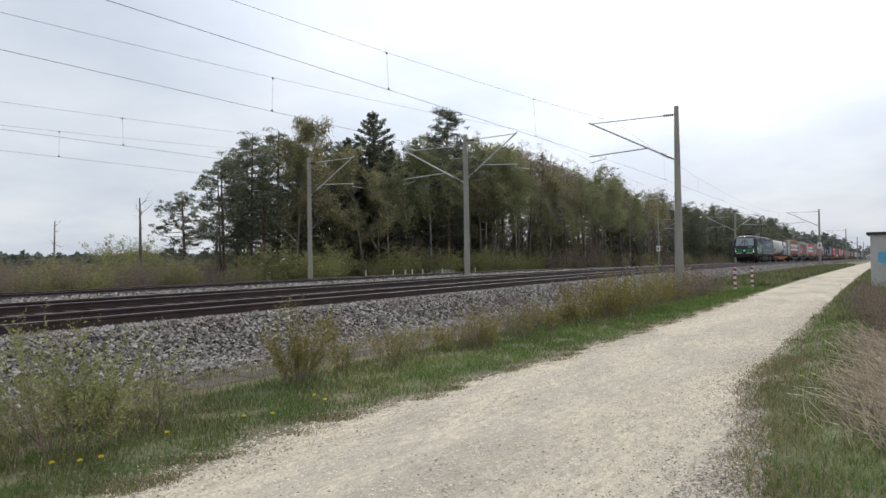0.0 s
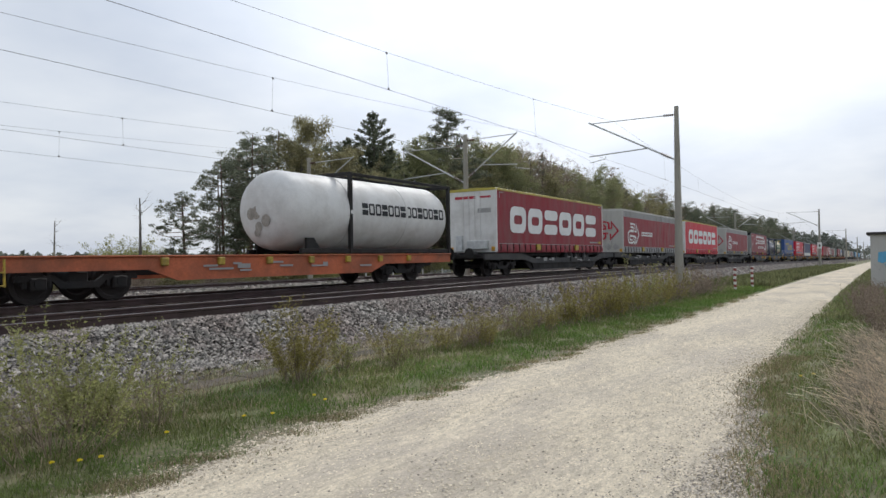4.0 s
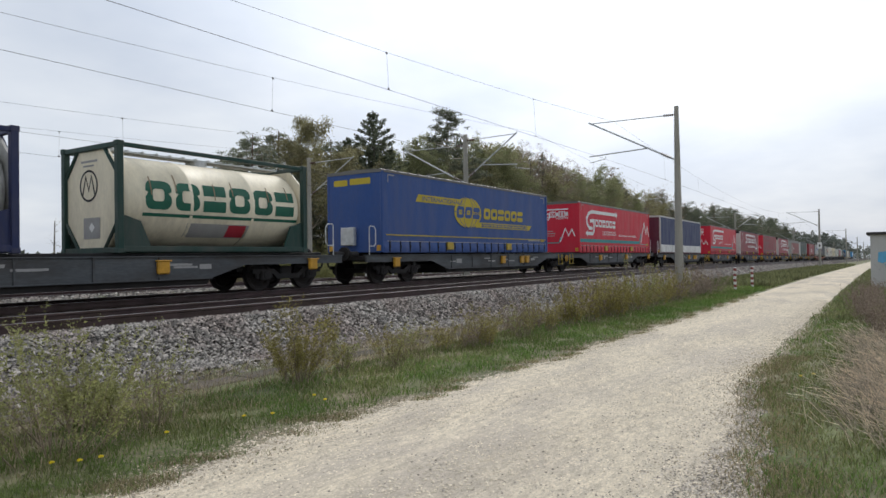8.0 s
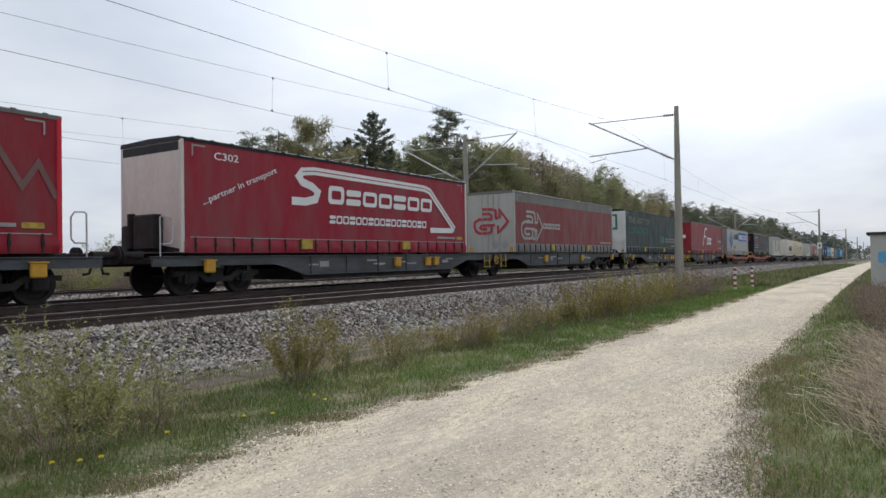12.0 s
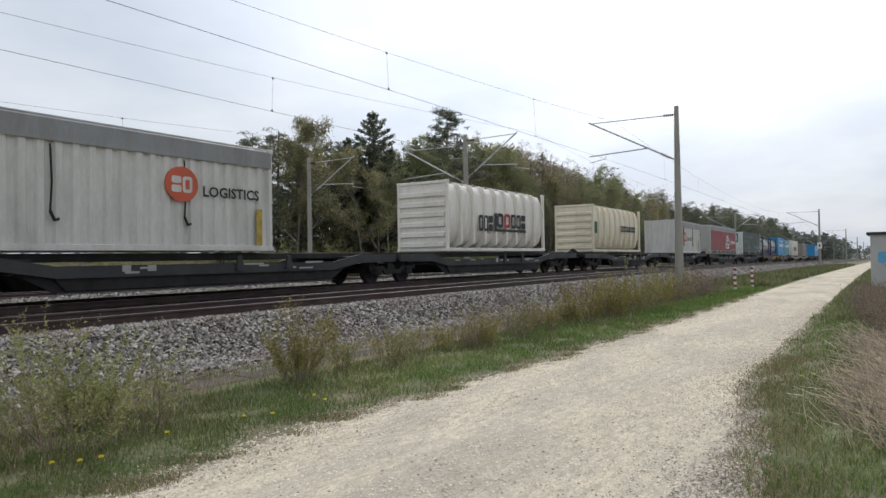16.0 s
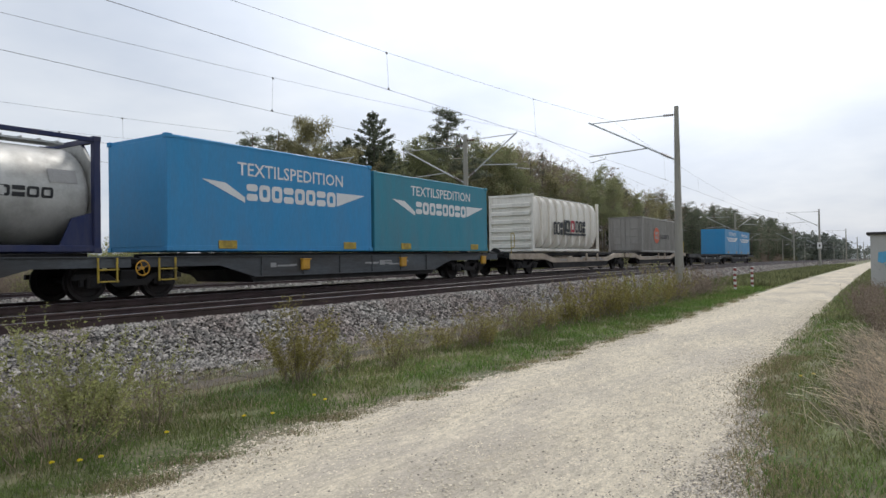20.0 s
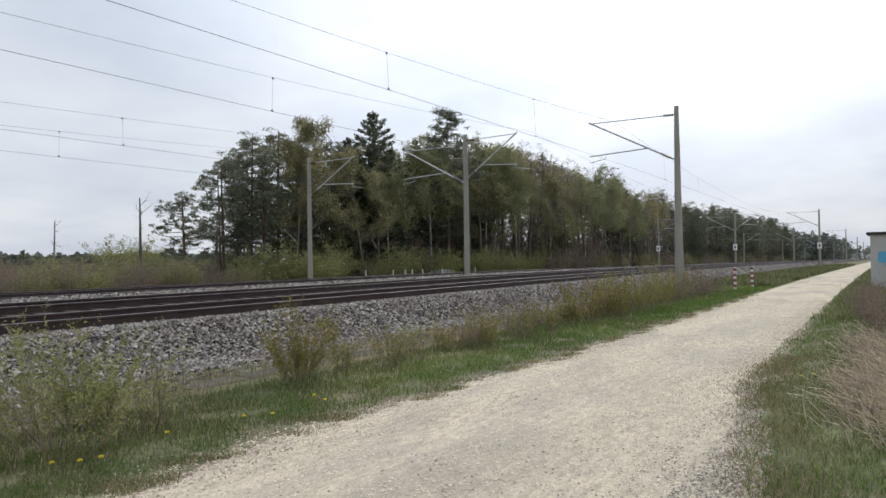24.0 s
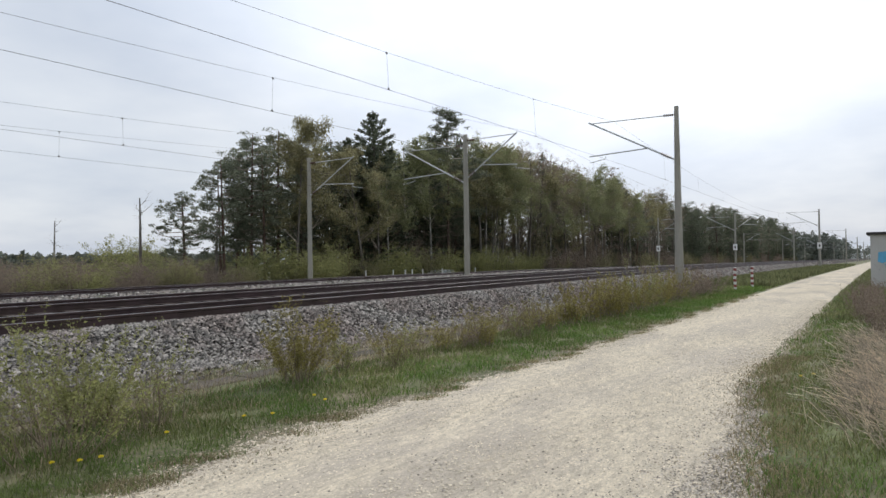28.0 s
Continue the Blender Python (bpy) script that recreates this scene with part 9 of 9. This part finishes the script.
blades("path_edge_tufts", 38000, worn_edge, 0.012, 0.05, M_GRASS_BROWN, 21, "trodden brown grass along the path's worn edge", 1.0, 0.0028, 0.012)
blades("path_edge_green_tufts", 14000, worn_edge, 0.012, 0.055, M_GRASS, 22, "small green tufts creeping on to the path", 1.0, 0.0026, 0.012)
blades("near_verge_grass", 16000, strip(-8, 2.2, 4.3, 8.0, 1.0), 0.03, 0.11, M_GRASS, 16, "green grass on the verge beside the path")
blades("near_bank_grass", 22000, strip(-8, 3.6, -4.0, 1.6, 1.0), 0.02, 0.09, M_GRASS, 17, "green grass on the bank beside the path")
M_STRAW = leaf_mat("pale_straw", (0.74, 0.65, 0.53), 0.65, 0.45)


def dry_tuft(x, y, h, seed):
    rng = np.random.default_rng(seed)
    segs = []
    for _ in range(120):
        px, py = rng.normal(0, 0.2, 2)
        d = np.array([rng.normal(-0.15, 0.42), rng.normal(0.32, 0.5), 0.95])
        d /= np.linalg.norm(d)
        L = h * rng.uniform(0.4, 1.1)
        p = np.array([px, py, -0.02])
        m = p + d * L * 0.6
        e = d + np.array([rng.normal(-0.2, 0.4), rng.normal(0.5, 0.5), -0.45])
        q = m + e / np.linalg.norm(e) * L * 0.45
        segs += [(p, m, 0.0036, 0.0030), (m, q, 0.0030, 0.0012)]
    v, f = rods(segs, 3)
    t = thing("dry_grass_tuft", "tall pale dry grass tuft leaning over the bank", "grass tuft", (x, y - 0.30, ground_z(x, y - 0.30)), group="dry grass tufts")
    tagged(part("stalk_clump", fast_mesh("stalk_clump", v, 4, f, M_STRAW), None, t), kind="stuff")


rng = random.Random(12)
for x, y, h in ((6.4, 0.12, 0.38), (6.9, 0.14, 0.5), (7.3, 0.42, 0.42), (7.7, 0.2, 0.5), (8.2, 0.46, 0.45), (8.7, 0.24, 0.5), (9.3, 0.5, 0.42), (9.8, 0.3, 0.5), (10.6, 0.4, 0.5), (11.5, 0.45, 0.5), (7.4, -0.12, 0.55), (8.3, -0.1, 0.6), (9.2, 0.0, 0.6), (12.6, 0.4, 0.5), (13.6, 0.5, 0.45)):
    dry_tuft(x, y, h, int(x * 100))
for x, y, h, w, seed in ((17.5, 0.35, 0.8, 1.0, 71), (20.0, 0.5, 0.8, 1.1, 72), (22.6, 0.5, 0.75, 1.1, 73), (25.5, 0.35, 0.7, 1.1, 74), (15.2, 0.1, 0.8, 1.0, 75), (28.5, 0.5, 0.55, 1.1, 76), (13.6, -0.05, 0.7, 0.9, 77), (18.8, -0.1, 0.8, 1.1, 78)):
    s = make_bush(seed, h, w, M_LEAF_BROWN, "leafless brown bush on the bank beside the path", 40, 1500, 0.018)
    s.matrix_basis = Matrix.Translation((x, y, ground_z(x, y) - 0.02))


def dandelion(x, y, k):
    h = 0.11 + 0.02 * (k % 3)
    t = thing("dandelion", "yellow dandelion flower in the grass", "flower", (x, y, ground_z(x, y)), group="dandelions in the verge")
    part("stem", Shape().cyl((0, 0, 0), (0.01, 0, h), 0.003, n=5), M_GRASS, t)
    s = Shape()
    for i in range(14):
        a = i * 2.399
        r = 0.004 + 0.014 * (i / 14)
        s.cyl((0.01 + r * math.cos(a), r * math.sin(a), h - 0.004), (0.01 + r * 1.25 * math.cos(a), r * 1.25 * math.sin(a), h + 0.012 - 0.008 * i / 14), 0.005, 0.0035, 5)
    part("flower_head", s, M_DANDELION, t, "bright yellow flower head")


M_DANDELION = mat("dandelion_yellow", (0.75, 0.58, 0.02), 0.6, 0, 0.1, 20)
for k, (x, y) in enumerate(((2.82, 5.15), (2.93, 5.05), (3.58, 5.17), (4.44, 5.2), (4.62, 5.0), (5.37, 5.17), (5.42, 5.06), (2.64, 5.2), (8.9, 0.85), (9.3, 0.75))):
    dandelion(x, y, k)


# gravel of the path
def pebbles(name, n, x0, x1, material, seed, size, edge, label):
    rng = np.random.default_rng(seed)
    x = x0 + (x1 - x0) * rng.random(n) ** 2.0
    u = rng.random(n)
    l = np.array([path_edges(q)[0] for q in x])
    r = np.array([path_edges(q)[1] for q in x])
    if edge:
        y = r + np.abs(rng.normal(0.0, 0.50, n)) * np.clip((8.5 - x) / 4.0, 0.2, 1.2) - 0.12 if edge == "apron" else np.where(rng.random(n) < (0.0 if edge == "right" else 0.5), l + rng.normal(-0.08, 0.20, n), r + np.abs(rng.normal(0.0, 0.30, n)) - 0.10)
    else:
        y = r + (l - r) * u
    k = np.clip((y - r) / (l - r), 0, 1)
    z = ground_np(x, y) + rough_xy(x, y) + np.maximum(0.0, path_rise(k)) + 0.003
    s = size * (0.4 + rng.random(n))
    base = np.array([(-1, -1, 0), (1, -0.8, 0), (0.8, 1, 0), (-0.9, 0.9, 0), (0.1, 0, 0.8)])
    a = rng.random(n) * 6.283
    j = base[None] * s[:, None, None] * (0.7 + 0.6 * rng.random((n, 5, 3)))
    ca, sa = np.cos(a)[:, None], np.sin(a)[:, None]
    v = np.stack([j[..., 0] * ca - j[..., 1] * sa + x[:, None], j[..., 0] * sa + j[..., 1] * ca + y[:, None], j[..., 2] + z[:, None] - 0.0025], -1).reshape(-1, 3)
    t = np.array([(0, 1, 4), (1, 2, 4), (2, 3, 4), (3, 0, 4)])
    f = (t[None] + (np.arange(n) * 5)[:, None, None]).reshape(-1, 3)
    tagged(new(name, fast_mesh(name, v, 3, f, material)), label, "gravel", kind="stuff")


M_PEBBLE = mat("limestone_chips", (0.66, 0.58, 0.45), 0.95, 0, 0.1, 2, 0.1, 40, island=0.24)
M_PEBBLE_DARK = mat("grey_chips", (0.28, 0.25, 0.21), 0.95, 0, 0.1, 2, 0.1, 40, island=0.45)
M_CRUMB = mat("brown_soil_crumbs", (0.34, 0.285, 0.205), 0.95, 0, 0.2, 2, 0.1, 40, island=0.4)
pebbles("path_gravel", 34000, 2.2, 26, M_PEBBLE, 1, 0.009, False, "pale limestone chips on the path")
pebbles("path_gravel_dark", 3000, 2.2, 26, M_PEBBLE_DARK, 2, 0.008, False, "scattered darker chips on the path")
pebbles("path_edge_gravel", 26000, 2.2, 26, M_CRUMB, 3, 0.008, True, "grey chips and crumbs along the path edges")
M_GRIT = mat("mixed_grey_grit", (0.34, 0.30, 0.25), 0.95, 0, 0.2, 2, 0.1, 40, island=0.75)
pebbles("path_verge_chips", 4000, 2.2, 26, M_CRUMB, 6, 0.008, True, "pale chips kicked into the grass beside the path")
pebbles("path_edge_grit", 26000, 2.8, 9.5, M_GRIT, 4, 0.008, "apron", "rough grey and white grit at the path's edge")


# ---------------------------------------------------------------- small things beside the line
def marker_post(x, y):
    t = thing("marker_post", "red and white banded marker post in the grass", "marker post", (x, y, ground_z(x, y)), group="banded marker posts")
    m = mat("post_red", (0.26, 0.06, 0.05), 0.6, 0, 0.1, 6, 0.05, 30, dirt=GRIME, dirt_amount=0.3)
    for k in range(8):
        part("red_band" if k % 2 else "white_band", Shape().cyl((0, 0, -0.05 if k == 0 else k * 0.12), (0, 0, (k + 1) * 0.12), 0.062, n=14), m if k % 2 else M_WHITE, t, smooth=50)
    part("cap", Shape().lathe([(0.96, 0.062), (0.98, 0.045), (0.985, 0)], (0, 0, 0), "z", 14), M_WHITE, t, smooth=50)


marker_post(32.1, 5.56)
marker_post(35.1, 5.32)


def lineside_hut(x, y):
    t = thing("lineside_hut", "small pale rendered hut with flat dark roof and blue graffiti", "hut", (x, y, ground_z(x, 0.0)))
    plaster = mat("pale_render", (0.50, 0.49, 0.47), 0.9, 0, 0.1, 0.8, 0.06, 20, 0.15, 40, dirt=(0.28, 0.26, 0.23), dirt_amount=0.5)
    d, w, h = 3.0, 3.2, 2.24
    M_HUTROOF = mat("dark_roof_felt", (0.05, 0.045, 0.045), 0.9, 0, 0.2, 3)
    part("wall_front", Shape().box(0, 0.2, -w, 0, -0.3, h), plaster, t)
    part("wall_back", Shape().box(d - 0.2, d, -w, 0, -0.3, h), plaster, t)
    part("wall_side", Shape().box(0.2, d - 0.2, -0.2, 0, -0.3, h), plaster, t)
    part("wall_side", Shape().box(0.2, d - 0.2, -w, -w + 0.2, -0.3, h), plaster, t)
    part("roof", Shape().box(-0.14, d + 0.14, -w - 0.14, 0.14, h, h + 0.11, 0.02), M_HUTROOF, t, "flat dark roof slab")
    blue = mat("sky_blue_spray_paint", (0.12, 0.38, 0.60), 0.7, 0, 0.2, 3)
    s = Shape()
    dd = Decals(t, 0, 0.0)
    for o in ([(-0.28, 1.50), (-0.60, 1.54), (-0.66, 1.18), (-0.45, 1.02), (-0.25, 1.10)], [(-0.5, 1.0), (-0.9, 1.1), (-0.95, 0.9), (-0.6, 0.8)]):
        s.prism(o, "x", -0.006, -0.002)
    part("graffiti", s, blue, t, "patch of sky-blue graffiti")
    part("graffiti_line", Shape().tube([(-0.004, -0.12, 1.0), (-0.004, -0.3, 0.75), (-0.004, -0.45, 1.05), (-0.004, -0.6, 0.7), (-0.004, -0.8, 0.95)], 0.012, 5), M_PRINT_GREY, t)
    return t


lineside_hut(34.0, 0.52)


def delineator(x, y):
    t = thing("road_post", "thin white roadside post", "road post", (x, y, ground_z(x, y)), group="white roadside posts")
    part("post", Shape().prism([(-0.06, -0.04), (0.06, -0.04), (0.0, 0.06)], "z", -0.1, 1.10), M_WHITE, t)


for x in (44.4, 48.2, 50.0, 51.1, 52.8, 56.2, 62.6):
    delineator(x, 36.6)


def parked_car(x, y):
    """A silver car on the road behind the line; only its roof rises above the rails."""
    t = thing("parked_car", "silver estate car on the road behind the tracks", "car", (x, y, ground_z(x, y)))
    paint = mat("silver_car_paint", (0.55, 0.56, 0.57), 0.3, 0.5, 0.05, 1, 0.02, 20, coat=0.5)
    part("body", Shape().prism([(-2.2, 0.3), (-2.25, 0.75), (-1.4, 0.9), (-0.7, 1.38), (0.4, 1.46), (1.6, 1.4), (2.15, 0.95), (2.2, 0.35)], "y", -0.82, 0.82), paint, t)
    part("side_windows", Shape().prism([(-1.2, 0.95), (-0.65, 1.33), (1.5, 1.35), (1.95, 0.97)], "y", -0.83, 0.83), M_GLASS, t)
    tm = Shape().lathe([(-0.1, 0.0), (-0.1, 0.26), (-0.08, 0.31), (0.08, 0.31), (0.1, 0.26), (0.1, 0)], (0, 0, 0), "y", 16).mesh("tyre", M_RUBBER)
    for sx in (-1.35, 1.35):
        for sy in (-0.76, 0.76):
            part("tyre", tm, None, t).matrix_basis = Matrix.Translation((sx, sy, 0.31))


parked_car(63.7, 41.8)


# ---------------------------------------------------------------- movement
def motions():
    """The whole train rolls by at one steady speed along the second track."""
    times = [k * 2.0 for k in range(15)]
    for ob, x12 in MOVERS:
        rows = []
        for t in times:
            x = x12 - SPEED * (t - 12.0)
            rows.append((t, pose(x, TRACK_2, grade(x), 0, math.degrees(-math.atan((grade(x + 7) - grade(x - 7)) / 14.0)), 0)))
        walk(ob, rows)


motions()
